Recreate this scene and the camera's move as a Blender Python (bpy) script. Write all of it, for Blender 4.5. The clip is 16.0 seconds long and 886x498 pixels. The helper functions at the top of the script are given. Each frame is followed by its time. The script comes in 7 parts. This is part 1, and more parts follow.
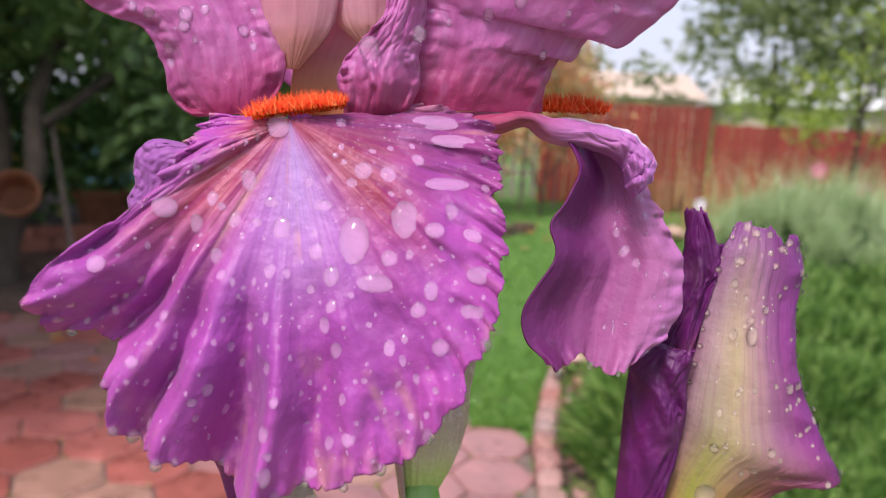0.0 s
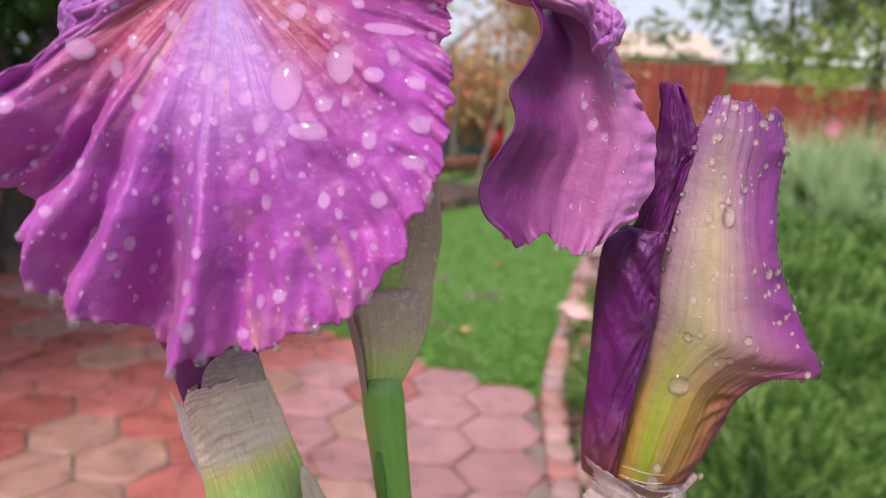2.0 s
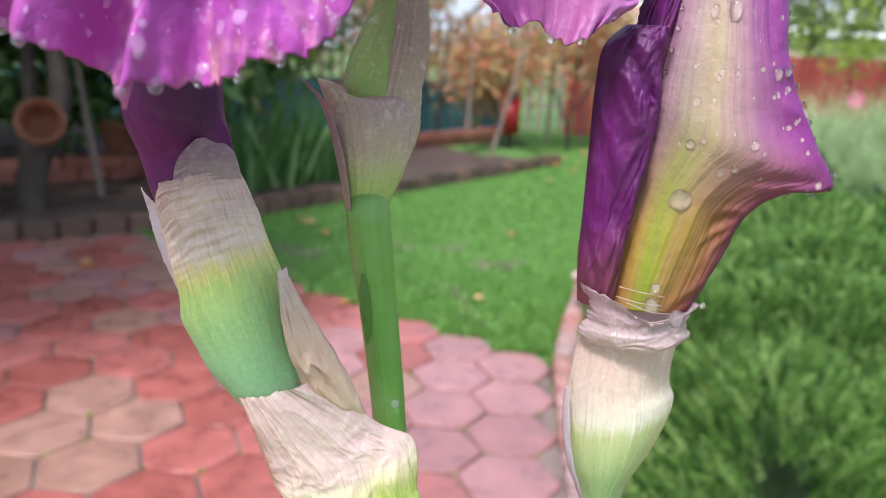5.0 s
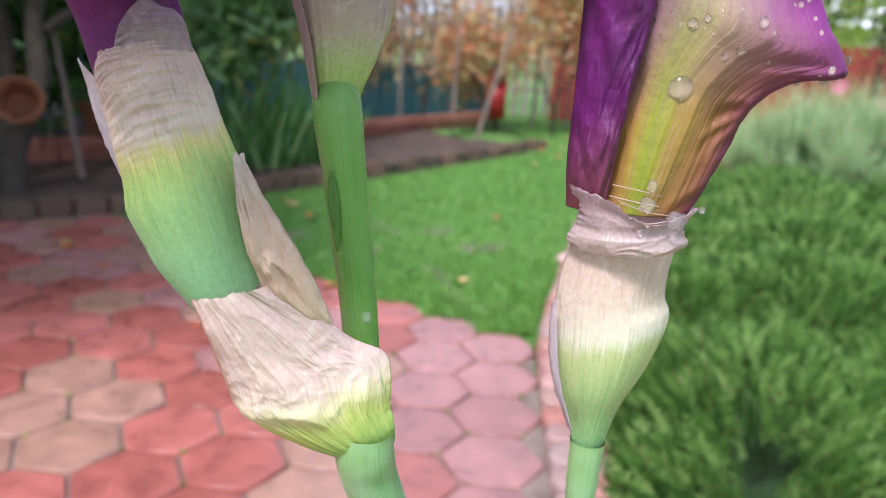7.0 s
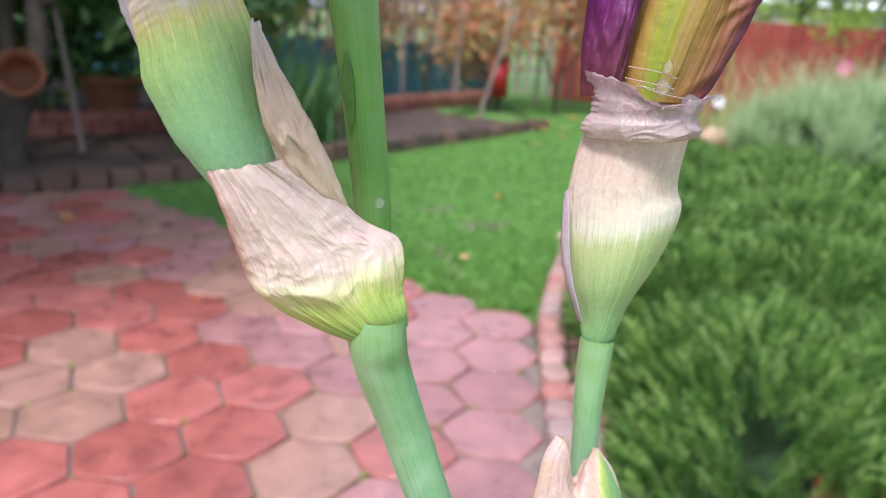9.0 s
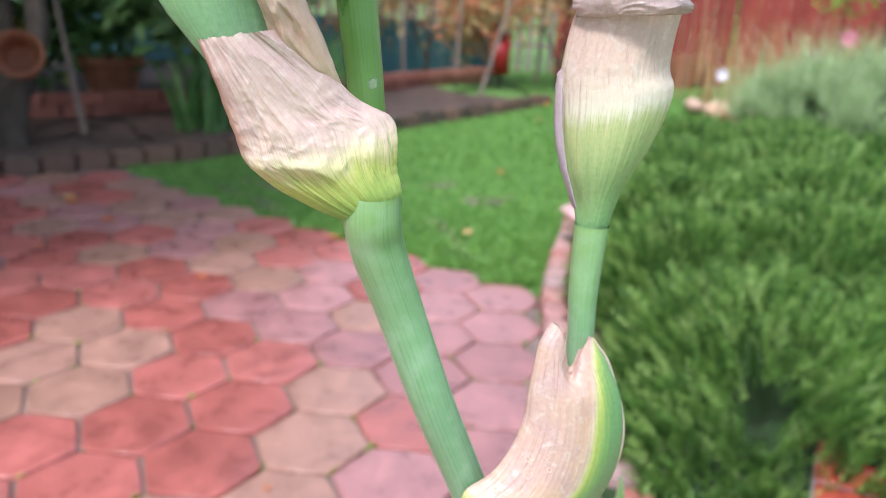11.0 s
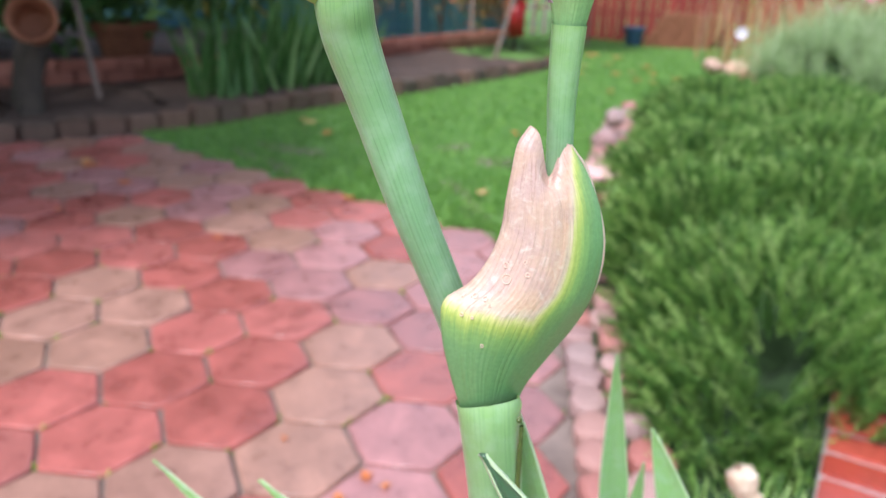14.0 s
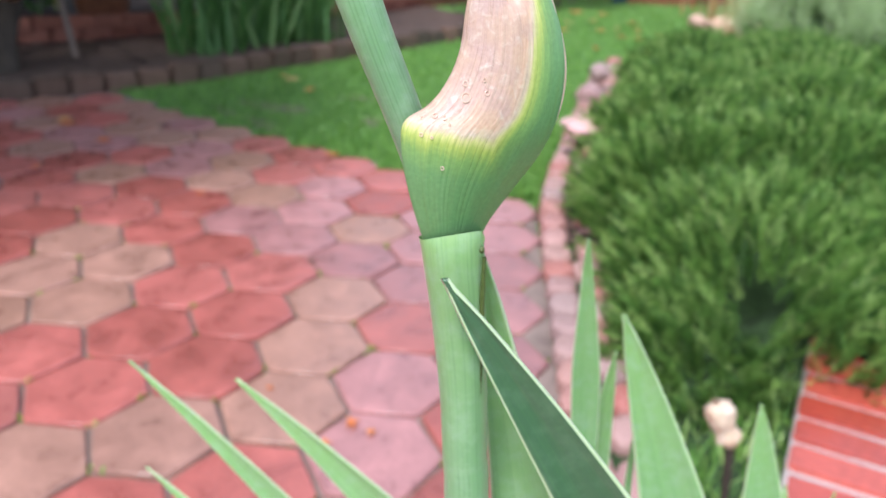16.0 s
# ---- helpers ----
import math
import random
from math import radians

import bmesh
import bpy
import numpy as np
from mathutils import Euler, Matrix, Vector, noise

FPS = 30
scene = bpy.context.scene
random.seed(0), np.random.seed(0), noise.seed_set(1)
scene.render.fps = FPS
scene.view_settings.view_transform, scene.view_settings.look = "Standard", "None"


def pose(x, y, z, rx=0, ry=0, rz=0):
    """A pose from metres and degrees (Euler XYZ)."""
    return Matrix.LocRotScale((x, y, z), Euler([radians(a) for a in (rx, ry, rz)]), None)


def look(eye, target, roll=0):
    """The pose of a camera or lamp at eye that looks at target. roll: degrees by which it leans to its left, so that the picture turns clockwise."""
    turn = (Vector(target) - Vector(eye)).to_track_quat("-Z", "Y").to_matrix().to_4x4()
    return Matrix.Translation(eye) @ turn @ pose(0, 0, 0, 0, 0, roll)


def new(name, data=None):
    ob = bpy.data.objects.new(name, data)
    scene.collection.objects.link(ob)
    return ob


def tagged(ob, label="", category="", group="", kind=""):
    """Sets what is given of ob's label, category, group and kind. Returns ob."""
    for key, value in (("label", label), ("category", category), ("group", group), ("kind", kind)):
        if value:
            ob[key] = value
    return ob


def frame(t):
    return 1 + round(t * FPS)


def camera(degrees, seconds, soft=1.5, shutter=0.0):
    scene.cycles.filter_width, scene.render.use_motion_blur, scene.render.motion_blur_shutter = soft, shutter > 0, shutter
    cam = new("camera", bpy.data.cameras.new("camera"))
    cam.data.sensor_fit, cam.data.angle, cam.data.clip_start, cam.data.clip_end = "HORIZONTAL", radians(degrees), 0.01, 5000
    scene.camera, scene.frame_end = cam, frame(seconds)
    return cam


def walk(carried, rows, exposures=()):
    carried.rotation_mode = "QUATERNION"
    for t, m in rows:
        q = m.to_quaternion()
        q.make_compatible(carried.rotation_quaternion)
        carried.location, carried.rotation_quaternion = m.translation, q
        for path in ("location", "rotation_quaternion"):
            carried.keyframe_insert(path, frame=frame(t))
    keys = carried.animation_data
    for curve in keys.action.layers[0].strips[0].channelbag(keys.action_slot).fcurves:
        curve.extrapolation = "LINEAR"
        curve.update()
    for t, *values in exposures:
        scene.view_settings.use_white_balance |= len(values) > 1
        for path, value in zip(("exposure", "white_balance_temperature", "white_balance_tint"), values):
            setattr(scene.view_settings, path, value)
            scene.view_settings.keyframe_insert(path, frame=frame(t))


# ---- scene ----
cam = camera(60.8, 16.0, soft=0.85)
cam.data.dof.use_dof = True
cam.data.dof.focus_distance = 0.150
cam.data.dof.aperture_fstop = 18.5
PATH = [
    (0, (0.0540, 0.0648, 1.3068), (-0.0312, 2.4276, 0.8928), 2.9),
    (0.5, (0.0564, 0.0672, 1.3020), (-0.0372, 2.4240, 0.8604), 2.8),
    (1, (0.0648, 0.0672, 1.2984), (-0.0180, 2.4168, 0.8160), 2.8),
    (1.5, (0.0624, 0.0660, 1.2912), (-0.0132, 2.4168, 0.8088), 2.9),
    (2, (0.0660, 0.0708, 1.2876), (-0.0468, 2.4084, 0.7560), 2.6),
    (2.5, (0.0672, 0.0732, 1.2840), (-0.0444, 2.4000, 0.7032), 2.3),
    (3, (0.0732, 0.0648, 1.2744), (-0.0612, 2.4012, 0.7404), 1.9),
    (3.5, (0.0708, 0.0720, 1.2648), (-0.0468, 2.3976, 0.6876), 2.2),
    (4, (0.0708, 0.0696, 1.2588), (-0.0600, 2.3892, 0.6576), 2.4),
    (4.2, (0.0744, 0.0684, 1.2564), (-0.0708, 2.3892, 0.6636), 2.4),
    (6.3, (0.0720, 0.0780, 1.2384), (-0.0636, 2.3844, 0.5916), 3.3),
    (6.5, (0.0744, 0.0768, 1.2348), (-0.0384, 2.3880, 0.5952), 3.3),
    (7, (0.0756, 0.0816, 1.2288), (-0.0288, 2.3892, 0.5772), 3.3),
    (7.5, (0.0720, 0.0792, 1.2240), (-0.0276, 2.3784, 0.5436), 3.7),
    (8, (0.0732, 0.0780, 1.2204), (-0.0288, 2.3736, 0.5280), 3.6),
    (8.5, (0.0732, 0.0756, 1.2168), (-0.0288, 2.3700, 0.5184), 3.7),
    (9, (0.0744, 0.0756, 1.2096), (-0.0276, 2.3652, 0.4992), 3.8),
    (9.2, (0.0756, 0.0756, 1.2072), (-0.0156, 2.3616, 0.4800), 3.7),
    (11.3, (0.0792, 0.0648, 1.1892), (-0.0420, 2.3316, 0.4116), 2.7),
    (11.5, (0.0816, 0.0624, 1.1892), (-0.0552, 2.3268, 0.4056), 2.5),
    (12, (0.0852, 0.0576, 1.1808), (-0.0660, 2.3136, 0.3780), 2.2),
    (12.5, (0.0864, 0.0552, 1.1760), (-0.0612, 2.3064, 0.3552), 2.4),
    (13, (0.0876, 0.0564, 1.1688), (-0.0576, 2.3004, 0.3312), 2.3),
    (13.5, (0.0888, 0.0576, 1.1616), (-0.0684, 2.2956, 0.3084), 2.2),
    (14, (0.0900, 0.0552, 1.1532), (-0.0636, 2.2860, 0.2844), 2.2),
    (14.5, (0.0960, 0.0516, 1.1460), (-0.0456, 2.2740, 0.2508), 1.9),
    (15, (0.0960, 0.0456, 1.1376), (-0.0324, 2.2572, 0.2148), 2.1),
    (15.5, (0.0936, 0.0456, 1.1316), (-0.0180, 2.2464, 0.1812), 2.3),
    (16, (0.0984, 0.0432, 1.1208), (-0.0036, 2.2332, 0.1452), 2.2),
]
walk(cam, [(t, look(eye, target, roll)) for t, eye, target, roll in PATH], [(0.0, 0.40, 6950, 16), (1.5, 0.37, 6950, 16), (3.0, 0.44, 6750, 13), (4.0, 0.60, 6500, 11), (6.5, 0.70, 6250, 10), (9.0, 0.68, 6250, 10), (14.0, 0.69, 6250, 10), (16.0, 0.65, 6250, 10)])

# ---- light: a bright overcast sky ----
world = bpy.data.worlds.new("world")
scene.world = world
world.use_nodes = True
wn = world.node_tree.nodes
sky = wn.new("ShaderNodeTexSky")
sky.sky_type = "NISHITA"
sky.sun_disc = False
sky.sun_elevation, sky.sun_rotation = radians(52), radians(200)
sky.air_density, sky.dust_density = 1.0, 3.0
cloud = wn.new("ShaderNodeMix")
cloud.data_type = "RGBA"
cloud.inputs[0].default_value = 0.65
cloud.inputs[7].default_value = (7.3, 8.1, 10.3, 1)
world.node_tree.links.new(sky.outputs[0], cloud.inputs[6])
wn["Background"].inputs["Strength"].default_value = 0.10
world.node_tree.links.new(cloud.outputs[2], wn["Background"].inputs["Color"])
sun = new("sun", bpy.data.lights.new("sun", "SUN"))
sun.data.energy, sun.data.angle, sun.data.color = 3.1, radians(13), (1.0, 0.96, 0.97)
sun.matrix_world = look((-0.6, -1.6, 2.6), (0, 0, 0))


# ---- small tools ----
def lerp(a, b, t):
    return a + (b - a) * t


def smooth(a, b, x):
    t = min(1.0, max(0.0, (x - a) / (b - a)))
    return t * t * (3 - 2 * t)


def curve_at(keys, x):
    """Smooth interpolation of (position, value) keys."""
    n = len(keys)
    if x <= keys[0][0]:
        return keys[0][1]
    if x >= keys[-1][0]:
        return keys[-1][1]
    for i in range(n - 1):
        if keys[i][0] <= x <= keys[i + 1][0]:
            t = (x - keys[i][0]) / (keys[i + 1][0] - keys[i][0])
            return lerp(keys[i][1], keys[i + 1][1], t * t * (3 - 2 * t))


def spline(rows, t):
    """Catmull-Rom through rows of numbers, t from 0 to 1."""
    n = len(rows) - 1
    f = min(max(t, 0.0), 1.0) * n
    i = min(int(f), n - 1)
    f -= i
    p = [np.array(rows[min(max(k, 0), n)], float) for k in (i - 1, i, i + 1, i + 2)]
    return 0.5 * (2 * p[1] + (p[2] - p[0]) * f + (2 * p[0] - 5 * p[1] + 4 * p[2] - p[3]) * f * f + (3 * p[1] - p[0] - 3 * p[2] + p[3]) * f ** 3)


def nz(x, y, z=0.0):
    return noise.noise((x, y, z))


def mesh_object(name, verts, faces, mat, parent=None, label="", uvs=None, shade=True):
    me = bpy.data.meshes.new(name)
    me.from_pydata([tuple(v) for v in verts], [], faces)
    if uvs is not None:
        layer = me.uv_layers.new(name="UVMap")
        idx = np.empty(len(me.loops), dtype=np.int32)
        me.loops.foreach_get("vertex_index", idx)
        layer.data.foreach_set("uv", np.array(uvs, dtype=np.float32)[idx].ravel())
    if shade:
        me.polygons.foreach_set("use_smooth", np.ones(len(me.polygons), dtype=bool))
    me.update()
    if mat:
        me.materials.append(mat)
    ob = new(name, me)
    if parent:
        ob.parent = parent
    if label:
        tagged(ob, label)
    return ob


def part(name, bm, mat, parent, label="", shade=True):
    me = bpy.data.meshes.new(name)
    bm.to_mesh(me)
    bm.free()
    if shade:
        me.polygons.foreach_set("use_smooth", np.ones(len(me.polygons), dtype=bool))
    me.materials.append(mat)
    ob = new(name, me)
    ob.parent = parent
    if label:
        tagged(ob, label)
    return ob


def grid(name, fn, nu, nv, mat, parent=None, label="", closed=False, thick=0.0):
    """A surface fn(u, v) -> point, with u across and v along as its UV."""
    verts, uvs, faces = [], [], []
    for j in range(nv + 1):
        for i in range(nu + 1):
            u, v = i / nu, j / nv
            verts.append(fn(u, v))
            uvs.append((u, v))
    w = nu + 1
    for j in range(nv):
        for i in range(nu):
            faces.append((j * w + i, j * w + i + 1, (j + 1) * w + i + 1, (j + 1) * w + i))
    ob = mesh_object(name, verts, faces, mat, parent, label, uvs)
    if thick:
        m = ob.modifiers.new("thickness", "SOLIDIFY")
        m.thickness, m.offset = thick, 0.0
    return ob


def tube_fn(rows, wobble=0.0, seed=0.0, flute=0.0, level=False, ripple=0.0, start=0.5):
    """A closed tube through rows of (x, y, z, half width, half depth)."""
    def fn(u, v):
        c = spline(rows, v)
        d = spline(rows, min(v + 0.01, 1.0)) - spline(rows, max(v - 0.01, 0.0))
        along = Vector(d[:3]).normalized()
        side = Vector((1, 0, 0))
        side = (side - along * side.dot(along)).normalized()
        depth = along.cross(side)
        if level:
            side, depth = Vector((1, 0, 0)), Vector((0, 1, 0))
        a = 2 * math.pi * u
        k = 1 + wobble * nz(3 * math.cos(a) + seed, 3 * math.sin(a), v * 6) + flute * math.cos(a * 14 + 3 * v)
        if ripple:
            k += ripple * smooth(start, start + 0.12, v) * (nz(v * 34 + 1.1 * math.sin(a + 0.6), math.cos(a) * 1.3, seed) + 0.6 * nz(v * 70 + 2.0 * math.cos(a), math.sin(a) * 2, seed + 5))
        return Vector(c[:3]) + side * (math.cos(a) * max(c[3], 0.0001) * k) + depth * (math.sin(a) * max(c[4], 0.0001) * k)
    return fn


def sheet_fn(rows, bulge, ruffle=0.0, seed=0.0, freq=9.0):
    """An open sheet through rows of (z, left x, right x, y), arched towards -y by bulge times its width."""
    def fn(u, v):
        z, xl, xr, y = spline(rows, v)
        w = xr - xl
        x = lerp(xl, xr, u)
        y2 = y - bulge * w * math.sin(math.pi * u) ** 0.8
        edge = abs(2 * u - 1) ** 3
        y2 += ruffle * ((0.14 + edge) * nz(v * freq + seed, u * 3, seed) + 0.28 * nz(u * 7 + seed + v * 2, v * 3.2, seed + 2) + 0.12 * nz(u * 15 + v * 5, v * 12, seed))
        x += ruffle * edge * nz(v * freq * 1.7, seed, u * 4)
        z += 0.5 * ruffle * nz(u * freq, v * 2, seed + 9)
        return Vector((x, y2, z))
    return fn


def ridged(x, y, z=0.0):
    return 1 - 2 * abs(nz(x, y, z))


def crumpled(u, v, seed):
    """Creases of dry tissue, about -1 to 1."""
    a, b = u + 0.10 * nz(u * 3, v * 3, seed), v + 0.10 * nz(u * 3 + 5, v * 3, seed)
    return 0.8 * ridged(a * 2.6 + b * 1.6, b * 3.2 - a * 1.4, seed) + 0.28 * ridged(a * 8 - b * 5, b * 7 + a * 3, seed + 3) + 0.10 * ridged(a * 20 + b * 9, b * 18, seed + 6)


def fanned(u, v, seed):
    """Fine wrinkles running across, bowed upwards."""
    b = v - 0.05 * (1 - (2 * u - 1) ** 2) + 0.02 * nz(u * 3, v * 6, seed)
    return smooth(0.5, 0.66, v) * (0.7 * ridged(b * 26, u * 1.6, seed) + 0.6 * ridged(b * 52, u * 3.0, seed + 4)) + 0.2 * nz(u * 8, v * 3, seed)


def fluted(u, v, seed):
    """Shallow lengthwise ribs."""
    return 0.5 * nz(u * 16, v * 1.2, seed) + 0.35 * nz(u * 34, v * 2, seed + 1) + 0.3 * nz(u * 3, v * 3, seed + 2)


def spread_fn(left, right, bulge, relief=0.0, form=None, seed=0.0, dip=None, ragged=0.0):
    """A sheet between two edge lines of (x, y, z), arched towards -y; dip: (place across, width, depth) of a notch in its upper edge."""
    def fn(u, v):
        a, b = Vector(spline(left, v)), Vector(spline(right, v))
        p = a.lerp(b, u)
        p.y -= bulge * (b - a).length * max(0.0, math.sin(math.pi * u)) ** 0.75
        if form:
            fade = smooth(0.0, 0.06, u) * smooth(1.0, 0.94, u) * smooth(0.0, 0.08, v)
            p.y -= relief * (0.25 + 0.75 * fade) * form(u, v, seed)
        if dip:
            p.z -= dip[2] * math.exp(-((u - dip[0]) / dip[1]) ** 2) * smooth(0.7, 1.0, v)
        if ragged:
            p.z += ragged * smooth(0.9, 1.0, v) * (nz(u * 9, seed) + 0.7 * nz(u * 25, seed))
            p.x += ragged * 0.5 * (smooth(0.08, 0.0, u) + smooth(0.92, 1.0, u)) * (nz(v * 14, seed + 2) + 0.5 * nz(v * 40, seed + 3))
        return p
    return fn


def shell(name, left, right, bulge, mat, parent, label, nu=90, nv=110, back=0.7, **more):
    """A closed sheath: a detailed front and a plain back between the same two edges."""
    front, rear = spread_fn(left, right, bulge, **more), spread_fn(left, right, -bulge * back, dip=more.get("dip"))
    nb = 24
    verts, uvs, faces = [], [], []
    for j in range(nv + 1):
        v = j / nv
        for i in range(nu + 1):
            verts.append(front(i / nu, v))
            uvs.append((i / nu, v))
        for i in range(1, nb):
            verts.append(rear(1 - i / nb, v))
            uvs.append((1 - i / nb, v))
    w = nu + nb
    for j in range(nv):
        for i in range(w):
            n = (i + 1) % w
            faces.append((j * w + i, j * w + n, (j + 1) * w + n, (j + 1) * w + i))
    return mesh_object(name, verts, faces, mat, parent, label, uvs)


# ---- materials ----
class Nodes:
    """A node material with short ways to add nodes."""
    def __init__(self, name, rough=0.5, coat=0.0):
        self.mat = bpy.data.materials.new(name)
        self.mat.use_nodes = True
        self.tree = self.mat.node_tree
        self.n, self.l = self.tree.nodes, self.tree.links
        self.b = self.n["Principled BSDF"]
        self.b.inputs["Roughness"].default_value = rough
        self.b.inputs["Coat Weight"].default_value = coat
        self.b.inputs["Coat Roughness"].default_value = 0.15

    def add(self, kind, **props):
        node = self.n.new(kind)
        for k, v in props.items():
            setattr(node, k, v)
        return node

    def link(self, a, b):
        self.l.new(a, b)

    def coords(self, which, scale=(1, 1, 1)):
        c = self.add("ShaderNodeTexCoord")
        m = self.add("ShaderNodeMapping")
        m.inputs["Scale"].default_value = scale
        self.link(c.outputs[which], m.inputs["Vector"])
        return m.outputs[0]

    def noise(self, vec, scale, detail=4.0, rough=0.6, dist=0.0):
        t = self.add("ShaderNodeTexNoise")
        t.inputs["Scale"].default_value, t.inputs["Detail"].default_value = scale, detail
        t.inputs["Roughness"].default_value, t.inputs["Distortion"].default_value = rough, dist
        self.link(vec, t.inputs["Vector"])
        return t.outputs["Fac"]

    def ramp(self, fac, stops):
        r = self.add("ShaderNodeValToRGB")
        e = r.color_ramp.elements
        while len(e) < len(stops):
            e.new(0.5)
        for k, (p, c) in zip(e, stops):
            k.position, k.color = p, (*c, 1) if len(c) == 3 else c
        self.link(fac, r.inputs[0])
        return r.outputs[0]

    def mix(self, fac, a, b, mode="MIX"):
        m = self.add("ShaderNodeMix", data_type="RGBA", blend_type=mode)
        for sock, val in ((m.inputs[0], fac), (m.inputs[6], a), (m.inputs[7], b)):
            if isinstance(val, (int, float)):
                sock.default_value = val
            elif isinstance(val, tuple):
                sock.default_value = (*val, 1)
            else:
                self.link(val, sock)
        return m.outputs[2]

    def math(self, op, a, b=0.0, clamp=False):
        m = self.add("ShaderNodeMath", operation=op, use_clamp=clamp)
        for sock, val in ((m.inputs[0], a), (m.inputs[1], b)):
            if isinstance(val, (int, float)):
                sock.default_value = val
            else:
                self.link(val, sock)
        return m.outputs[0]

    def color(self, c):
        if isinstance(c, tuple):
            self.b.inputs["Base Color"].default_value = (*c, 1)
        else:
            self.link(c, self.b.inputs["Base Color"])

    def bump(self, height, strength, distance):
        b = self.add("ShaderNodeBump")
        b.inputs["Strength"].default_value, b.inputs["Distance"].default_value = strength, distance
        self.link(height, b.inputs["Height"])
        self.link(b.outputs[0], self.b.inputs["Normal"])

    def thin(self, color, amount):
        """Lets part of the light through, as petals and leaves do."""
        t = self.add("ShaderNodeBsdfTranslucent")
        if isinstance(color, tuple):
            t.inputs["Color"].default_value = (*color, 1)
        else:
            self.link(color, t.inputs["Color"])
        m = self.add("ShaderNodeMixShader")
        m.inputs[0].default_value = amount
        self.link(self.b.outputs[0], m.inputs[1])
        self.link(t.outputs[0], m.inputs[2])
        self.link(m.outputs[0], self.n["Material Output"].inputs["Surface"])

    def uv(self):
        c = self.add("ShaderNodeTexCoord")
        s = self.add("ShaderNodeSeparateXYZ")
        self.link(c.outputs["UV"], s.inputs[0])
        return s.outputs[0], s.outputs[1]


def speckled(name, stops, scale, rough=0.7, bump=0.3, dist=0.01, which="Object", thin=0.0, coat=0.0, stretch=(1, 1, 1)):
    """A plain natural surface: two scales of noise drive colour and relief."""
    m = Nodes(name, rough, coat)
    vec = m.coords(which, stretch)
    big, fine = m.noise(vec, scale), m.noise(vec, scale * 7, 3)
    fac = m.math("ADD", m.math("MULTIPLY", big, 0.65), m.math("MULTIPLY", fine, 0.35))
    col = m.ramp(fac, stops)
    m.color(col)
    m.bump(fac, bump, dist)
    if thin:
        m.thin(col, thin)
    return m.mat


def varied(name, stops, scale=60, rough=0.6, thin=0.0, coat=0.0, island=True, bump=0.2, dist=0.002):
    """Colour that differs from piece to piece, with a fine grain over it."""
    m = Nodes(name, rough, coat)
    if island:
        rnd = m.add("ShaderNodeNewGeometry").outputs["Random Per Island"]
    else:
        rnd = m.add("ShaderNodeObjectInfo").outputs["Random"]
    col = m.ramp(rnd, stops)
    g = m.noise(m.coords("Object"), scale)
    col = m.mix(0.35, col, m.ramp(g, [(0.3, (0.25, 0.25, 0.25)), (0.75, (0.9, 0.9, 0.9))]), "OVERLAY")
    m.color(col)
    m.bump(g, bump, dist)
    if thin:
        m.thin(col, thin)
    return m.mat


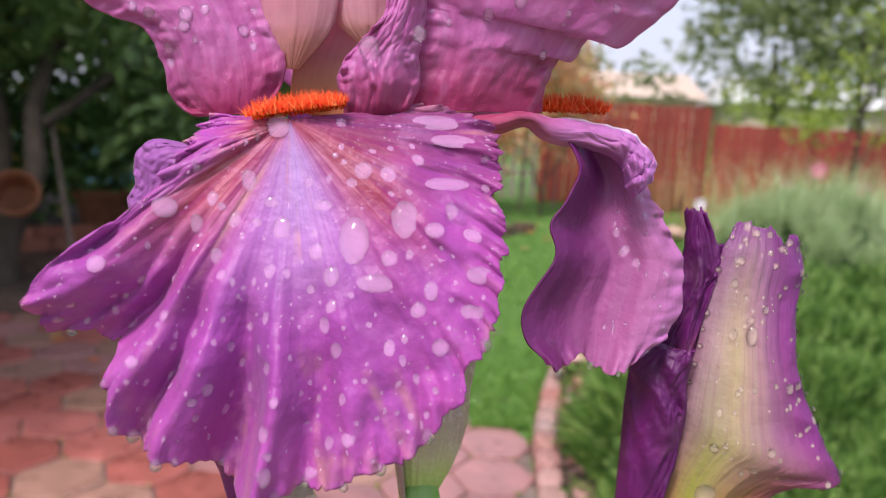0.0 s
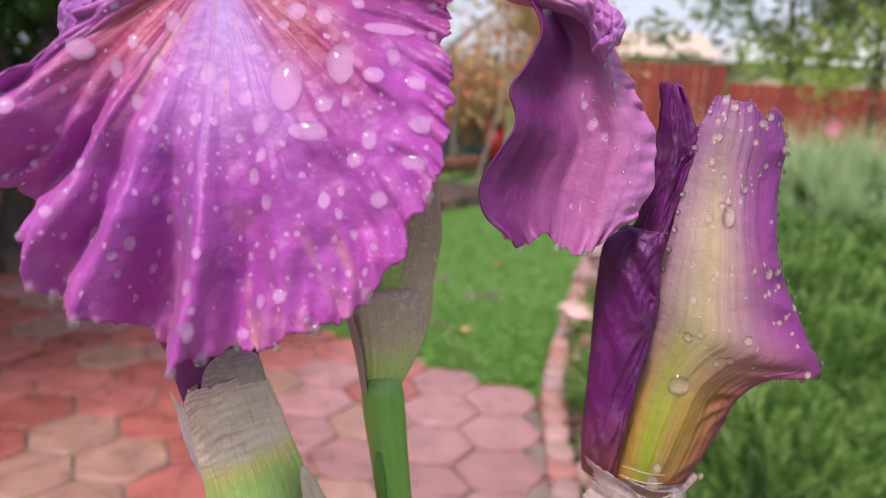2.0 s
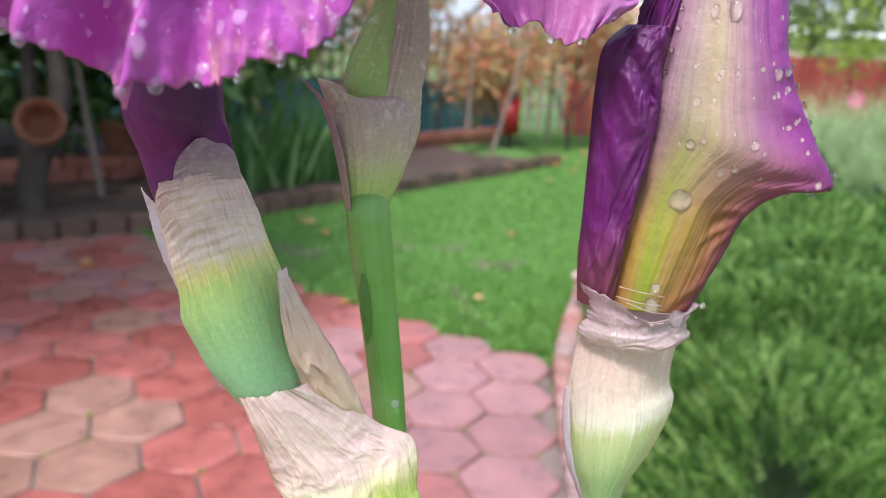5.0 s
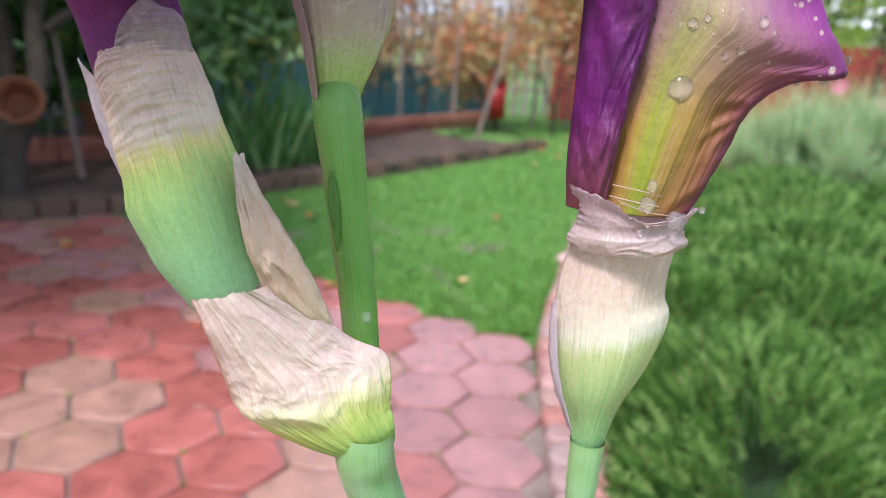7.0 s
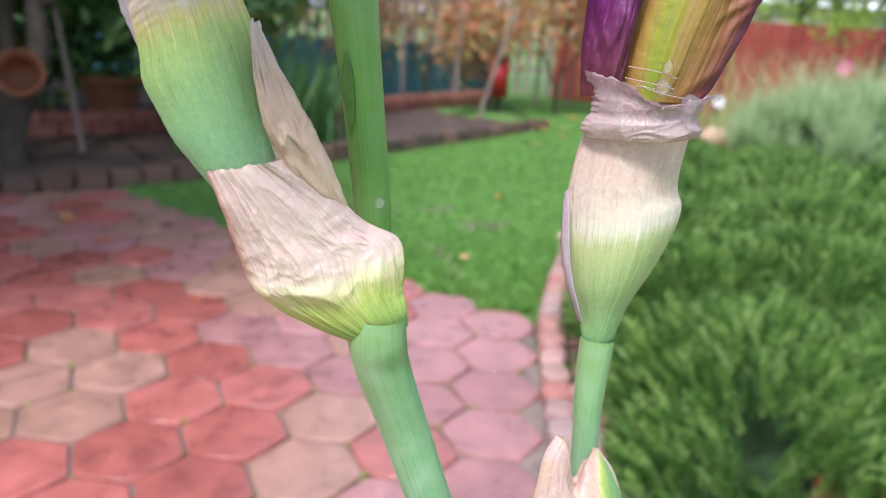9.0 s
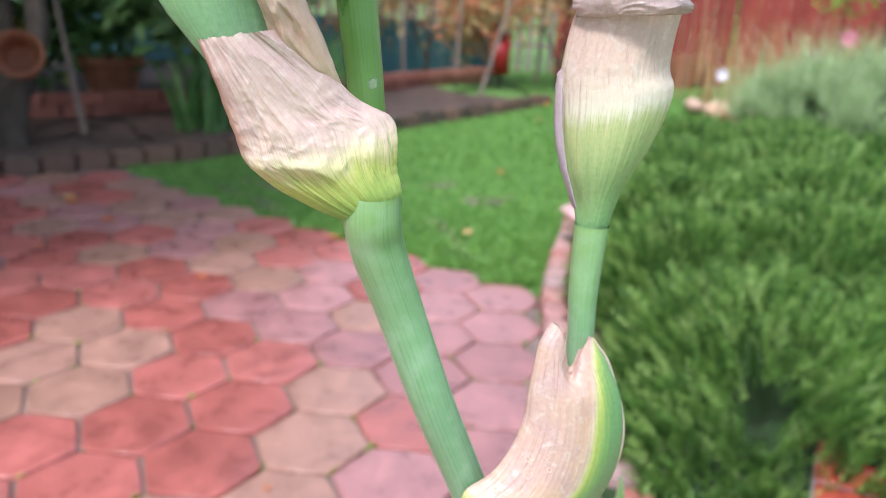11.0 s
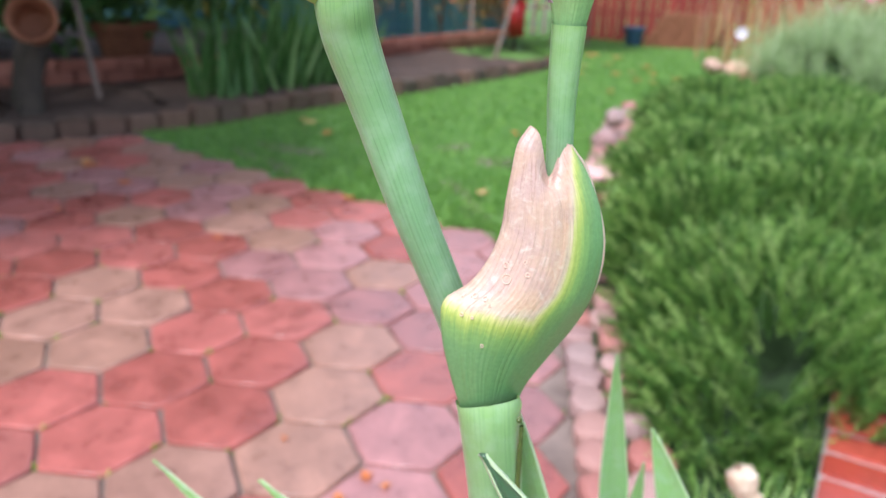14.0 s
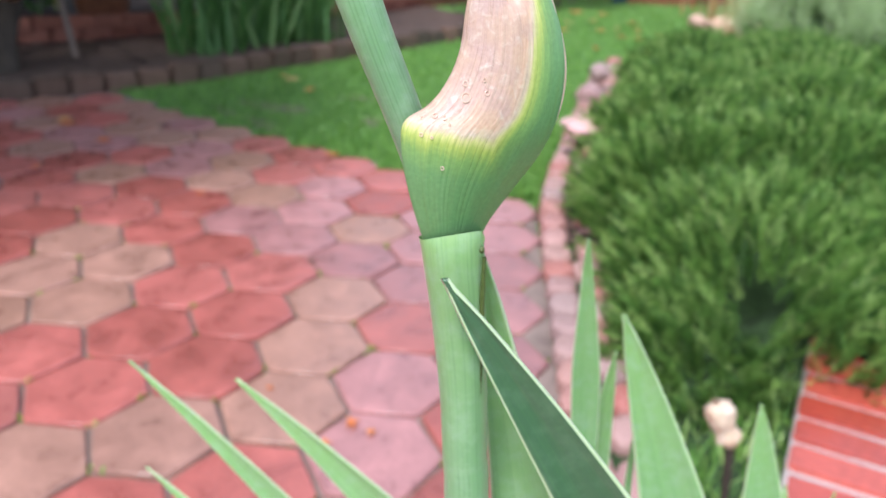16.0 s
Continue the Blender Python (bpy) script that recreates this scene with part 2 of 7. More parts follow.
def petal_material(name, kind):
    m = Nodes(name, 0.48)
    m.b.inputs["Sheen Weight"].default_value = 0.12 if kind in ("fall", "standard", "lobe") else 0.0
    u, v = m.uv()
    uvc = m.add("ShaderNodeTexCoord").outputs["UV"]
    mp = m.add("ShaderNodeMapping")
    mp.inputs["Scale"].default_value = (1, 0.06, 1)
    m.link(uvc, mp.inputs["Vector"])
    veins = m.noise(mp.outputs[0], 46, 3, 0.55, 0.1)
    broad = m.noise(mp.outputs[0], 9, 3)
    blot = m.noise(m.coords("Object"), 55, 4)
    fine = m.noise(m.coords("Object"), 900, 3)
    if kind == "fall":
        body = m.ramp(v, [(0.0, (0.60, 0.10, 0.24)), (0.12, (0.50, 0.19, 0.52)), (0.3, (0.47, 0.135, 0.49)), (0.6, (0.42, 0.066, 0.41)), (1.0, (0.49, 0.078, 0.42))])
        # violet tongue with a pale centre under the beard
        tongue = m.math("MULTIPLY", m.math("SUBTRACT", 1.0, m.math("MULTIPLY", m.math("ABSOLUTE", m.math("SUBTRACT", u, 0.52)), 6.5), True), m.ramp(v, [(0.1, (1, 1, 1)), (0.55, (0, 0, 0))]))
        body = m.mix(m.math("MULTIPLY", tongue, 0.85), body, (0.52, 0.33, 0.74))
        # wine-red hafts with pale stripes
        red = m.ramp(m.math("ADD", v, m.math("MULTIPLY", m.math("SUBTRACT", broad, 0.5), 0.5)), [(0.36, (1, 1, 1)), (0.74, (0, 0, 0))])
        hmask = m.math("MULTIPLY", m.ramp(m.math("ABSOLUTE", m.math("SUBTRACT", u, 0.5)), [(0.10, (0, 0, 0)), (0.21, (1, 1, 1))]), red)
        stripes = m.ramp(veins, [(0.40, (0.36, 0.015, 0.07)), (0.64, (0.54, 0.13, 0.24))])
        body = m.mix(hmask, body, stripes)
        rim = m.ramp(u, [(0.78, (0, 0, 0)), (0.92, (1, 1, 1))])
        body = m.mix(m.math("MULTIPLY", rim, 0.85), body, (0.27, 0.035, 0.17))
        vein_dark, trans = (0.30, 0.05, 0.42), 0.3
        # tan bruises
        spots = m.math("MULTIPLY", m.ramp(m.noise(mp.outputs[0], 24, 2), [(0.54, (0, 0, 0)), (0.64, (1, 1, 1))]), m.ramp(blot, [(0.46, (0, 0, 0)), (0.58, (1, 1, 1))]))
        body = m.mix(m.math("MULTIPLY", spots, 0.7), body, (0.62, 0.28, 0.30))
    elif kind == "side":
        # low u is painted dark for the shade in the petal's hollow
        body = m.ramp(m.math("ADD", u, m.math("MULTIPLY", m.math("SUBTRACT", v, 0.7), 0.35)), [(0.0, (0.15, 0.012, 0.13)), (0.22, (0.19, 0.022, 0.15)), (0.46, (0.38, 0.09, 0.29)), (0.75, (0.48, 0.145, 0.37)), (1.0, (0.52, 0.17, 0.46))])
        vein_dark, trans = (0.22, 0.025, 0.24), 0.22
    elif kind == "standard":
        body = m.ramp(broad, [(0.3, (0.52, 0.10, 0.38)), (0.5, (0.60, 0.16, 0.46)), (0.72, (0.68, 0.26, 0.58))])
        body = m.mix(m.ramp(v, [(0.05, (1, 1, 1)), (0.3, (0, 0, 0))]), body, (0.40, 0.03, 0.14))
        vein_dark, trans = (0.40, 0.05, 0.30), 0.4
    elif kind == "haft":
        body = m.ramp(m.math("ADD", v, m.math("MULTIPLY", m.math("SUBTRACT", broad, 0.5), 0.3)), [(0.0, (0.42, 0.03, 0.10)), (0.25, (0.48, 0.08, 0.20)), (0.42, (0.50, 0.16, 0.44)), (1.0, (0.52, 0.18, 0.56))])
        body = m.mix(m.math("MULTIPLY", m.ramp(u, [(0.05, (1, 1, 1)), (0.14, (0, 0, 0))]), m.ramp(v, [(0.3, (0, 0, 0)), (0.45, (1, 1, 1))])), body, (0.86, 0.76, 0.90))
        vein_dark, trans = (0.35, 0.03, 0.15), 0.25
    elif kind == "lobe":
        body = m.ramp(broad, [(0.3, (0.34, 0.08, 0.38)), (0.7, (0.45, 0.15, 0.50))])
        vein_dark, trans = (0.24, 0.04, 0.30), 0.3
    elif kind == "crest":
        body = m.ramp(v, [(0.0, (0.80, 0.40, 0.30)), (0.4, (0.72, 0.34, 0.42)), (1.0, (0.66, 0.30, 0.48))])
        vein_dark, trans = (0.55, 0.2, 0.35), 0.4
    elif kind == "style":
        body = m.ramp(v, [(0.0, (0.80, 0.28, 0.07)), (0.2, (0.72, 0.36, 0.22)), (0.38, (0.60, 0.27, 0.30)), (0.6, (0.66, 0.30, 0.36)), (1.0, (0.62, 0.26, 0.42))])
        vein_dark, trans = (0.7, 0.35, 0.4), 0.35
    elif kind == "wilted":
        across = m.ramp(m.math("ADD", u, m.math("MULTIPLY", m.math("SUBTRACT", broad, 0.5), 0.14)), [(0.0, (0.40, 0.20, 0.30)), (0.12, (0.50, 0.34, 0.34)), (0.28, (0.58, 0.46, 0.29)), (0.42, (0.54, 0.34, 0.34)), (0.56, (0.43, 0.17, 0.32)), (0.74, (0.32, 0.06, 0.27)), (1.0, (0.24, 0.02, 0.24))])
        low = m.ramp(m.math("ADD", u, m.math("MULTIPLY", m.math("SUBTRACT", broad, 0.5), 0.14)), [(0.0, (0.26, 0.10, 0.03)), (0.14, (0.44, 0.24, 0.05)), (0.30, (0.50, 0.42, 0.08)), (0.5, (0.46, 0.30, 0.07)), (0.7, (0.40, 0.20, 0.06)), (0.88, (0.30, 0.10, 0.06)), (1.0, (0.20, 0.035, 0.09))])
        body = m.mix(m.ramp(m.math("ADD", v, m.math("MULTIPLY", u, -0.10)), [(0.16, (1, 1, 1)), (0.46, (0, 0, 0))]), across, low)
        keel = m.math("SUBTRACT", 1.0, m.math("MULTIPLY", m.math("ABSOLUTE", m.math("SUBTRACT", u, m.math("SUBTRACT", 0.36, m.math("MULTIPLY", v, 0.42)))), 7.0), True)
        body = m.mix(m.math("MULTIPLY", keel, m.ramp(v, [(0.05, (1, 1, 1)), (0.62, (0, 0, 0))])), body, (0.32, 0.42, 0.03))
        body = m.mix(m.ramp(v, [(0.66, (0, 0, 0)), (1.0, (0.9, 0.9, 0.9))]), body, (0.25, 0.05, 0.28))
        vein_dark, trans = (0.33, 0.10, 0.22), 0.3
    else:
        body = m.ramp(blot, [(0.3, (0.075, 0.003, 0.075)), (0.7, (0.16, 0.010, 0.15))])
        body = m.mix(m.ramp(v, [(0.04, (0.9, 0.9, 0.9)), (0.3, (0, 0, 0))]), body, (0.20, 0.05, 0.06))
        vein_dark, trans = (0.10, 0.005, 0.13), 0.2
    vm = m.ramp(veins, [(0.36, (1, 1, 1)), (0.5, (0, 0, 0))])
    pale = m.ramp(m.noise(m.coords("Object"), 130, 4, 0.6, 0.8), [(0.55, (0, 0, 0)), (0.75, (1, 1, 1))])
    body = m.mix(m.math("MULTIPLY", pale, 0.1 if kind in ("dark", "wilted", "side") else 0.22), body, (0.70, 0.36, 0.72) if kind in ("fall", "standard", "side") else (0.5, 0.25, 0.35))
    col = m.mix(m.math("MULTIPLY", vm, 0.12 if kind in ("standard", "dark", "crest", "style", "side") else 0.22), body, vein_dark)
    col = m.mix(0.35, col, m.ramp(blot, [(0.3, (0.3, 0.3, 0.3)), (0.7, (0.75, 0.75, 0.75))]), "OVERLAY")
    m.color(col)
    crumple = m.noise(m.coords("Object"), 330, 3, 0.55)
    h = m.math("ADD", m.math("ADD", m.math("MULTIPLY", veins, 0.3 if kind in ("standard", "dark", "crest", "style", "side") else 0.6), m.math("MULTIPLY", fine, 0.2)), m.math("MULTIPLY", crumple, 0.0 if kind == "style" else 1.0))
    m.bump(h, 0.25 if kind in ("style", "crest") else 0.45, 0.0010)
    m.thin(col, trans)
    return m.mat


def stalk_material(name, stops, bloom=0.35, rim=False):
    """Waxy green stalk with lengthwise fibres; v runs up the stalk."""
    m = Nodes(name, 0.28)
    u, v = m.uv()
    uvc = m.add("ShaderNodeTexCoord").outputs["UV"]
    mp = m.add("ShaderNodeMapping")
    mp.inputs["Scale"].default_value = (1, 0.035, 1)
    m.link(uvc, mp.inputs["Vector"])
    fib = m.noise(mp.outputs[0], 60, 4)
    blot = m.noise(m.coords("Object"), 160, 4)
    col = m.ramp(m.math("ADD", v, m.math("MULTIPLY", m.math("SUBTRACT", fib, 0.5), 0.25)), stops)
    col = m.mix(m.math("MULTIPLY", m.ramp(fib, [(0.35, (1, 1, 1)), (0.5, (0, 0, 0))]), 0.35), col, (0.08, 0.20, 0.06))
    col = m.mix(m.math("MULTIPLY", m.ramp(blot, [(0.45, (0, 0, 0)), (0.7, (1, 1, 1))]), bloom), col, (0.36, 0.52, 0.36))
    if rim:
        margin = m.ramp(m.math("ABSOLUTE", m.math("SUBTRACT", u, 0.5)), [(0.455, (0, 0, 0)), (0.48, (1, 1, 1))])
        col = m.mix(m.math("MULTIPLY", margin, 0.8), col, (0.55, 0.66, 0.42))
    streak = m.ramp(m.noise(mp.outputs[0], 90, 2), [(0.70, (0, 0, 0)), (0.74, (1, 1, 1))])
    col = m.mix(m.math("MULTIPLY", streak, 0.55), col, (0.05, 0.12, 0.05))
    m.color(col)
    m.bump(fib, 0.25, 0.0005)
    m.b.inputs["Sheen Weight"].default_value, m.b.inputs["Sheen Roughness"].default_value = 0.15, 0.25
    m.b.inputs["Sheen Tint"].default_value = (0.8, 1.0, 0.8, 1)
    m.b.inputs["Subsurface Weight"].default_value = 0.12
    m.b.inputs["Subsurface Radius"].default_value = (0.002, 0.004, 0.001)
    return m.mat


def papery_material(name, stops, across=None, cross=False, thin=0.25, shift=0.0, relief=1.0):
    """Dry bract: v runs up; fine parallel veins and crinkles."""
    m = Nodes(name, 0.34)
    u, v = m.uv()
    uvc = m.add("ShaderNodeTexCoord").outputs["UV"]
    mp = m.add("ShaderNodeMapping")
    mp.inputs["Scale"].default_value = (1, 0.045, 1)
    m.link(uvc, mp.inputs["Vector"])
    vein = m.noise(mp.outputs[0], 85, 4, 0.6, 0.2)
    crinkle = m.noise(m.coords("Object", (0.3, 0.3, 2.0) if cross else (1, 1, 1)), 260, 4, 0.6, 0.4)
    if cross:
        crinkle = m.math("ADD", m.math("MULTIPLY", m.math("SUBTRACT", crinkle, 0.5), m.ramp(v, [(0.36, (0, 0, 0)), (0.55, (1, 1, 1))])), 0.5)
    pos = m.math("ADD", v, m.math("MULTIPLY", m.math("SUBTRACT", vein, 0.5), 0.3))
    if across:
        pos = m.math("ADD", pos, m.math("SUBTRACT", m.ramp(u, across), shift))
    col = m.ramp(pos, stops)
    col = m.mix(m.math("MULTIPLY", m.ramp(vein, [(0.38, (1, 1, 1)), (0.47, (0, 0, 0))]), 0.26 * (0.4 + 0.6 * relief)), col, (0.22, 0.16, 0.10))
    col = m.mix(0.3, col, m.ramp(crinkle, [(0.3, (0.3, 0.3, 0.3)), (0.7, (0.75, 0.75, 0.75))]), "OVERLAY")
    m.color(col)
    m.bump(m.math("ADD", m.math("MULTIPLY", vein, 0.5), crinkle), 0.6, 0.0019 * relief)
    m.thin(col, thin)
    return m.mat


def spathe_material(name, stops, field, veins=1.0, thin=0.2, mottle=0.5, rough=0.38, tint=(0.56, 0.38, 0.40), rim=0.0):
    """Half-dry sheath: field(m, u, v) says how far the tissue has dried, from 0, fresh, to 1."""
    m = Nodes(name, rough)
    u, v = m.uv()
    uvc = m.add("ShaderNodeTexCoord").outputs["UV"]
    mp = m.add("ShaderNodeMapping")
    mp.inputs["Scale"].default_value = (1, 0.07, 1)
    m.link(uvc, mp.inputs["Vector"])
    fibre, lines, broad = m.noise(mp.outputs[0], 70, 3, 0.6, 0.3), m.noise(mp.outputs[0], 17, 2, 0.5, 0.5), m.noise(mp.outputs[0], 9, 2)
    blot, fine, crinkle = m.noise(m.coords("Object"), 140, 4), m.noise(m.coords("Object"), 900, 3), m.noise(m.coords("Object"), 380, 4, 0.6, 0.6)
    dry = m.math("ADD", field(m, u, v), m.math("ADD", m.math("MULTIPLY", m.math("SUBTRACT", fibre, 0.5), 0.16), m.math("MULTIPLY", m.math("SUBTRACT", broad, 0.5), 0.2)))
    col = m.ramp(dry, stops)
    papery = m.ramp(dry, [(0.42, (0, 0, 0)), (0.6, (1, 1, 1))])
    col = m.mix(m.math("MULTIPLY", m.math("MULTIPLY", m.ramp(blot, [(0.42, (0, 0, 0)), (0.66, (1, 1, 1))]), papery), mottle), col, tint)
    col = m.mix(m.math("MULTIPLY", m.math("MULTIPLY", m.ramp(crinkle, [(0.54, (0, 0, 0)), (0.72, (1, 1, 1))]), papery), 0.5), col, (0.86, 0.76, 0.68))
    if rim:
        # scorched outer margin
        edge = m.math("MULTIPLY", m.ramp(m.math("ADD", u, m.math("MULTIPLY", blot, 0.08)), [(0.05, (1, 1, 1)), (0.16, (0, 0, 0))]), papery)
        col = m.mix(m.math("MULTIPLY", edge, rim), col, (0.42, 0.17, 0.11))
    # thin brown veins
    near = m.math("ABSOLUTE", m.math("SUBTRACT", lines, 0.5))
    line = m.math("MULTIPLY", m.ramp(near, [(0.0, (1, 1, 1)), (0.022, (0, 0, 0))]), m.ramp(blot, [(0.35, (0.2, 0.2, 0.2)), (0.6, (1, 1, 1))]))
    col = m.mix(m.math("MULTIPLY", line, 0.5 * veins), col, m.mix(papery, (0.20, 0.34, 0.10), (0.36, 0.20, 0.13)))
    col = m.mix(m.math("MULTIPLY", m.ramp(fibre, [(0.36, (1, 1, 1)), (0.5, (0, 0, 0))]), 0.22 * veins), col, m.mix(papery, (0.16, 0.32, 0.10), (0.45, 0.28, 0.22)))
    col = m.mix(0.22, col, m.ramp(fine, [(0.3, (0.3, 0.3, 0.3)), (0.7, (0.72, 0.72, 0.72))]), "OVERLAY")
    m.color(col)
    h = m.math("ADD", m.math("MULTIPLY", fibre, 0.3), m.math("ADD", m.math("MULTIPLY", m.math("MULTIPLY", crinkle, papery), 1.0), m.math("MULTIPLY", line, -0.3)))
    m.bump(h, 0.35, 0.0008)
    m.thin(col, thin)
    return m.mat


def water_material(name, tint, share, lit_below=True, lens=0.06):
    """Clear water: gloss that grows towards the rim over light that passes, a little of it bent; a pale diffuse tint is
    painted in for light focused inside.
    """
    m = Nodes(name, 0.0)
    n, l = m.n, m.l
    clear, bent, gloss, focus_tint = n.new("ShaderNodeBsdfTransparent"), n.new("ShaderNodeBsdfRefraction"), n.new("ShaderNodeBsdfGlossy"), n.new("ShaderNodeBsdfDiffuse")
    bent.inputs["IOR"].default_value, bent.inputs["Roughness"].default_value = 1.33, 0.0
    gloss.inputs["Roughness"].default_value = 0.04
    focus_tint.inputs["Color"].default_value = (*tint, 1)
    if lit_below:
        # flipped normal makes the tint lighter below, standing in for light gathered there
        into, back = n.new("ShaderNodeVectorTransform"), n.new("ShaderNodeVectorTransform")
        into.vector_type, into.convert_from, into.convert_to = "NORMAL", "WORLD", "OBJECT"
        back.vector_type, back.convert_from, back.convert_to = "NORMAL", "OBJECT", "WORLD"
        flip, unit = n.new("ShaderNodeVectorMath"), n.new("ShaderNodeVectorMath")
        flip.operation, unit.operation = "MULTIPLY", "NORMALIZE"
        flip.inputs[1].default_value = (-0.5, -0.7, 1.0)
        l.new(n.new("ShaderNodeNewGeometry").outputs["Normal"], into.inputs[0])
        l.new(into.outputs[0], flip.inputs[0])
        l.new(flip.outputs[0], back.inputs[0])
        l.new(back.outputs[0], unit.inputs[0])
        l.new(unit.outputs[0], focus_tint.inputs["Normal"])
    body, inner, skin = n.new("ShaderNodeMixShader"), n.new("ShaderNodeMixShader"), n.new("ShaderNodeMixShader")
    facing = n.new("ShaderNodeLayerWeight").outputs["Facing"]
    gleam = m.math("ADD", m.math("MULTIPLY", m.math("POWER", facing, 4.0), 0.7), 0.035)
    body.inputs[0].default_value = lens
    inner.inputs[0].default_value = share
    l.new(clear.outputs[0], body.inputs[1])
    l.new(bent.outputs[0], body.inputs[2])
    l.new(body.outputs[0], inner.inputs[1])
    l.new(focus_tint.outputs[0], inner.inputs[2])
    l.new(gleam, skin.inputs[0])
    l.new(inner.outputs[0], skin.inputs[1])
    l.new(gloss.outputs[0], skin.inputs[2])
    l.new(skin.outputs[0], n["Material Output"].inputs["Surface"])
    return m.mat


FALL = petal_material("fall_petal", "fall")
SIDE = petal_material("side_petal", "side")
STANDARD = petal_material("standard_petal", "standard")
CREST = petal_material("style_crest", "crest")
LOBE = petal_material("petal_lobe", "lobe")
HAFT = petal_material("petal_haft", "haft")
STYLE = petal_material("style_arm", "style")
WILTED = petal_material("wilted_petal", "wilted")
DARK_PETAL = petal_material("dark_petal", "dark")
# pale tints paint in the brightness of light focused through each drop
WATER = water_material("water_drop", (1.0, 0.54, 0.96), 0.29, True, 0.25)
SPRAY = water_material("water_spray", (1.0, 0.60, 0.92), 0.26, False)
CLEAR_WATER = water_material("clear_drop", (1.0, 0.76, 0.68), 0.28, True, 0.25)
BEAD_WATER = water_material("hanging_bead", (1.0, 0.92, 1.0), 0.06, False, 0.4)
BEARD = varied("beard_hair", [(0.0, (0.85, 0.045, 0.004)), (0.7, (0.95, 0.10, 0.008)), (1.0, (0.95, 0.32, 0.10))], thin=0.35)
GREEN = [(0.0, (0.19, 0.34, 0.21)), (0.5, (0.20, 0.36, 0.18)), (1.0, (0.24, 0.40, 0.15))]
STALK = stalk_material("iris_stalk", GREEN)
STALK_DARK = stalk_material("upper_stalk", [(0.0, (0.13, 0.29, 0.05)), (1.0, (0.18, 0.35, 0.07))], 0.12)
def rising(low, high):
    """Dries evenly from low to high up the sheath."""
    return lambda m, u, v: m.ramp(v, [(low, (0, 0, 0)), (high, (1, 1, 1))])


def boat_field(m, u, v):
    keel = m.math("SUBTRACT", m.ramp(v, [(0.30, (0.56, 0.56, 0.56)), (0.45, (0.67, 0.67, 0.67)), (0.64, (0.69, 0.69, 0.69)), (0.82, (0.80, 0.80, 0.80)), (1.0, (1, 1, 1))]), u)
    base = m.math("SUBTRACT", v, 0.36)
    return m.math("ADD", m.math("MULTIPLY", m.math("MINIMUM", m.math("MULTIPLY", keel, 1.5), m.math("MULTIPLY", base, 2.4)), 1.6), 0.5)


def low_field(m, u, v):
    return m.math("ADD", m.math("SUBTRACT", m.ramp(v, [(0.03, (0, 0, 0)), (1.0, (1, 1, 1))]), m.math("MULTIPLY", m.ramp(u, [(0.5, (0, 0, 0)), (1.0, (1, 1, 1))]), 0.08)), 0.05)


BUD_BRACT = spathe_material("green_bract", [(0.0, (0.24, 0.43, 0.22)), (0.24, (0.32, 0.50, 0.20)), (0.42, (0.46, 0.58, 0.18)), (0.50, (0.76, 0.66, 0.24)), (0.58, (0.84, 0.65, 0.55)), (0.8, (0.78, 0.54, 0.47)), (1.0, (0.64, 0.42, 0.40))], rising(0.12, 0.98), 0.9)
LOW_BRACT = spathe_material("wrapped_bract", [(0.0, (0.22, 0.42, 0.12)), (0.14, (0.40, 0.54, 0.13)), (0.28, (0.60, 0.64, 0.18)), (0.40, (0.80, 0.70, 0.42)), (0.50, (0.78, 0.60, 0.50)), (1.0, (0.72, 0.52, 0.47))], low_field, 1.0, rim=0.75)
RIGHT_BRACT = spathe_material("pale_bract", [(0.0, (0.24, 0.46, 0.20)), (0.25, (0.40, 0.56, 0.24)), (0.44, (0.58, 0.64, 0.30)), (0.52, (0.84, 0.80, 0.64)), (0.62, (0.80, 0.70, 0.56)), (0.8, (0.73, 0.55, 0.45)), (1.0, (0.66, 0.46, 0.41))], rising(0.0, 1.0), 0.55, mottle=0.25)
BACK_BRACT = spathe_material("tan_bract", [(0.0, (0.38, 0.52, 0.14)), (0.3, (0.52, 0.58, 0.22)), (0.5, (0.60, 0.52, 0.34)), (0.7, (0.58, 0.42, 0.35)), (1.0, (0.50, 0.35, 0.32))], rising(-0.05, 0.66), 0.8)
INNER_BUD = spathe_material("inner_bud", [(0.0, (0.36, 0.50, 0.14)), (1.0, (0.34, 0.42, 0.16))], rising(0.0, 1.0), 0.8, mottle=0.0)
BOAT_BRACT = spathe_material("boat_bract", [(0.0, (0.20, 0.40, 0.17)), (0.22, (0.27, 0.46, 0.15)), (0.38, (0.50, 0.60, 0.15)), (0.48, (0.76, 0.74, 0.30)), (0.56, (0.80, 0.64, 0.48)), (0.68, (0.71, 0.47, 0.34)), (1.0, (0.66, 0.45, 0.36))], boat_field, 0.9)
MAUVE_MEMBRANE = spathe_material("mauve_membrane", [(0.0, (0.66, 0.50, 0.46)), (0.5, (0.60, 0.44, 0.46)), (1.0, (0.54, 0.38, 0.45))], rising(0.0, 1.0), 0.6, 0.35, 0.6, 0.25)
HOOD = spathe_material("mauve_hood", [(0.0, (0.58, 0.42, 0.40)), (0.5, (0.46, 0.28, 0.36)), (1.0, (0.42, 0.24, 0.34))], rising(0.0, 1.0), 0.7, 0.35, 0.6, 0.3, (0.40, 0.22, 0.36))
PAPER = spathe_material("papery_flap", [(0.0, (0.74, 0.66, 0.40)), (0.35, (0.74, 0.58, 0.46)), (1.0, (0.70, 0.54, 0.48))], rising(0.0, 1.0), 1.0, 0.25)
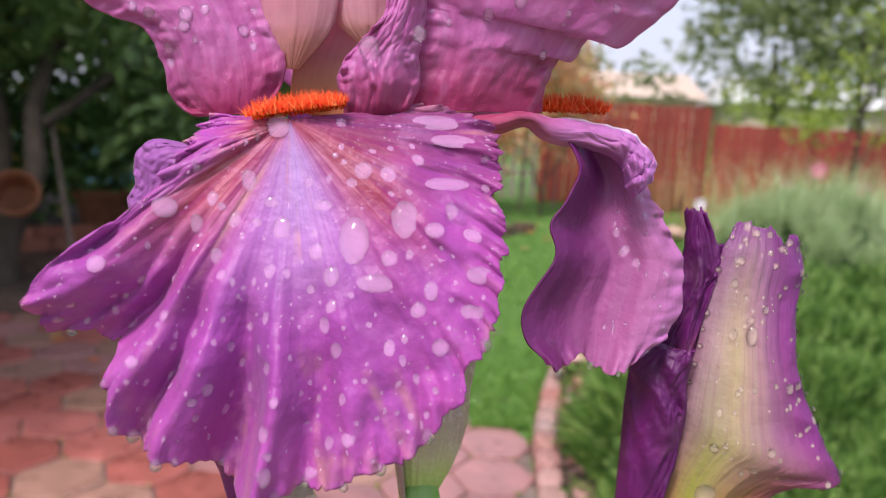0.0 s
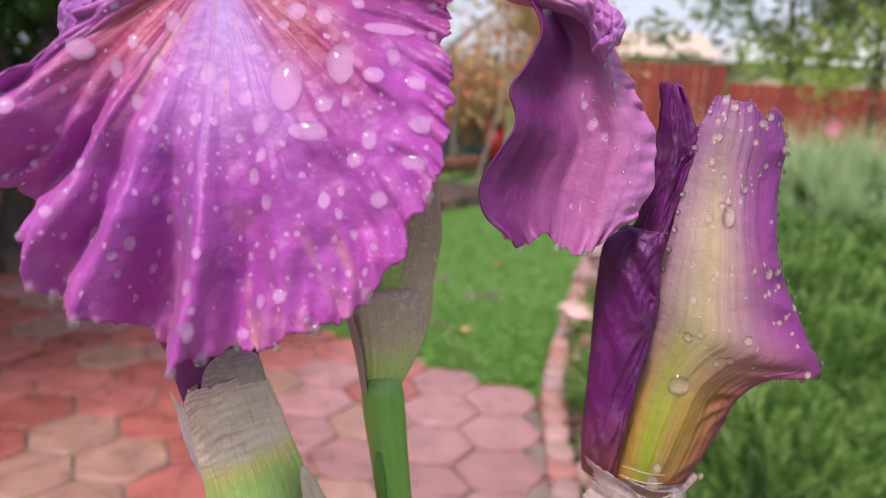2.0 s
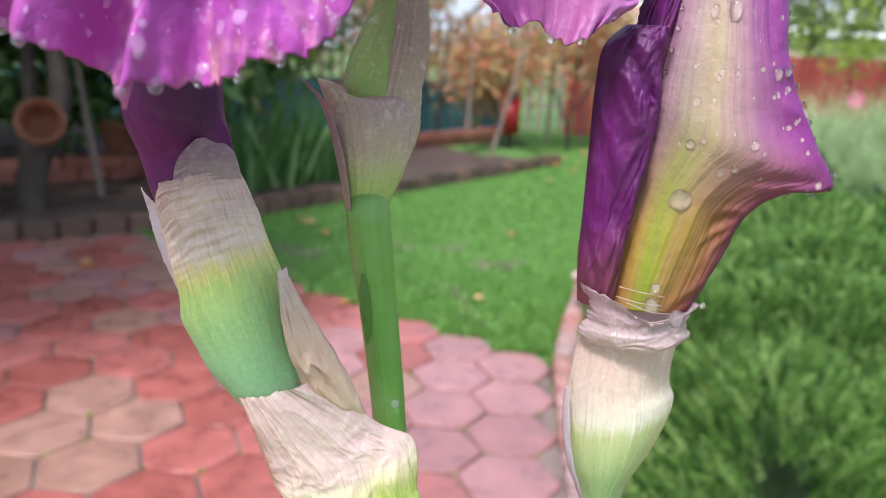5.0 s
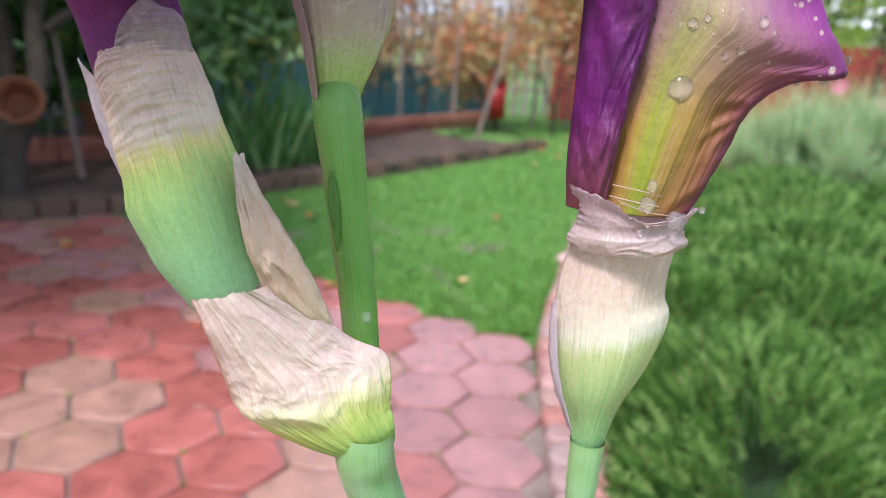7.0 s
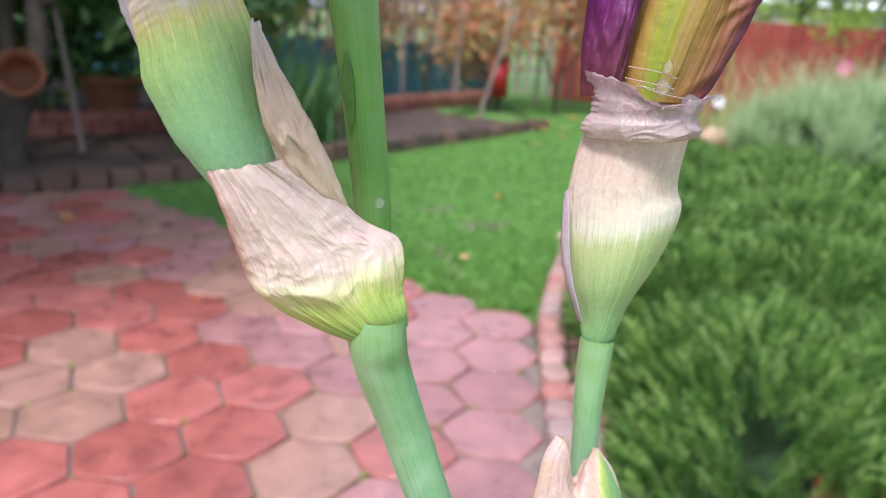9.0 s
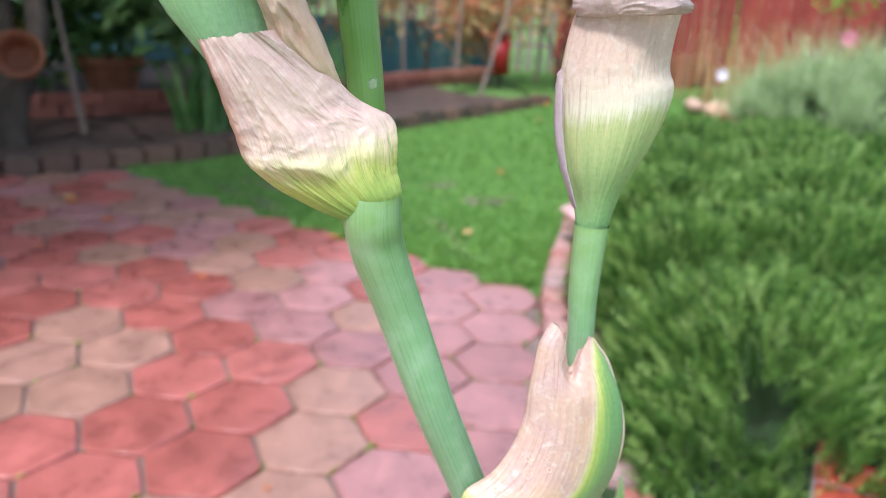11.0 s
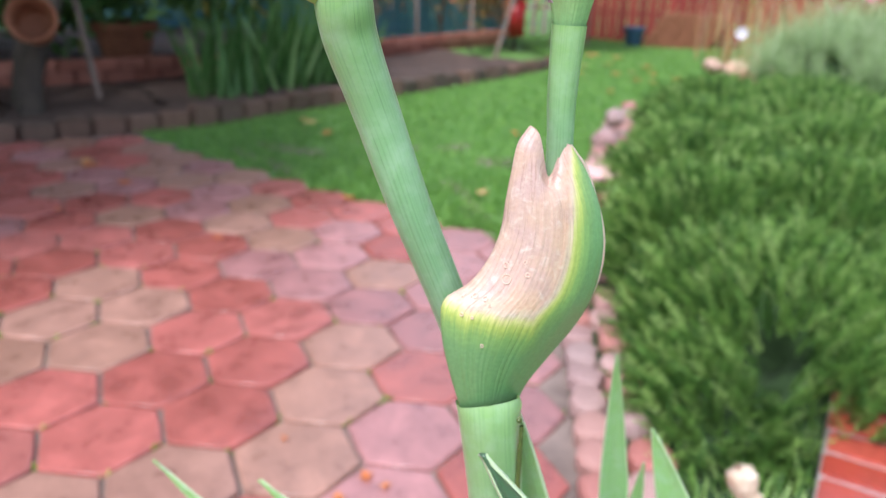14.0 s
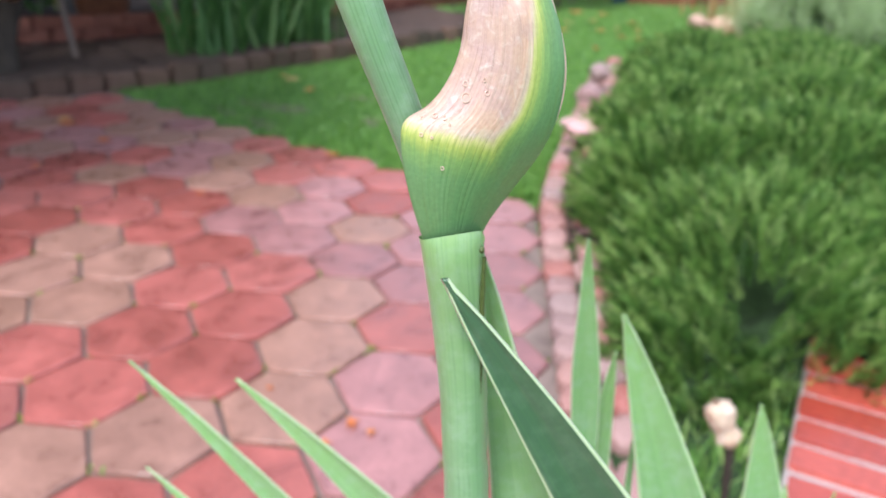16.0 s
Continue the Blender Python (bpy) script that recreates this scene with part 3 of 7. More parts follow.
LILAC = spathe_material("lilac_edge", [(0.0, (0.62, 0.50, 0.58)), (1.0, (0.76, 0.66, 0.72))], rising(0.0, 1.0), 0.3, 0.4)
MEMBRANE = papery_material("mauve_membrane", [(0.0, (0.50, 0.36, 0.34)), (0.5, (0.46, 0.30, 0.33)), (1.0, (0.33, 0.16, 0.28))], cross=True, thin=0.35)
PAPER = papery_material("papery_tip", [(0.0, (0.72, 0.52, 0.37)), (0.25, (0.68, 0.46, 0.35)), (0.7, (0.66, 0.45, 0.36)), (1.0, (0.76, 0.60, 0.55))], thin=0.06, relief=0.5)
MEMBRANE = papery_material("dry_membrane", [(0.0, (0.86, 0.66, 0.55)), (1.0, (0.88, 0.72, 0.65))], thin=0.3)
# darker copy of the leaf green: shade on the front leaf put into colour
SHADE_TONED_BLADE = stalk_material("shade_toned_blade", [(0.0, (0.035, 0.085, 0.045)), (1.0, (0.05, 0.115, 0.06))], 0.08, True)
BLADE = stalk_material("iris_blade", [(0.0, (0.15, 0.31, 0.14)), (0.6, (0.20, 0.40, 0.19)), (1.0, (0.27, 0.46, 0.16))], 0.35, True)

# ---- the iris in front ----
iris = new("iris_plant")
tagged(iris, "tall bearded iris with wet purple bloom, buds and leaves", "flower")

# local frame of the bloom: right, away, up; lengths in millimetres
bloom_frame = Matrix(((0.9978, -0.0358, -0.0566, 0.0213), (0.0450, 0.9843, 0.1705, 0.1975), (0.0496, -0.1727, 0.9837, 1.3049), (0, 0, 0, 1)))


def bloom(a, b, c):
    return bloom_frame @ Vector((a / 1000, b / 1000, c / 1000))


def fan_fn(origin, angles, radii, depth, up=1, ruffle=1.0, seed=0.0, fringe=0.8):
    """A petal as a fan of rays round its origin. angles: first and last, degrees from straight down (up=-1: from straight up);
    radii: keys of (angle, mm); depth(angle, share, mm) gives how far it lies behind its origin."""
    def fn(u, v):
        ang = lerp(angles[0], angles[1], u)
        big = curve_at(radii, ang)
        big += fringe * (nz(ang * 0.33 + seed, seed) + 0.6 * nz(ang * 0.9, seed + 3) + 0.45 * nz(ang * 2.1, seed + 5))
        r = big * v
        th = radians(ang)
        a, c = r * math.sin(th), -up * r * math.cos(th)
        b = depth(ang, v, r)
        wave = v * v * ruffle
        if up < 0:
            fold = smooth(0.15, 0.6, v)
            a, c = a + 1.8 * fold * nz(a * 0.11 + seed, c * 0.11, 3.0), c + 1.8 * fold * nz(a * 0.11, c * 0.11 + seed, 7.0)
            b += 1.5 * fold * nz(a * 0.17 + 4.0, c * 0.17 + seed, 1.0)
            b += 1.4 * v * nz(r * 0.10 * math.sin(th) + seed, r * 0.10 * math.cos(th), seed) + 1.0 * smooth(0.2, 0.6, v) * nz(r * 0.28 * math.sin(th), r * 0.28 * math.cos(th), seed + 4) + 0.6 * smooth(0.3, 0.7, v) * nz(r * 0.6 * math.sin(th), r * 0.6 * math.cos(th), seed + 6)
        b += wave * (1.6 * nz(ang * 0.12 + seed, v * 1.2) + 0.8 * v * nz(ang * 0.42, v * 2, seed)) + 0.9 * smooth(0.15, 0.6, v) * nz(a * 0.13 + seed, c * 0.13) + 0.35 * smooth(0.3, 0.7, v) * nz(a * 0.4, c * 0.4, seed)
        a += wave * 0.5 * v * nz(ang * 0.3, v * 3, seed + 7)
        c += wave * 0.5 * v * nz(ang * 0.3, v * 3, seed + 17)
        return bloom(origin[0] + a, origin[1] + b, origin[2] + c)
    return fn


def front_depth(ang, v, r):
    # drapes forwards and down, deeply pleated towards its lower left, rolled back at both sides
    b = -7.5 * smooth(0.0, 0.75, v) * math.cos(radians(ang + 8) * 0.9) + 1.5 * v
    b += 9.0 * smooth(50, 100, ang) * v + 6.0 * smooth(60, 100, -ang) * v
    b += 3.0 * smooth(0.0, 1.0, v) * smooth(25, 70, ang)
    low = 1.35 * smooth(0.32, 0.95, v)
    ang += 7 * smooth(0.2, 0.9, v) * nz(v * 2.2, ang * 0.04, 6.0)
    for mid, wide, size in ((-3, 3.2, -4.6), (-11, 4.0, 6.2), (-19, 3.2, -3.0), (-25, 2.4, 3.2), (-31, 2.8, -3.0), (-39, 3.2, 5.6), (-45, 2.6, 3.4), (-53, 4.2, -5.0), (6, 4.0, 2.6), (14, 4.0, -1.4), (24, 5.0, 1.0)):
        b += size * low * math.exp(-(((ang - mid) / wide) ** 2))
    ridge = smooth(0.55, 0.85, v) * smooth(46, 64, ang) * (0.55 + 0.8 * nz(ang * 0.07, 4.0))
    b += 1.5 * ridge * math.cos(radians(ang * 36 + 40 + 60 * nz(ang * 0.1, v * 3, 2.0))) + 0.9 * ridge * nz(ang * 0.3, v * 4, 3.3)
    b += 2.8 * smooth(0.55, 1.0, v) * smooth(-34, -42, ang) * nz(ang * 0.36, v * 2.5, 5.5)
    b += 2.2 * smooth(0.78, 1.0, v) * nz(ang * 0.42, 8.8, v) + 1.5 * smooth(0.88, 1.0, v) * nz(ang * 1.1, 2.8, v) + 0.5 * smooth(0.2, 0.6, v) * nz(ang * 0.22, v * 7.0, 4.4)
    return b


FRONT_R = [(-98, 15), (-75, 18), (-61, 24), (-57.5, 34), (-55, 49), (-52, 53), (-47, 54), (-43, 51), (-37, 49), (-32, 54), (-27, 61), (-19, 60), (-13, 62), (-7, 66.5), (-2, 64), (8, 63), (17, 62), (29, 58.5), (38, 52.5), (46, 49), (56, 45), (70, 38.7), (90, 37), (95, 33), (104, 24)]
front_fn = fan_fn((0, 0, 0), (-98, 104), FRONT_R, front_depth, seed=1.7, fringe=1.6)
front_fall = grid("fall_petal", front_fn, 360, 130, FALL, iris, "broad ruffled violet-pink falling petal covered in raindrops", thick=0.0004)


# height, margin on either side, in millimetres of the bloom
SIDE_ROWS = [(1.5, 51.5, 66), (-5.6, 54.9, 70.6), (-12.0, 52.6, 74.0), (-17.8, 49.0, 77), (-25.5, 49.8, 80.4), (-35.0, 43.2, 80), (-42.0, 44.6, 76.6), (-46.5, 48, 72)]


def side_fn(u, v):
    # hangs from the saddle; hollow side turned away from the light and also painted dark, frilled free margins
    c, a0, a1 = spline(SIDE_ROWS, v)
    free, low = smooth(0.72, 1.0, u) * smooth(0.1, 0.35, v), smooth(0.8, 1.0, v)
    a = lerp(a0, a1, u) + 1.1 * free * nz(v * 13, u * 2, 5.0) + 0.8 * smooth(0.25, 0.0, u) * nz(v * 9, 7.1)
    b = 33 - 9 * smooth(0.55, 0.0, u) + 4.5 * math.sin(math.pi * min(1, u * 1.25)) + 3.5 * smooth(0.75, 1, u)
    b += 1.2 * nz(u * 9, v * 1.4, 3.0) * smooth(0.2, 0.7, v) + 2.2 * free * nz(v * 11, u * 4, 6.1) + 1.0 * free * nz(v * 26, u * 8, 1.1)
    b += low * (2.6 * nz(u * 8, 4.1, v) + 1.4 * nz(u * 19, 2.2, v))
    c += low * (2.6 * nz(u * 5.5, 9.4) + 1.2 * nz(u * 17, 3.4)) - 2.5 * smooth(0.5, 1, v) * math.sin(math.pi * u)
    c += 3.0 * low * math.exp(-((u - 0.36) / 0.09) ** 2)
    return bloom(a, b, c)


side_fall = grid("fall_petal", side_fn, 120, 110, SIDE, iris, "hanging pink-purple petal, shade painted on its inner side", thick=0.0004)

# distance out, upper margin, lower margin, depth
ARCH_ROWS = [(30, 30, 5.0, 1.5, 18), (36.4, 37.1, 5.2, 0.6, 18), (43.7, 43.6, 5.5, 2.6, 20), (49.9, 48.6, 5.0, -0.2, 23), (56.1, 57.8, 5.0, -1.2, 26), (63.1, 63.7, 3.9, -3.6, 27), (68.4, 65.5, 1.4, -6.6, 26.5), (71.8, 66.3, -2.5, -10.2, 26), (72.0, 67.2, -6.5, -11.6, 27)]


def arch_fn(u, v):
    # saddle that carries the side petal out from the throat, its margin rolled over and crumpled at the end
    a0, a1, c0, c1, b = spline(ARCH_ROWS, v)
    crush = smooth(0.3, 0.75, v)
    roll = math.sin(math.pi * u)
    a, c = lerp(a0, a1, u), lerp(c0, c1, u)
    b += 3.5 * (1 - u) ** 2 - 2.4 * roll + crush * (1.6 * nz(v * 13, u * 5, 2.2) + 1.0 * nz(v * 30, u * 9, 4.1)) + 3 * smooth(0.9, 1.0, u)
    return bloom(a + crush * 0.9 * nz(v * 16, u * 3, 6.6), b, c + 0.5 * nz(u * 4, v * 12) + crush * 1.0 * nz(v * 18, u * 4, 8.8))


grid("petal_haft", arch_fn, 40, 120, HAFT, iris, "wine-red base of the side petal", thick=0.0004)


def ruffled(u, v, k):
    """Soft swells and tight frills towards the free margins of a petal."""
    rim = max(smooth(0.30, 0.0, u), smooth(0.70, 1.0, u))
    return 0.9 * nz(u * 3 + v, v * 3, k) + 0.25 * ridged(u * 6 + 2 * v, v * 7 - u, k) + 0.3 * nz(u * 16, v * 16, k) + rim * (1.5 * nz(u * 4, v * 13, k + 2) + 0.9 * nz(u * 8, v * 30, k + 5))


left_fn = spread_fn([(0.0020, 0.206, 1.3045), (-0.0012, 0.206, 1.3059), (-0.0035, 0.206, 1.3089), (-0.0043, 0.205, 1.3139), (-0.0059, 0.204, 1.318), (-0.0078, 0.203, 1.3205), (-0.012, 0.202, 1.3216), (-0.0165, 0.201, 1.324), (-0.0208, 0.2, 1.3303), (-0.022, 0.200, 1.342), (-0.012, 0.203, 1.362), (0.0, 0.208, 1.370)],
                    [(0.0140, 0.209, 1.3058), (0.0167, 0.212, 1.314), (0.0147, 0.214, 1.321), (0.0118, 0.216, 1.3274), (0.0076, 0.218, 1.3371), (0.006, 0.219, 1.350), (0.004, 0.217, 1.364), (0.004, 0.213, 1.371)], 0.16, 0.0011, ruffled, 9.3, None, 0.0010)
left_standard = grid("standard_petal", left_fn, 150, 190, STANDARD, iris, "upright ruffled pink-purple petal with raindrops", thick=0.0004)
right_fn = spread_fn([(0.0367, 0.216, 1.3076), (0.0402, 0.216, 1.3159), (0.0409, 0.217, 1.3235), (0.0384, 0.218, 1.3289), (0.0353, 0.218, 1.3382), (0.036, 0.218, 1.352), (0.045, 0.217, 1.368), (0.055, 0.216, 1.374)],
                     [(0.0674, 0.226, 1.3085), (0.068, 0.226, 1.3144), (0.0702, 0.226, 1.3197), (0.0727, 0.225, 1.3194), (0.0766, 0.225, 1.3247), (0.0815, 0.224, 1.3223), (0.0876, 0.224, 1.327), (0.0925, 0.223, 1.332), (0.0989, 0.222, 1.3416), (0.102, 0.222, 1.352), (0.092, 0.220, 1.366), (0.070, 0.217, 1.375)], 0.15, 0.0013, ruffled, 4.4, None, 0.0012)
right_standard = grid("standard_petal", right_fn, 150, 190, STANDARD, iris, "upright ruffled pink-purple petal with raindrops", thick=0.0004)


def back_depth(ang, v, r):
    return 14 * v - 10 * math.sin(math.pi * v)


grid("standard_petal", fan_fn((12, 34, 2), (-60, 60), [(-60, 45), (0, 66), (60, 45)], back_depth, up=-1, ruffle=1.5, seed=7.7), 60, 50, STANDARD, iris, "upright ruffled petal at the back of the bloom", thick=0.0004)


grid("style_arm", spread_fn([(0.0155, 0.220, 1.3055), (0.0165, 0.220, 1.3161), (0.0185, 0.221, 1.3217), (0.0200, 0.222, 1.3300)], [(0.0290, 0.220, 1.3060), (0.0305, 0.220, 1.3167), (0.0320, 0.221, 1.3222), (0.0330, 0.222, 1.3300)], -0.10, 0.0003, fluted, 2.0), 40, 50, STYLE, iris, "apricot style arm in the throat", thick=0.0005)
grid("style_crest", spread_fn([(0.0160, 0.2145, 1.3145), (0.0127, 0.214, 1.3198), (0.0115, 0.214, 1.325), (0.0119, 0.214, 1.3323), (0.0140, 0.215, 1.3420)], [(0.0185, 0.2145, 1.3145), (0.0233, 0.214, 1.3198), (0.0256, 0.214, 1.3241), (0.0263, 0.214, 1.3319), (0.0240, 0.215, 1.3420)], 0.22, 0.0004, fluted, 1.5), 40, 50, CREST, iris, "smooth pale pink crest of the style arm", thick=0.0005)
grid("style_crest", spread_fn([(0.0305, 0.217, 1.3200), (0.0262, 0.217, 1.3234), (0.0247, 0.217, 1.3271), (0.0243, 0.217, 1.3334), (0.0250, 0.218, 1.3420)], [(0.0322, 0.217, 1.3200), (0.0359, 0.217, 1.3233), (0.0369, 0.217, 1.3276), (0.0372, 0.217, 1.3339), (0.0360, 0.218, 1.3420)], 0.22, 0.0004, fluted, 2.5), 40, 50, CREST, iris, "second pale pink crest of the style arm", thick=0.0005)
grid("standard_petal", spread_fn([(0.0293, 0.208, 1.3060), (0.0279, 0.208, 1.3117), (0.0286, 0.208, 1.3159), (0.0319, 0.208, 1.3199), (0.0359, 0.208, 1.3243), (0.0369, 0.209, 1.3313), (0.0375, 0.211, 1.3400)], [(0.0400, 0.211, 1.3062), (0.0427, 0.212, 1.3125), (0.0421, 0.212, 1.3177), (0.0429, 0.212, 1.3223), (0.0431, 0.212, 1.3279), (0.0432, 0.212, 1.3329), (0.0430, 0.213, 1.3400)], 0.30, 0.0016, lambda u, v, k: ruffled(u, v, k) + 0.5 * crumpled(u, v, k), 2.5, None, 0.0006), 80, 100, STANDARD, iris, "curled crumpled lobe of an upright petal", thick=0.0004)


grid("fall_petal", spread_fn([(0.0005, 0.207, 1.2990), (-0.0055, 0.206, 1.2999), (-0.0088, 0.206, 1.2985), (-0.0103, 0.206, 1.2955), (-0.0102, 0.206, 1.2915), (-0.0118, 0.206, 1.2880), (-0.0105, 0.206, 1.2850)], [(0.0040, 0.206, 1.2960), (0.0030, 0.206, 1.2940), (0.0020, 0.206, 1.2920), (0.0010, 0.206, 1.2900), (-0.0005, 0.206, 1.2880), (-0.0025, 0.206, 1.2860), (-0.0050, 0.206, 1.2840)], 0.22, 0.0010, ruffled, 3.1, None, 0.0006), 50, 60, LOBE, iris, "ruffled edge of the rear falling petal", thick=0.0004)


def beard(name, base, tip, height, count, seed):
    """A caterpillar of short orange hairs."""
    rnd = random.Random(seed)
    verts, faces = [], []
    base, tip = Vector(base), Vector(tip)
    for i in range(count):
        t = rnd.random()
        p = base.lerp(tip, t)
        side = rnd.uniform(-1, 1)
        w = 2.6 * (1 - 0.35 * t)
        root = p + Vector((side * w * 0.8 if abs((tip - base).x) < 8 else 0, side * w if abs((tip - base).x) >= 8 else 0, -0.6 * side * side))
        lean = Vector((rnd.gauss(0, 0.5) + side * 0.3, -0.45 + rnd.gauss(0, 0.4), 1.0 + rnd.gauss(0, 0.25))).normalized()
        end = root + lean * height * rnd.uniform(0.6, 1.1) * (1 - 0.4 * abs(2 * t - 1) ** 3)
        q = lean.orthogonal().normalized() * 0.17
        k = len(verts)
        for n in range(3):
            verts.append(bloom(*(root + Matrix.Rotation(n * 2.094, 3, lean) @ q)))
        verts.append(bloom(*end))
        faces += [(k, k + 1, k + 3), (k + 1, k + 2, k + 3), (k + 2, k, k + 3)]
    return mesh_object(name, verts, faces, BEARD, iris, "fuzzy orange beard of short hairs")


beard("beard", (-7, -0.5, 0.5), (9.5, 1.5, 3.2), 3.6, 900, 3)
beard("beard", (46, 29, 7.6), (62, 30, 7.0), 4.2, 700, 4)

# stalks, bracts and buds: centre line, half width, half depth
grid("main_stalk", tube_fn([(0.112, 0.225, 0.0, 0.009, 0.008), (0.108, 0.228, 0.5, 0.0085, 0.008), (0.1015, 0.231, 0.90, 0.0073, 0.007), (0.0985, 0.232, 0.973, 0.007, 0.007), (0.0955, 0.232, 1.0095, 0.0076, 0.007), (0.0925, 0.232, 1.035, 0.0085, 0.008), (0.0915, 0.233, 1.041, 0.0088, 0.008)], 0.02, 1), 40, 120, STALK, iris, "thick waxy blue-green stalk")
grid("left_stalk", tube_fn([(0.0905, 0.238, 1.035, 0.0045, 0.0045), (0.0815, 0.2355, 1.0635, 0.0049, 0.005), (0.070, 0.230, 1.0945, 0.0052, 0.005), (0.0615, 0.229, 1.118, 0.0056, 0.0052), (0.0560, 0.226, 1.135, 0.0062, 0.0058), (0.0550, 0.2235, 1.1425, 0.0064, 0.0056), (0.0550, 0.222, 1.149, 0.0060, 0.0045)], 0.02, 2), 40, 90, STALK, iris, "leaning waxy green stalk")
grid("middle_stalk", tube_fn([(0.0540, 0.233, 1.138, 0.0039, 0.0039), (0.0514, 0.236, 1.1655, 0.0040, 0.0040), (0.0490, 0.237, 1.1845, 0.0043, 0.0042), (0.0473, 0.237, 1.1975, 0.0046, 0.0044), (0.0452, 0.237, 1.2140, 0.0050, 0.0047), (0.0450, 0.2400, 1.2200, 0.0030, 0.0025)], 0.02, 3), 32, 60, STALK_DARK, iris, "slim deep green stalk")
grid("right_stalk", tube_fn([(0.1065, 0.243, 1.060, 0.0032, 0.0032), (0.1055, 0.243, 1.106, 0.0033, 0.0033), (0.1048, 0.243, 1.122, 0.0036, 0.0036), (0.105, 0.243, 1.139, 0.0042, 0.004)], 0.02, 4), 32, 50, STALK, iris, "slim light green stalk")

SCAR = speckled("stalk_scar", [(0.3, (0.05, 0.14, 0.015)), (0.7, (0.10, 0.22, 0.03))], 300, 0.4)
grid("scar", tube_fn([(0.0465, 0.2327, 1.1840, 0.0002, 0.0002), (0.0462, 0.2324, 1.1900, 0.0010, 0.0003), (0.0455, 0.2323, 1.1960, 0.0012, 0.0003), (0.0450, 0.2325, 1.2010, 0.0003, 0.0002)], 0.1, 5), 12, 30, SCAR, iris, "dark green scar on the stalk")
# sheaths between their two edge lines, from the node upwards
shell("bud_bract", [(0.0496, 0.221, 1.1424), (0.0428, 0.219, 1.1456), (0.035, 0.217, 1.1504), (0.0301, 0.216, 1.1552), (0.0286, 0.215, 1.1599), (0.0272, 0.214, 1.1651), (0.0252, 0.213, 1.172), (0.0225, 0.213, 1.1789)],
      [(0.0614, 0.224, 1.1457), (0.0611, 0.224, 1.1493), (0.0599, 0.225, 1.1546), (0.0598, 0.226, 1.1599), (0.058, 0.228, 1.1641), (0.0516, 0.226, 1.1676), (0.0452, 0.222, 1.1737), (0.0365, 0.216, 1.1814)],
      0.20, LOW_BRACT, iris, "crumpled tan and lime bract wrapping the node", 150, 150, relief=0.0010, form=lambda u, v, k: smooth(0.12, 0.4, v) * crumpled(u, v, k) + 0.9 * smooth(0.10, 0.0, abs(v - 0.42 + 0.12 * u)) * smooth(0.75, 0.4, u) + 0.3 * fluted(u, v, k), seed=6.0, ragged=0.0004)
shell("bud_bract", [(0.0245, 0.214, 1.1740), (0.0171, 0.213, 1.1832), (0.014, 0.213, 1.1887), (0.0113, 0.213, 1.1942), (0.0108, 0.213, 1.2), (0.0095, 0.213, 1.2062), (0.008, 0.213, 1.213), (0.007, 0.213, 1.2186), (0.0079, 0.213, 1.2228)],
      [(0.0366, 0.219, 1.171), (0.0345, 0.219, 1.186), (0.0325, 0.219, 1.1976), (0.0306, 0.219, 1.2043), (0.0279, 0.219, 1.2108), (0.0253, 0.219, 1.2182), (0.0227, 0.219, 1.2238), (0.0209, 0.219, 1.2262)],
      0.24, BUD_BRACT, iris, "plump green bract with dry mauve papery top", 130, 170, relief=0.00065, form=lambda u, v, k: fanned(u, v, k) + 0.4 * fluted(u, v, k), seed=8.0, ragged=0.0004)
grid("bract_hood", spread_fn([(0.0095, 0.2155, 1.2170), (0.0104, 0.2145, 1.2245), (0.0124, 0.2135, 1.2285), (0.0160, 0.2125, 1.2318)], [(0.0232, 0.219, 1.2190), (0.0220, 0.218, 1.227), (0.0208, 0.217, 1.2299), (0.0178, 0.2155, 1.2322)], 0.20, 0.0005, lambda u, v, k: fanned(u, 0.5 + 0.5 * v, k), 12.0), 50, 50, HOOD, iris, "thin mauve hood over the flower tube", thick=0.0002)
grid("bract_edge", spread_fn([(0.0108, 0.215, 1.1985), (0.0082, 0.2145, 1.2048), (0.0064, 0.214, 1.2106), (0.0050, 0.214, 1.2169), (0.0038, 0.214, 1.2215)], [(0.0132, 0.213, 1.1985), (0.0118, 0.213, 1.2048), (0.0104, 0.213, 1.2106), (0.0090, 0.213, 1.2160), (0.0066, 0.213, 1.2190)], 0.1, 0.0003, crumpled, 4.0, None, 0.0006), 12, 60, LILAC, iris, "ragged pale lilac edge of the bract", thick=0.0002)
grid("dry_bract", spread_fn([(0.0405, 0.222, 1.1700), (0.0360, 0.2165, 1.1800), (0.0335, 0.2135, 1.1884), (0.0322, 0.213, 1.1973), (0.0314, 0.2135, 1.2062)], [(0.0480, 0.224, 1.1710), (0.0432, 0.221, 1.1837), (0.0394, 0.219, 1.1911), (0.0350, 0.217, 1.1996), (0.0322, 0.216, 1.2062)], 0.22, 0.0012, crumpled, 7.5, None, 0.0007), 40, 90, PAPER, iris, "dry papery flap beside the green bract", thick=0.0002)
grid("flower_tube", tube_fn([(0.0165, 0.2185, 1.205, 0.0060, 0.0030), (0.0138, 0.2185, 1.2180, 0.0088, 0.0035), (0.0112, 0.2185, 1.2290, 0.0097, 0.0050), (0.0100, 0.216, 1.2400, 0.0095, 0.008), (0.0130, 0.216, 1.262, 0.0080, 0.0075), (0.0230, 0.219, 1.292, 0.0085, 0.0085), (0.0260, 0.218, 1.306, 0.010, 0.010)], 0.06, 9, 0.006), 60, 80, DARK_PETAL, iris, "dark purple tube under the bloom")
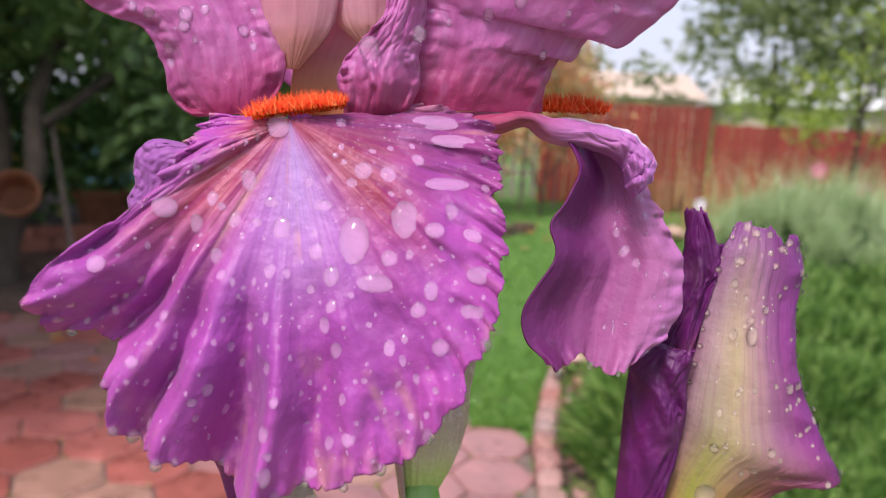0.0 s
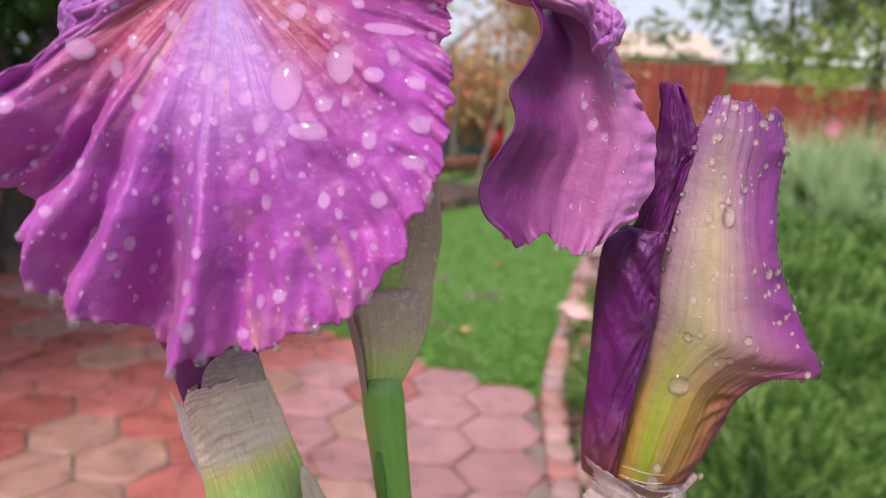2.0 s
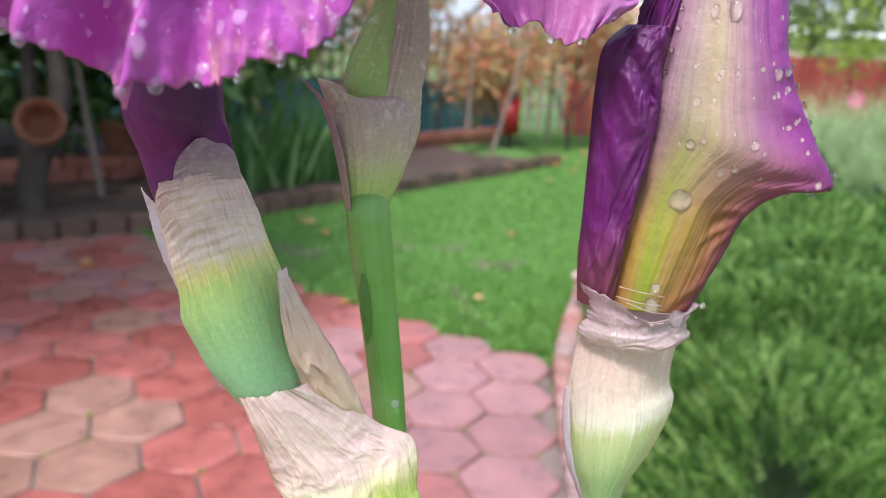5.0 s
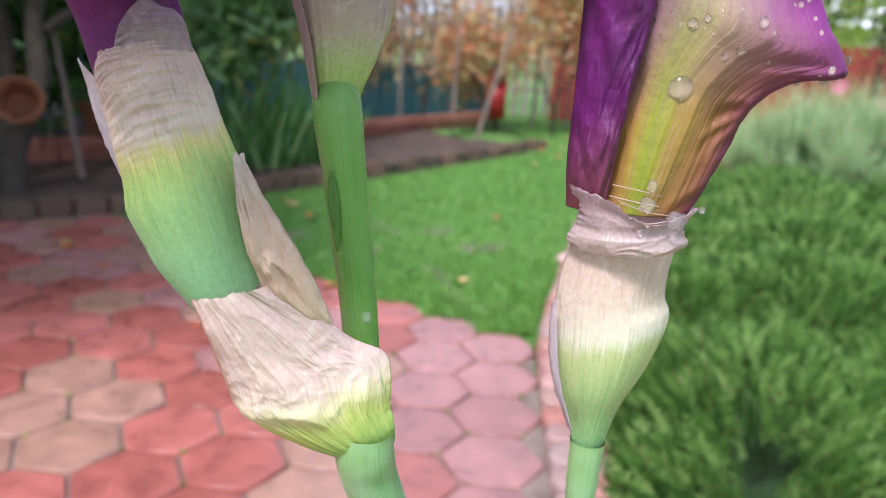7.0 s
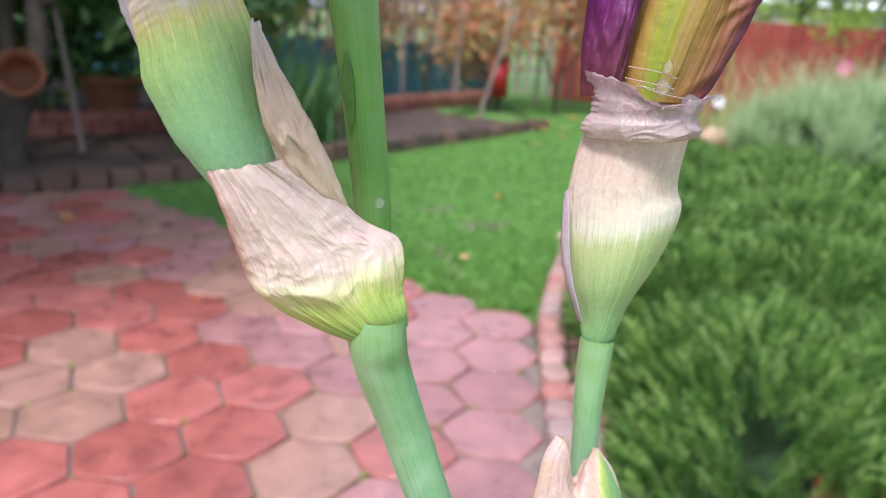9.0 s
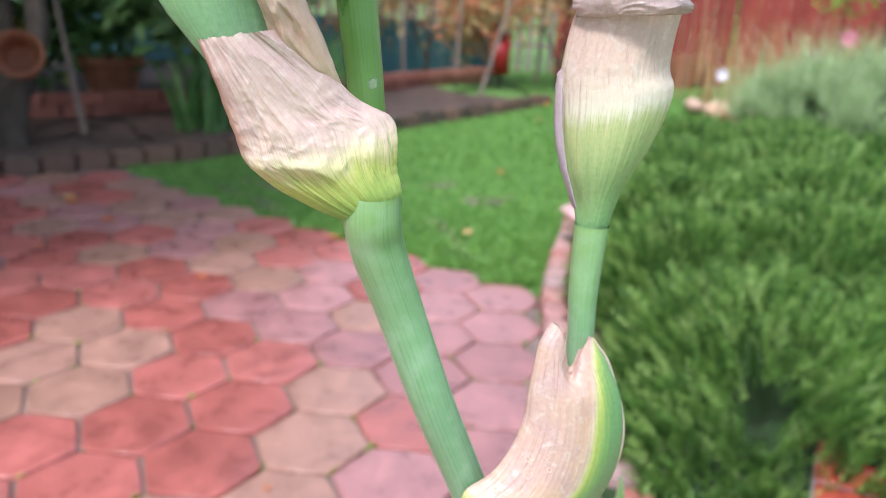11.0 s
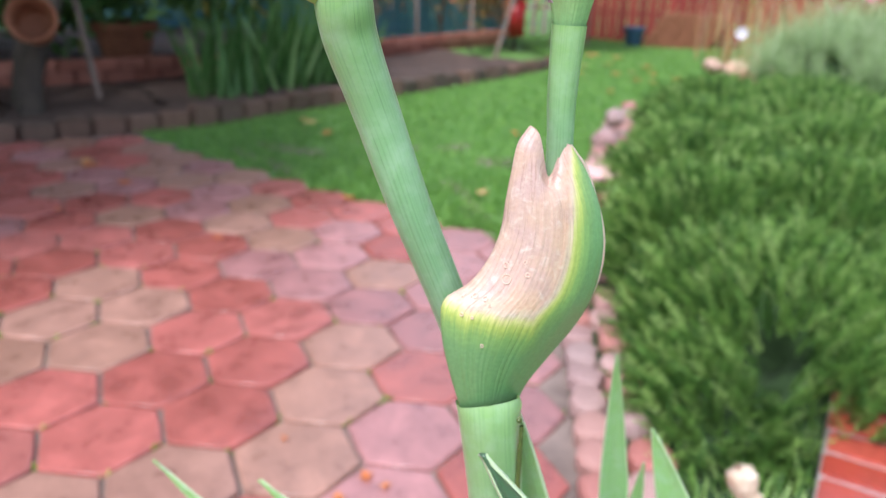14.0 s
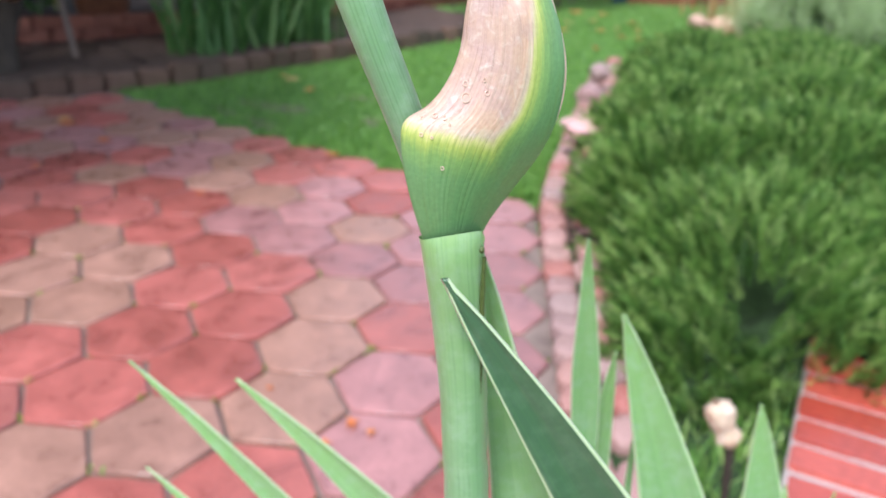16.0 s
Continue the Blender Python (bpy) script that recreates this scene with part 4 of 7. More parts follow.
# closed bud behind
grid("bud", tube_fn([(0.0455, 0.241, 1.216, 0.0040, 0.0035), (0.0448, 0.241, 1.230, 0.0068, 0.005), (0.0450, 0.241, 1.244, 0.0062, 0.005), (0.0475, 0.242, 1.256, 0.0040, 0.0035), (0.0515, 0.243, 1.270, 0.0012, 0.001)], 0.06, 11, 0.012), 40, 60, INNER_BUD, iris, "folded green bud between its bracts")
shell("bud_bract", [(0.0434, 0.239, 1.2124), (0.0436, 0.239, 1.2219), (0.0438, 0.239, 1.2325), (0.0449, 0.239, 1.2415), (0.0478, 0.240, 1.2541), (0.0512, 0.241, 1.2673), (0.0540, 0.242, 1.2790)],
      [(0.049, 0.240, 1.2149), (0.0527, 0.240, 1.2237), (0.0558, 0.240, 1.2324), (0.0561, 0.240, 1.2414), (0.0573, 0.241, 1.252), (0.0560, 0.242, 1.2663), (0.0548, 0.242, 1.2785)], 0.22, BACK_BRACT, iris, "tall tan papery bract of the closed bud", 50, 80, relief=0.0004, form=fluted, seed=11.0, ragged=0.0004)
shell("bud_bract", [(0.0402, 0.237, 1.2133), (0.0388, 0.236, 1.2225), (0.0370, 0.235, 1.2315), (0.0358, 0.235, 1.238), (0.0340, 0.234, 1.2435)], [(0.0490, 0.238, 1.2150), (0.0530, 0.238, 1.2237), (0.0552, 0.238, 1.2324), (0.0530, 0.238, 1.2395), (0.0465, 0.237, 1.2410)], 0.24, BACK_BRACT, iris, "folded tan and green outer bract", 60, 70, relief=0.0004, form=fluted, seed=13.0, dip=(0.7, 0.3, 0.002))
grid("bract_tip", spread_fn([(0.0405, 0.236, 1.2150), (0.0386, 0.2345, 1.2260), (0.0366, 0.2335, 1.2340), (0.0345, 0.2325, 1.2395), (0.0316, 0.231, 1.2430)], [(0.0420, 0.2335, 1.2150), (0.0408, 0.232, 1.2260), (0.0388, 0.231, 1.2340), (0.0360, 0.231, 1.2395), (0.0320, 0.231, 1.2432)], 0.1, 0.0003, fluted, 3.3), 12, 40, HOOD, iris, "curled mauve-edged bract tip", thick=0.0002)
# bract under the wilted bloom
shell("bud_bract", [(0.1014, 0.243, 1.1375), (0.1000, 0.243, 1.1438), (0.0967, 0.243, 1.1513), (0.0946, 0.243, 1.1601), (0.0941, 0.243, 1.1675), (0.0940, 0.243, 1.174), (0.0950, 0.243, 1.1824), (0.0965, 0.243, 1.1885)],
      [(0.1087, 0.243, 1.1380), (0.1111, 0.243, 1.1476), (0.1159, 0.243, 1.1578), (0.1190, 0.243, 1.1668), (0.1196, 0.243, 1.1721), (0.1182, 0.243, 1.1759), (0.1181, 0.243, 1.181), (0.1192, 0.243, 1.1900)],
      0.34, RIGHT_BRACT, iris, "pale green and cream papery bract", 110, 130, relief=0.00035, form=lambda u, v, k: 0.7 * fluted(u, v, k) + 0.9 * smooth(0.62, 0.8, v) * crumpled(u, v * 0.6, k), seed=13.0)
grid("bract_edge", spread_fn([(0.0996, 0.240, 1.1440), (0.0958, 0.239, 1.1530), (0.0935, 0.239, 1.1620), (0.0930, 0.239, 1.1690), (0.0930, 0.239, 1.1745)], [(0.1004, 0.238, 1.1440), (0.0972, 0.237, 1.1530), (0.0952, 0.237, 1.1620), (0.0944, 0.237, 1.1690), (0.0938, 0.238, 1.1750)], 0.1, 0.0003, crumpled, 6.3, None, 0.0004), 8, 40, LILAC, iris, "thin lilac edge of the bract", thick=0.0002)
shell("membrane", [(0.0962, 0.2405, 1.1862), (0.0948, 0.2402, 1.1890), (0.0965, 0.240, 1.1920), (0.0962, 0.240, 1.1955), (0.0942, 0.240, 1.2002)], [(0.1196, 0.2405, 1.1880), (0.1206, 0.2402, 1.1892), (0.1192, 0.240, 1.1920), (0.1200, 0.240, 1.1945), (0.1218, 0.240, 1.1968)],
      0.36, MAUVE_MEMBRANE, iris, "wet crumpled mauve membrane round the wilted bloom", 120, 70, relief=0.0009, form=lambda u, v, k: 0.8 * crumpled(u, v * 0.7, k) + 0.8 * ridged(v * 3.2 - u * 0.7, u * 1.5, k), seed=15.0, dip=(0.56, 0.2, 0.0035), ragged=0.0010)
# the boat-shaped bract
BOAT_LEFT = [(0.0849, 0.231, 1.0375), (0.0828, 0.229, 1.0447), (0.0798, 0.227, 1.0567), (0.0784, 0.226, 1.0661), (0.079, 0.226, 1.0732), (0.0849, 0.228, 1.0774), (0.0891, 0.23, 1.083), (0.0918, 0.231, 1.0903), (0.0927, 0.232, 1.0988), (0.0936, 0.233, 1.1057), (0.0946, 0.234, 1.1118), (0.0973, 0.236, 1.116)]
BOAT_RIGHT = [(0.0998, 0.236, 1.0395), (0.1024, 0.238, 1.0445), (0.1079, 0.239, 1.0529), (0.1139, 0.240, 1.062), (0.1174, 0.240, 1.0705), (0.1188, 0.240, 1.0795), (0.1184, 0.240, 1.088), (0.1164, 0.240, 1.0962), (0.1131, 0.240, 1.1033), (0.11, 0.240, 1.1081), (0.1079, 0.240, 1.1109)]
boat_fn = spread_fn(BOAT_LEFT, BOAT_RIGHT, 0.24)
boat = shell("boat_bract", BOAT_LEFT, BOAT_RIGHT, 0.24, BOAT_BRACT, iris, "boat-shaped green bract with papery tan face", 130, 150, back=0.35, relief=0.00035, form=lambda u, v, k: 0.8 * fluted(u, v, k) + 0.8 * smooth(0.45, 0.6, v) * crumpled(u * 1.3, v * 0.5, k), seed=17.0, dip=(0.54, 0.2, 0.0105))
grid("keel", tube_fn([tuple(spline(BOAT_RIGHT, v)) + (w, w) for v, w in ((0.30, 0.0001), (0.45, 0.00025), (0.6, 0.00035), (0.8, 0.0004), (0.92, 0.0003), (1.0, 0.0002))]), 8, 60, MEMBRANE, iris, "white line along the bract's keel")
for u, v, r in ((0.22, 0.50, 0.00105), (0.16, 0.545, 0.0006), (0.12, 0.42, 0.0006), (0.19, 0.42, 0.0005), (0.07, 0.40, 0.0004), (0.14, 0.345, 0.0004), (0.21, 0.345, 0.0003), (0.32, 0.26, 0.0004), (0.36, 0.52, 0.0005), (0.26, 0.40, 0.0003), (0.3, 0.56, 0.0004)):
    bm = bmesh.new()
    rim = [[bm.verts.new((math.cos(a) * (r + w), math.sin(a) * (r + w) * 1.1, h)) for a in [k * math.pi / 12 for k in range(24)]] for w, h in ((-0.00010, -0.0001), (-0.00006, 0.00010), (0.00006, 0.00010), (0.00010, -0.0001))]
    for lo, hi in zip(rim, rim[1:]):
        for k in range(24):
            bm.faces.new((lo[k], lo[(k + 1) % 24], hi[(k + 1) % 24], hi[k]))
    ring = part("drop_ring", bm, MEMBRANE, boat)
    p, q, n = boat_fn(u, v), boat_fn(u + 0.01, v) - boat_fn(u - 0.01, v), None
    n = q.cross(boat_fn(u, v + 0.01) - boat_fn(u, v - 0.01)).normalized()
    n = n if n.y < 0 else -n
    ring.matrix_basis = Matrix.Translation(p + n * 0.0003) @ n.to_track_quat("Z", "Y").to_matrix().to_4x4()

RING = stalk_material("node_ring", [(0.0, (0.24, 0.40, 0.16)), (1.0, (0.34, 0.46, 0.16))], 0.15)
grid("node_ring", tube_fn([(0.0927, 0.233, 1.0366, 0.0084, 0.0079), (0.0924, 0.233, 1.0376, 0.0088, 0.0083), (0.0921, 0.233, 1.0388, 0.0088, 0.0083), (0.0918, 0.233, 1.0400, 0.0080, 0.0075)], 0.02, 3), 40, 8, RING, iris, "yellow-green ring at the node")

# the wilted bloom
def shrivelled(u, v, k):
    return 0.4 * fluted(u, v, k) + 0.7 * nz(u * 4 + 2 * v, v * 4, k) + 0.8 * smooth(0.6, 0.9, u) * ridged(v * 14 - u * 3, u * 2, k) + 1.6 * smooth(0.5, 1.0, u) * nz(v * 5, 3.3, k) + 0.9 * smooth(0.12, 0.0, u) * nz(v * 9, k)


wilted_fn = spread_fn([(0.1015, 0.240, 1.1950), (0.1018, 0.240, 1.209), (0.1040, 0.240, 1.2213), (0.1060, 0.239, 1.2331), (0.1066, 0.239, 1.2438), (0.1088, 0.239, 1.258), (0.1106, 0.240, 1.2705), (0.1128, 0.240, 1.280), (0.1152, 0.241, 1.2862)],
                      [(0.1192, 0.241, 1.1947), (0.1232, 0.241, 1.2027), (0.1265, 0.240, 1.2118), (0.1290, 0.239, 1.2187), (0.1360, 0.238, 1.2238), (0.1449, 0.237, 1.2259), (0.1411, 0.239, 1.2342), (0.1371, 0.240, 1.2422), (0.1335, 0.241, 1.2517), (0.1318, 0.242, 1.2649), (0.1320, 0.242, 1.2750), (0.1295, 0.242, 1.2838)],
                      0.17, 0.0016, shrivelled, 2.2, (0.72, 0.06, 0.003), 0.0012)
wilted = grid("wilted_petal", wilted_fn, 90, 140, WILTED, iris, "wilted petal, purple edged with yellow-green heart", thick=0.0004)
grid("wilted_petal", spread_fn([(0.0945, 0.243, 1.1950), (0.0937, 0.243, 1.2051), (0.0938, 0.242, 1.2175), (0.0938, 0.242, 1.2334), (0.0940, 0.242, 1.2461), (0.0950, 0.242, 1.2530), (0.0990, 0.241, 1.2572)], [(0.1015, 0.2375, 1.1960), (0.1030, 0.2365, 1.2123), (0.1052, 0.2365, 1.2269), (0.1068, 0.236, 1.2396), (0.1062, 0.2355, 1.2482), (0.1070, 0.236, 1.2570)], 0.34, 0.0020, lambda u, v, k: 0.9 * crumpled(u * 0.8, v * 1.7, k) + 0.35 * ridged(v * 8 + u * 3, u * 2, k), 4.7), 60, 120, DARK_PETAL, iris, "shrivelled dark purple petal", thick=0.0004)
grid("wilted_petal", spread_fn([(0.0960, 0.2425, 1.2475), (0.1000, 0.242, 1.2550), (0.1032, 0.242, 1.2660), (0.1040, 0.242, 1.2760), (0.1038, 0.242, 1.2885)], [(0.1085, 0.242, 1.2475), (0.1098, 0.242, 1.2600), (0.1120, 0.242, 1.2720), (0.1128, 0.242, 1.2765), (0.1082, 0.242, 1.2880)], 0.35, 0.0016, crumpled, 5.9, None, 0.0015), 60, 80, DARK_PETAL, iris, "crumpled wet tip of a purple petal", thick=0.0004)
grid("wilted_petal", sheet_fn([(1.2, 0.100, 0.122, 0.247), (1.23, 0.102, 0.130, 0.250), (1.26, 0.106, 0.130, 0.250), (1.279, 0.108, 0.130, 0.249)], -0.15, 0.002, 6.7), 24, 40, DARK_PETAL, iris, "shrivelled dark purple petal at the back", thick=0.0004)


def blade(tip, mid, base, half, taper, seed, twist=0.0, mat=None):
    """A sword leaf from its base on the ground, through a point below its sharp tip."""
    tip, mid, base = Vector(tip), Vector(mid), Vector(base)
    sm = (tip.z - mid.z) / (tip.z - base.z)
    bend = ((mid - tip) - (base - tip) * sm) / (sm - sm * sm)

    def fn(u, v):
        s = (1 - v) ** 1.6
        p = tip + (base - tip) * s + bend * (s - s * s)
        p.z = lerp(tip.z, base.z, s)
        w = half * max(0.012, min(1.0, s * (tip.z - base.z) / taper)) ** 0.75
        x = (u - 0.5) * 2
        ax = Vector((math.cos(twist), math.sin(twist), 0.0))
        return p + ax * x * w + Vector((-ax.y, ax.x, 0)) * (0.16 * w * (1 - x * x) + 0.0005 * nz(v * 20, u * 4, seed))
    return grid("leaf", fn, 12, 90, mat or BLADE, iris, "", thick=0.0012)


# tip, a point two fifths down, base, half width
blade((0.091, 0.215, 1.036), (0.1165, 0.213, 0.9995), (0.230, 0.22, 0.0), 0.0210, 0.14, 1, 0.0, SHADE_TONED_BLADE)
blade((0.099, 0.250, 1.032), (0.1200, 0.251, 0.9360), (0.150, 0.26, 0.0), 0.0148, 0.14, 2)
blade((0.149, 0.360, 0.989), (0.1585, 0.360, 0.8885), (0.170, 0.36, 0.0), 0.0070, 0.07, 3)
blade((0.170, 0.360, 0.951), (0.1940, 0.360, 0.8875), (0.290, 0.36, 0.0), 0.0215, 0.14, 4)
blade((0.171, 0.370, 0.925), (0.1680, 0.370, 0.8400), (0.190, 0.37, 0.0), 0.0085, 0.08, 5)
blade((-0.084, 0.380, 0.894), (-0.0535, 0.380, 0.8595), (0.110, 0.37, 0.0), 0.0135, 0.14, 6)
blade((-0.026, 0.380, 0.887), (-0.0025, 0.380, 0.8635), (0.130, 0.37, 0.0), 0.0215, 0.14, 7)
blade((-0.084, 0.380, 0.822), (-0.0600, 0.380, 0.7950), (0.080, 0.37, 0.0), 0.0110, 0.12, 8)
blade((0.284, 0.450, 0.845), (0.2920, 0.450, 0.8090), (0.300, 0.44, 0.0), 0.0190, 0.12, 9)
blade((0.312, 0.450, 0.783), (0.3200, 0.450, 0.7200), (0.320, 0.44, 0.0), 0.0130, 0.1, 10)
blade((0.345, 0.450, 0.780), (0.3420, 0.450, 0.7200), (0.330, 0.44, 0.0), 0.0050, 0.1, 11)
blade((0.191, 0.390, 0.900), (0.1930, 0.390, 0.8400), (0.200, 0.38, 0.0), 0.0025, 0.1, 12)

# ---- raindrops ----
def drop_mesh(name, rings, sides, whole):
    """A unit bead of water; resting beads are domes, open where they touch the petal."""
    bm = bmesh.new()
    bmesh.ops.create_uvsphere(bm, u_segments=sides, v_segments=rings, radius=1.0)
    if not whole:
        low = [v for v in bm.verts if v.co.z < 0.4]
        bmesh.ops.delete(bm, geom=low, context="VERTS")
        for v in bm.verts:
            v.co = Vector((v.co.x * 1.09, v.co.y * 1.09, (v.co.z - 0.4) / 0.6))
    for v in bm.verts:
        v.co.y += 0.10 * (1 - v.co.z) * (v.co.y < 0) * v.co.y
    me = bpy.data.meshes.new(name)
    bm.to_mesh(me)
    bm.free()
    me.polygons.foreach_set("use_smooth", np.ones(len(me.polygons), dtype=bool))
    me.materials.append(BEAD_WATER if whole else WATER)
    return me


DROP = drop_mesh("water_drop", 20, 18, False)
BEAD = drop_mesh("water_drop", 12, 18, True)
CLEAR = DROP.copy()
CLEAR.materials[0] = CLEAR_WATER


def surface(fn, u, v):
    """A point of a surface, its outward normal (towards the viewer's side) and its downward direction."""
    u, v = min(max(u, 0.02), 0.98), min(max(v, 0.02), 0.98)
    p = fn(u, v)
    n = (fn(u + 0.01, v) - fn(u - 0.01, v)).cross(fn(u, v + 0.01) - fn(u, v - 0.01)).normalized()
    if n.y > 0:
        n = -n
    down = (Vector((0, 0, -1)) - n * Vector((0, 0, -1)).dot(n)).normalized()
    return p, n, down


def put_drop(fn, u, v, wide, tall, high, owner, lift=0.0):
    p, n, down = surface(fn, u, v)
    x = n.cross(down)
    m = Matrix((x, -down, n)).transposed().to_4x4()
    ob = new("water_drop", CLEAR if owner.name.startswith("wilted") else DROP)
    ob.parent = owner
    ob.matrix_basis = Matrix.Translation(p + n * high * lift) @ m @ Matrix.Diagonal((wide, tall, high, 1))
    return ob


def specks(fn, owner, count, seed, small, large, vmin=0.1, keep=None):
    """Fine spray: many tiny beads in one mesh."""
    rnd = random.Random(seed)
    verts, faces = [], []
    ball = [(math.cos(a) * math.cos(b), math.sin(a) * math.cos(b), math.sin(b)) for b in (-0.2, 0.35, 0.95) for a in [k * math.pi / 3 for k in range(6)]] + [(0, 0, 1)]
    for i in range(count):
        u, v = rnd.uniform(0.02, 0.98), vmin + (0.98 - vmin) * rnd.random() ** 0.7
        if keep and not keep(u, v):
            continue
        p, n, down = surface(fn, u, v)
        x = n.cross(down)
        r = small + (large - small) * rnd.random() ** 3
        k = len(verts)
        for bx, by, bz in ball:
            verts.append(p + x * bx * r - down * by * r + n * bz * r * 0.75)
        for q in range(2):
            for s in range(6):
                a, b = k + q * 6 + s, k + q * 6 + (s + 1) % 6
                faces.append((a, b, b + 6, a + 6))
        faces += [(k + 12 + s, k + 12 + (s + 1) % 6, k + 18) for s in range(6)]
    ob = mesh_object("fine_spray", verts, faces, SPRAY, owner, "fine spray of tiny water beads")
    ob["kind"] = "stuff"
    return ob


def on_front(a, c):
    ang = math.degrees(math.atan2(a, -c))
    return (ang + 98) / 202, math.hypot(a, c) / curve_at(FRONT_R, ang)


BIG_DROPS = [(11.8, -21.4, 2.8, 4.1), (20.3, -17.4, 2.6, 3.4), (15.9, -29, 3.5, 1.6), (-1, -18.8, 1.6, 2.2), (-6.8, -10.6, 1.5, 2.1), (13, -8.9, 1.7, 1.7), (17.4, -9.7, 1.7, 1.9), (6, -15, 1.8, 1.2), (-2.9, -14.5, 1.4, 1.2), (-20.3, -15.4, 2.3, 1.9), (-15, -17.6, 1.3, 1.7), (8, -27.5, 1.4, 1.8), (-2.4, -25.8, 1.5, 1.5), (5.3, -23.2, 1.4, 1.6), (18, -24.6, 1.5, 1.5), (25.1, -19, 1.8, 1.5), (28.5, -16.1, 1.4, 1.6), (32.3, -20.7, 3.4, 1.4), (7.2, -36.2, 1.6, 1.7), (-2.7, -33.5, 1.3, 1.4), (26.7, -39.6, 1.5, 1.5), (24.6, -29.6, 1.4, 1.7), (-1.9, -42.5, 1.4, 1.4), (-1.9, -52.8, 1.6, 1.6)]
MORE_DROPS = [(28.5, -2.6, 4.6, 1.7), (27, -10.8, 5.0, 1.7), (-2, -1.0, 2.2, 2.1), (-29, -24.5, 1.6, 1.6), (-12, -24, 1.2, 1.6), (31, -33, 2.6, 1.6), (33, -27, 2.4, 1.6), (23, -33.5, 1.5, 1.5), (3.6, -10.8, 1.0, 1.2), (-22, -52.5, 1.5, 1.6), (22.2, -44.9, 1.1, 1.1)]
MORE_DROPS += [(25.5, 1.0, 5.0, 1.7)]
for a, c, wide, tall in BIG_DROPS + MORE_DROPS:
    u, v = on_front(a, c)
    put_drop(front_fn, u, v, wide / 1000, tall / 1000, 0.34 * min(wide, tall) / 1000 + 0.0001, front_fall)
rnd = random.Random(12)
taken = [(a, c, max(w, t)) for a, c, w, t in BIG_DROPS + MORE_DROPS]
while len(taken) < 760:
    ang, v = rnd.uniform(-62, 92), 0.2 + 0.76 * rnd.random() ** 0.8
    r = curve_at(FRONT_R, ang) * v
    a, c = r * math.sin(radians(ang)), -r * math.cos(radians(ang))
    size = 0.28 + 1.1 * rnd.random() ** 2.4
    if all(math.hypot(a - q[0], c - q[1]) > size + q[2] + 0.2 for q in taken):
        taken.append((a, c, size))
        put_drop(front_fn, (ang + 98) / 202, v, size / 1000, size * rnd.uniform(0.9, 1.35) / 1000, 0.42 * size / 1000, front_fall)
specks(front_fn, front_fall, 5600, 5, 0.00010, 0.00034, 0.15)
for k in range(26):
    put_drop(side_fn, rnd.uniform(0.55, 0.97), rnd.uniform(0.2, 0.95), 0.0004 + 0.0008 * rnd.random() ** 2, 0.0005 + 0.0009 * rnd.random() ** 2, 0.0005, side_fall)
specks(side_fn, side_fall, 160, 6, 0.0001, 0.0003, 0.3)
for k in range(95):
    size = 0.00045 + 0.0008 * rnd.random() ** 2.5
    put_drop(wilted_fn, rnd.uniform(0.12, 0.97), 0.32 + 0.66 * rnd.random() ** 0.7, size, size * rnd.uniform(1, 1.4), size * 0.65, wilted)
for k in range(34):
    size = 0.0004 + 0.0006 * rnd.random()
    put_drop(wilted_fn, 0.98 if k % 2 else 0.02, 0.35 + 0.63 * k / 33, size, size, size, wilted, 0.4)
put_drop(wilted_fn, 0.37, 0.27, 0.0027, 0.0026, 0.0013, wilted)
put_drop(wilted_fn, 0.40, 0.72, 0.0016, 0.0026, 0.0013, wilted)
specks(wilted_fn, wilted, 260, 7, 0.0001, 0.00025, 0.3)
for fn, owner, n in ((left_fn, left_standard, 70), (right_fn, right_standard, 60)):
    for k in range(n):
        size = 0.0003 + 0.0011 * rnd.random() ** 2.5
        put_drop(fn, rnd.uniform(0.05, 0.95), rnd.uniform(0.25, 0.97), size, size * rnd.uniform(1, 1.3), size * 0.65, owner)
    specks(fn, owner, 240, n, 0.0001, 0.0003, 0.2)


def hanging_drop(p, r):
    """A bead that hangs from an edge."""
    ob = new("water_drop", BEAD)
    ob.parent = iris
    ob.matrix_basis = Matrix.Translation(p) @ Matrix.Diagonal((r, r, r * 1.15, 1))


for ang in (-28, -26, -19, -17, -12, -4, -1, 3, 9, 15, 24, 41, -46, -33):
    p = front_fn((ang + 98) / 202, 0.995)
    hanging_drop(p + Vector((0.0003, -0.0003, 0.0)), 0.0007 + 0.0006 * rnd.random())
for u in (0.15, 0.5, 0.72):
    hanging_drop(side_fn(u, 0.995) + Vector((0, 0, -0.0005)), 0.0006 + 0.0003 * rnd.random())
hanging_drop(Vector((0.0340, 0.2035, 1.3182)), 0.0019)
hanging_drop(Vector((0.0425, 0.2075, 1.3215)), 0.0013)
hanging_drop(Vector((0.0535, 0.2308, 1.1705)), 0.0011)
hanging_drop(Vector((0.1095, 0.2310, 1.2025)), 0.0011)
hanging_drop(Vector((0.1090, 0.2312, 1.1985)), 0.0016)
hanging_drop(Vector((0.1082, 0.2310, 1.1930)), 0.0010)
hanging_drop(Vector((0.1150, 0.2320, 1.1955)), 0.0018)
hanging_drop(Vector((0.1225, 0.2400, 1.1965)), 0.0007)

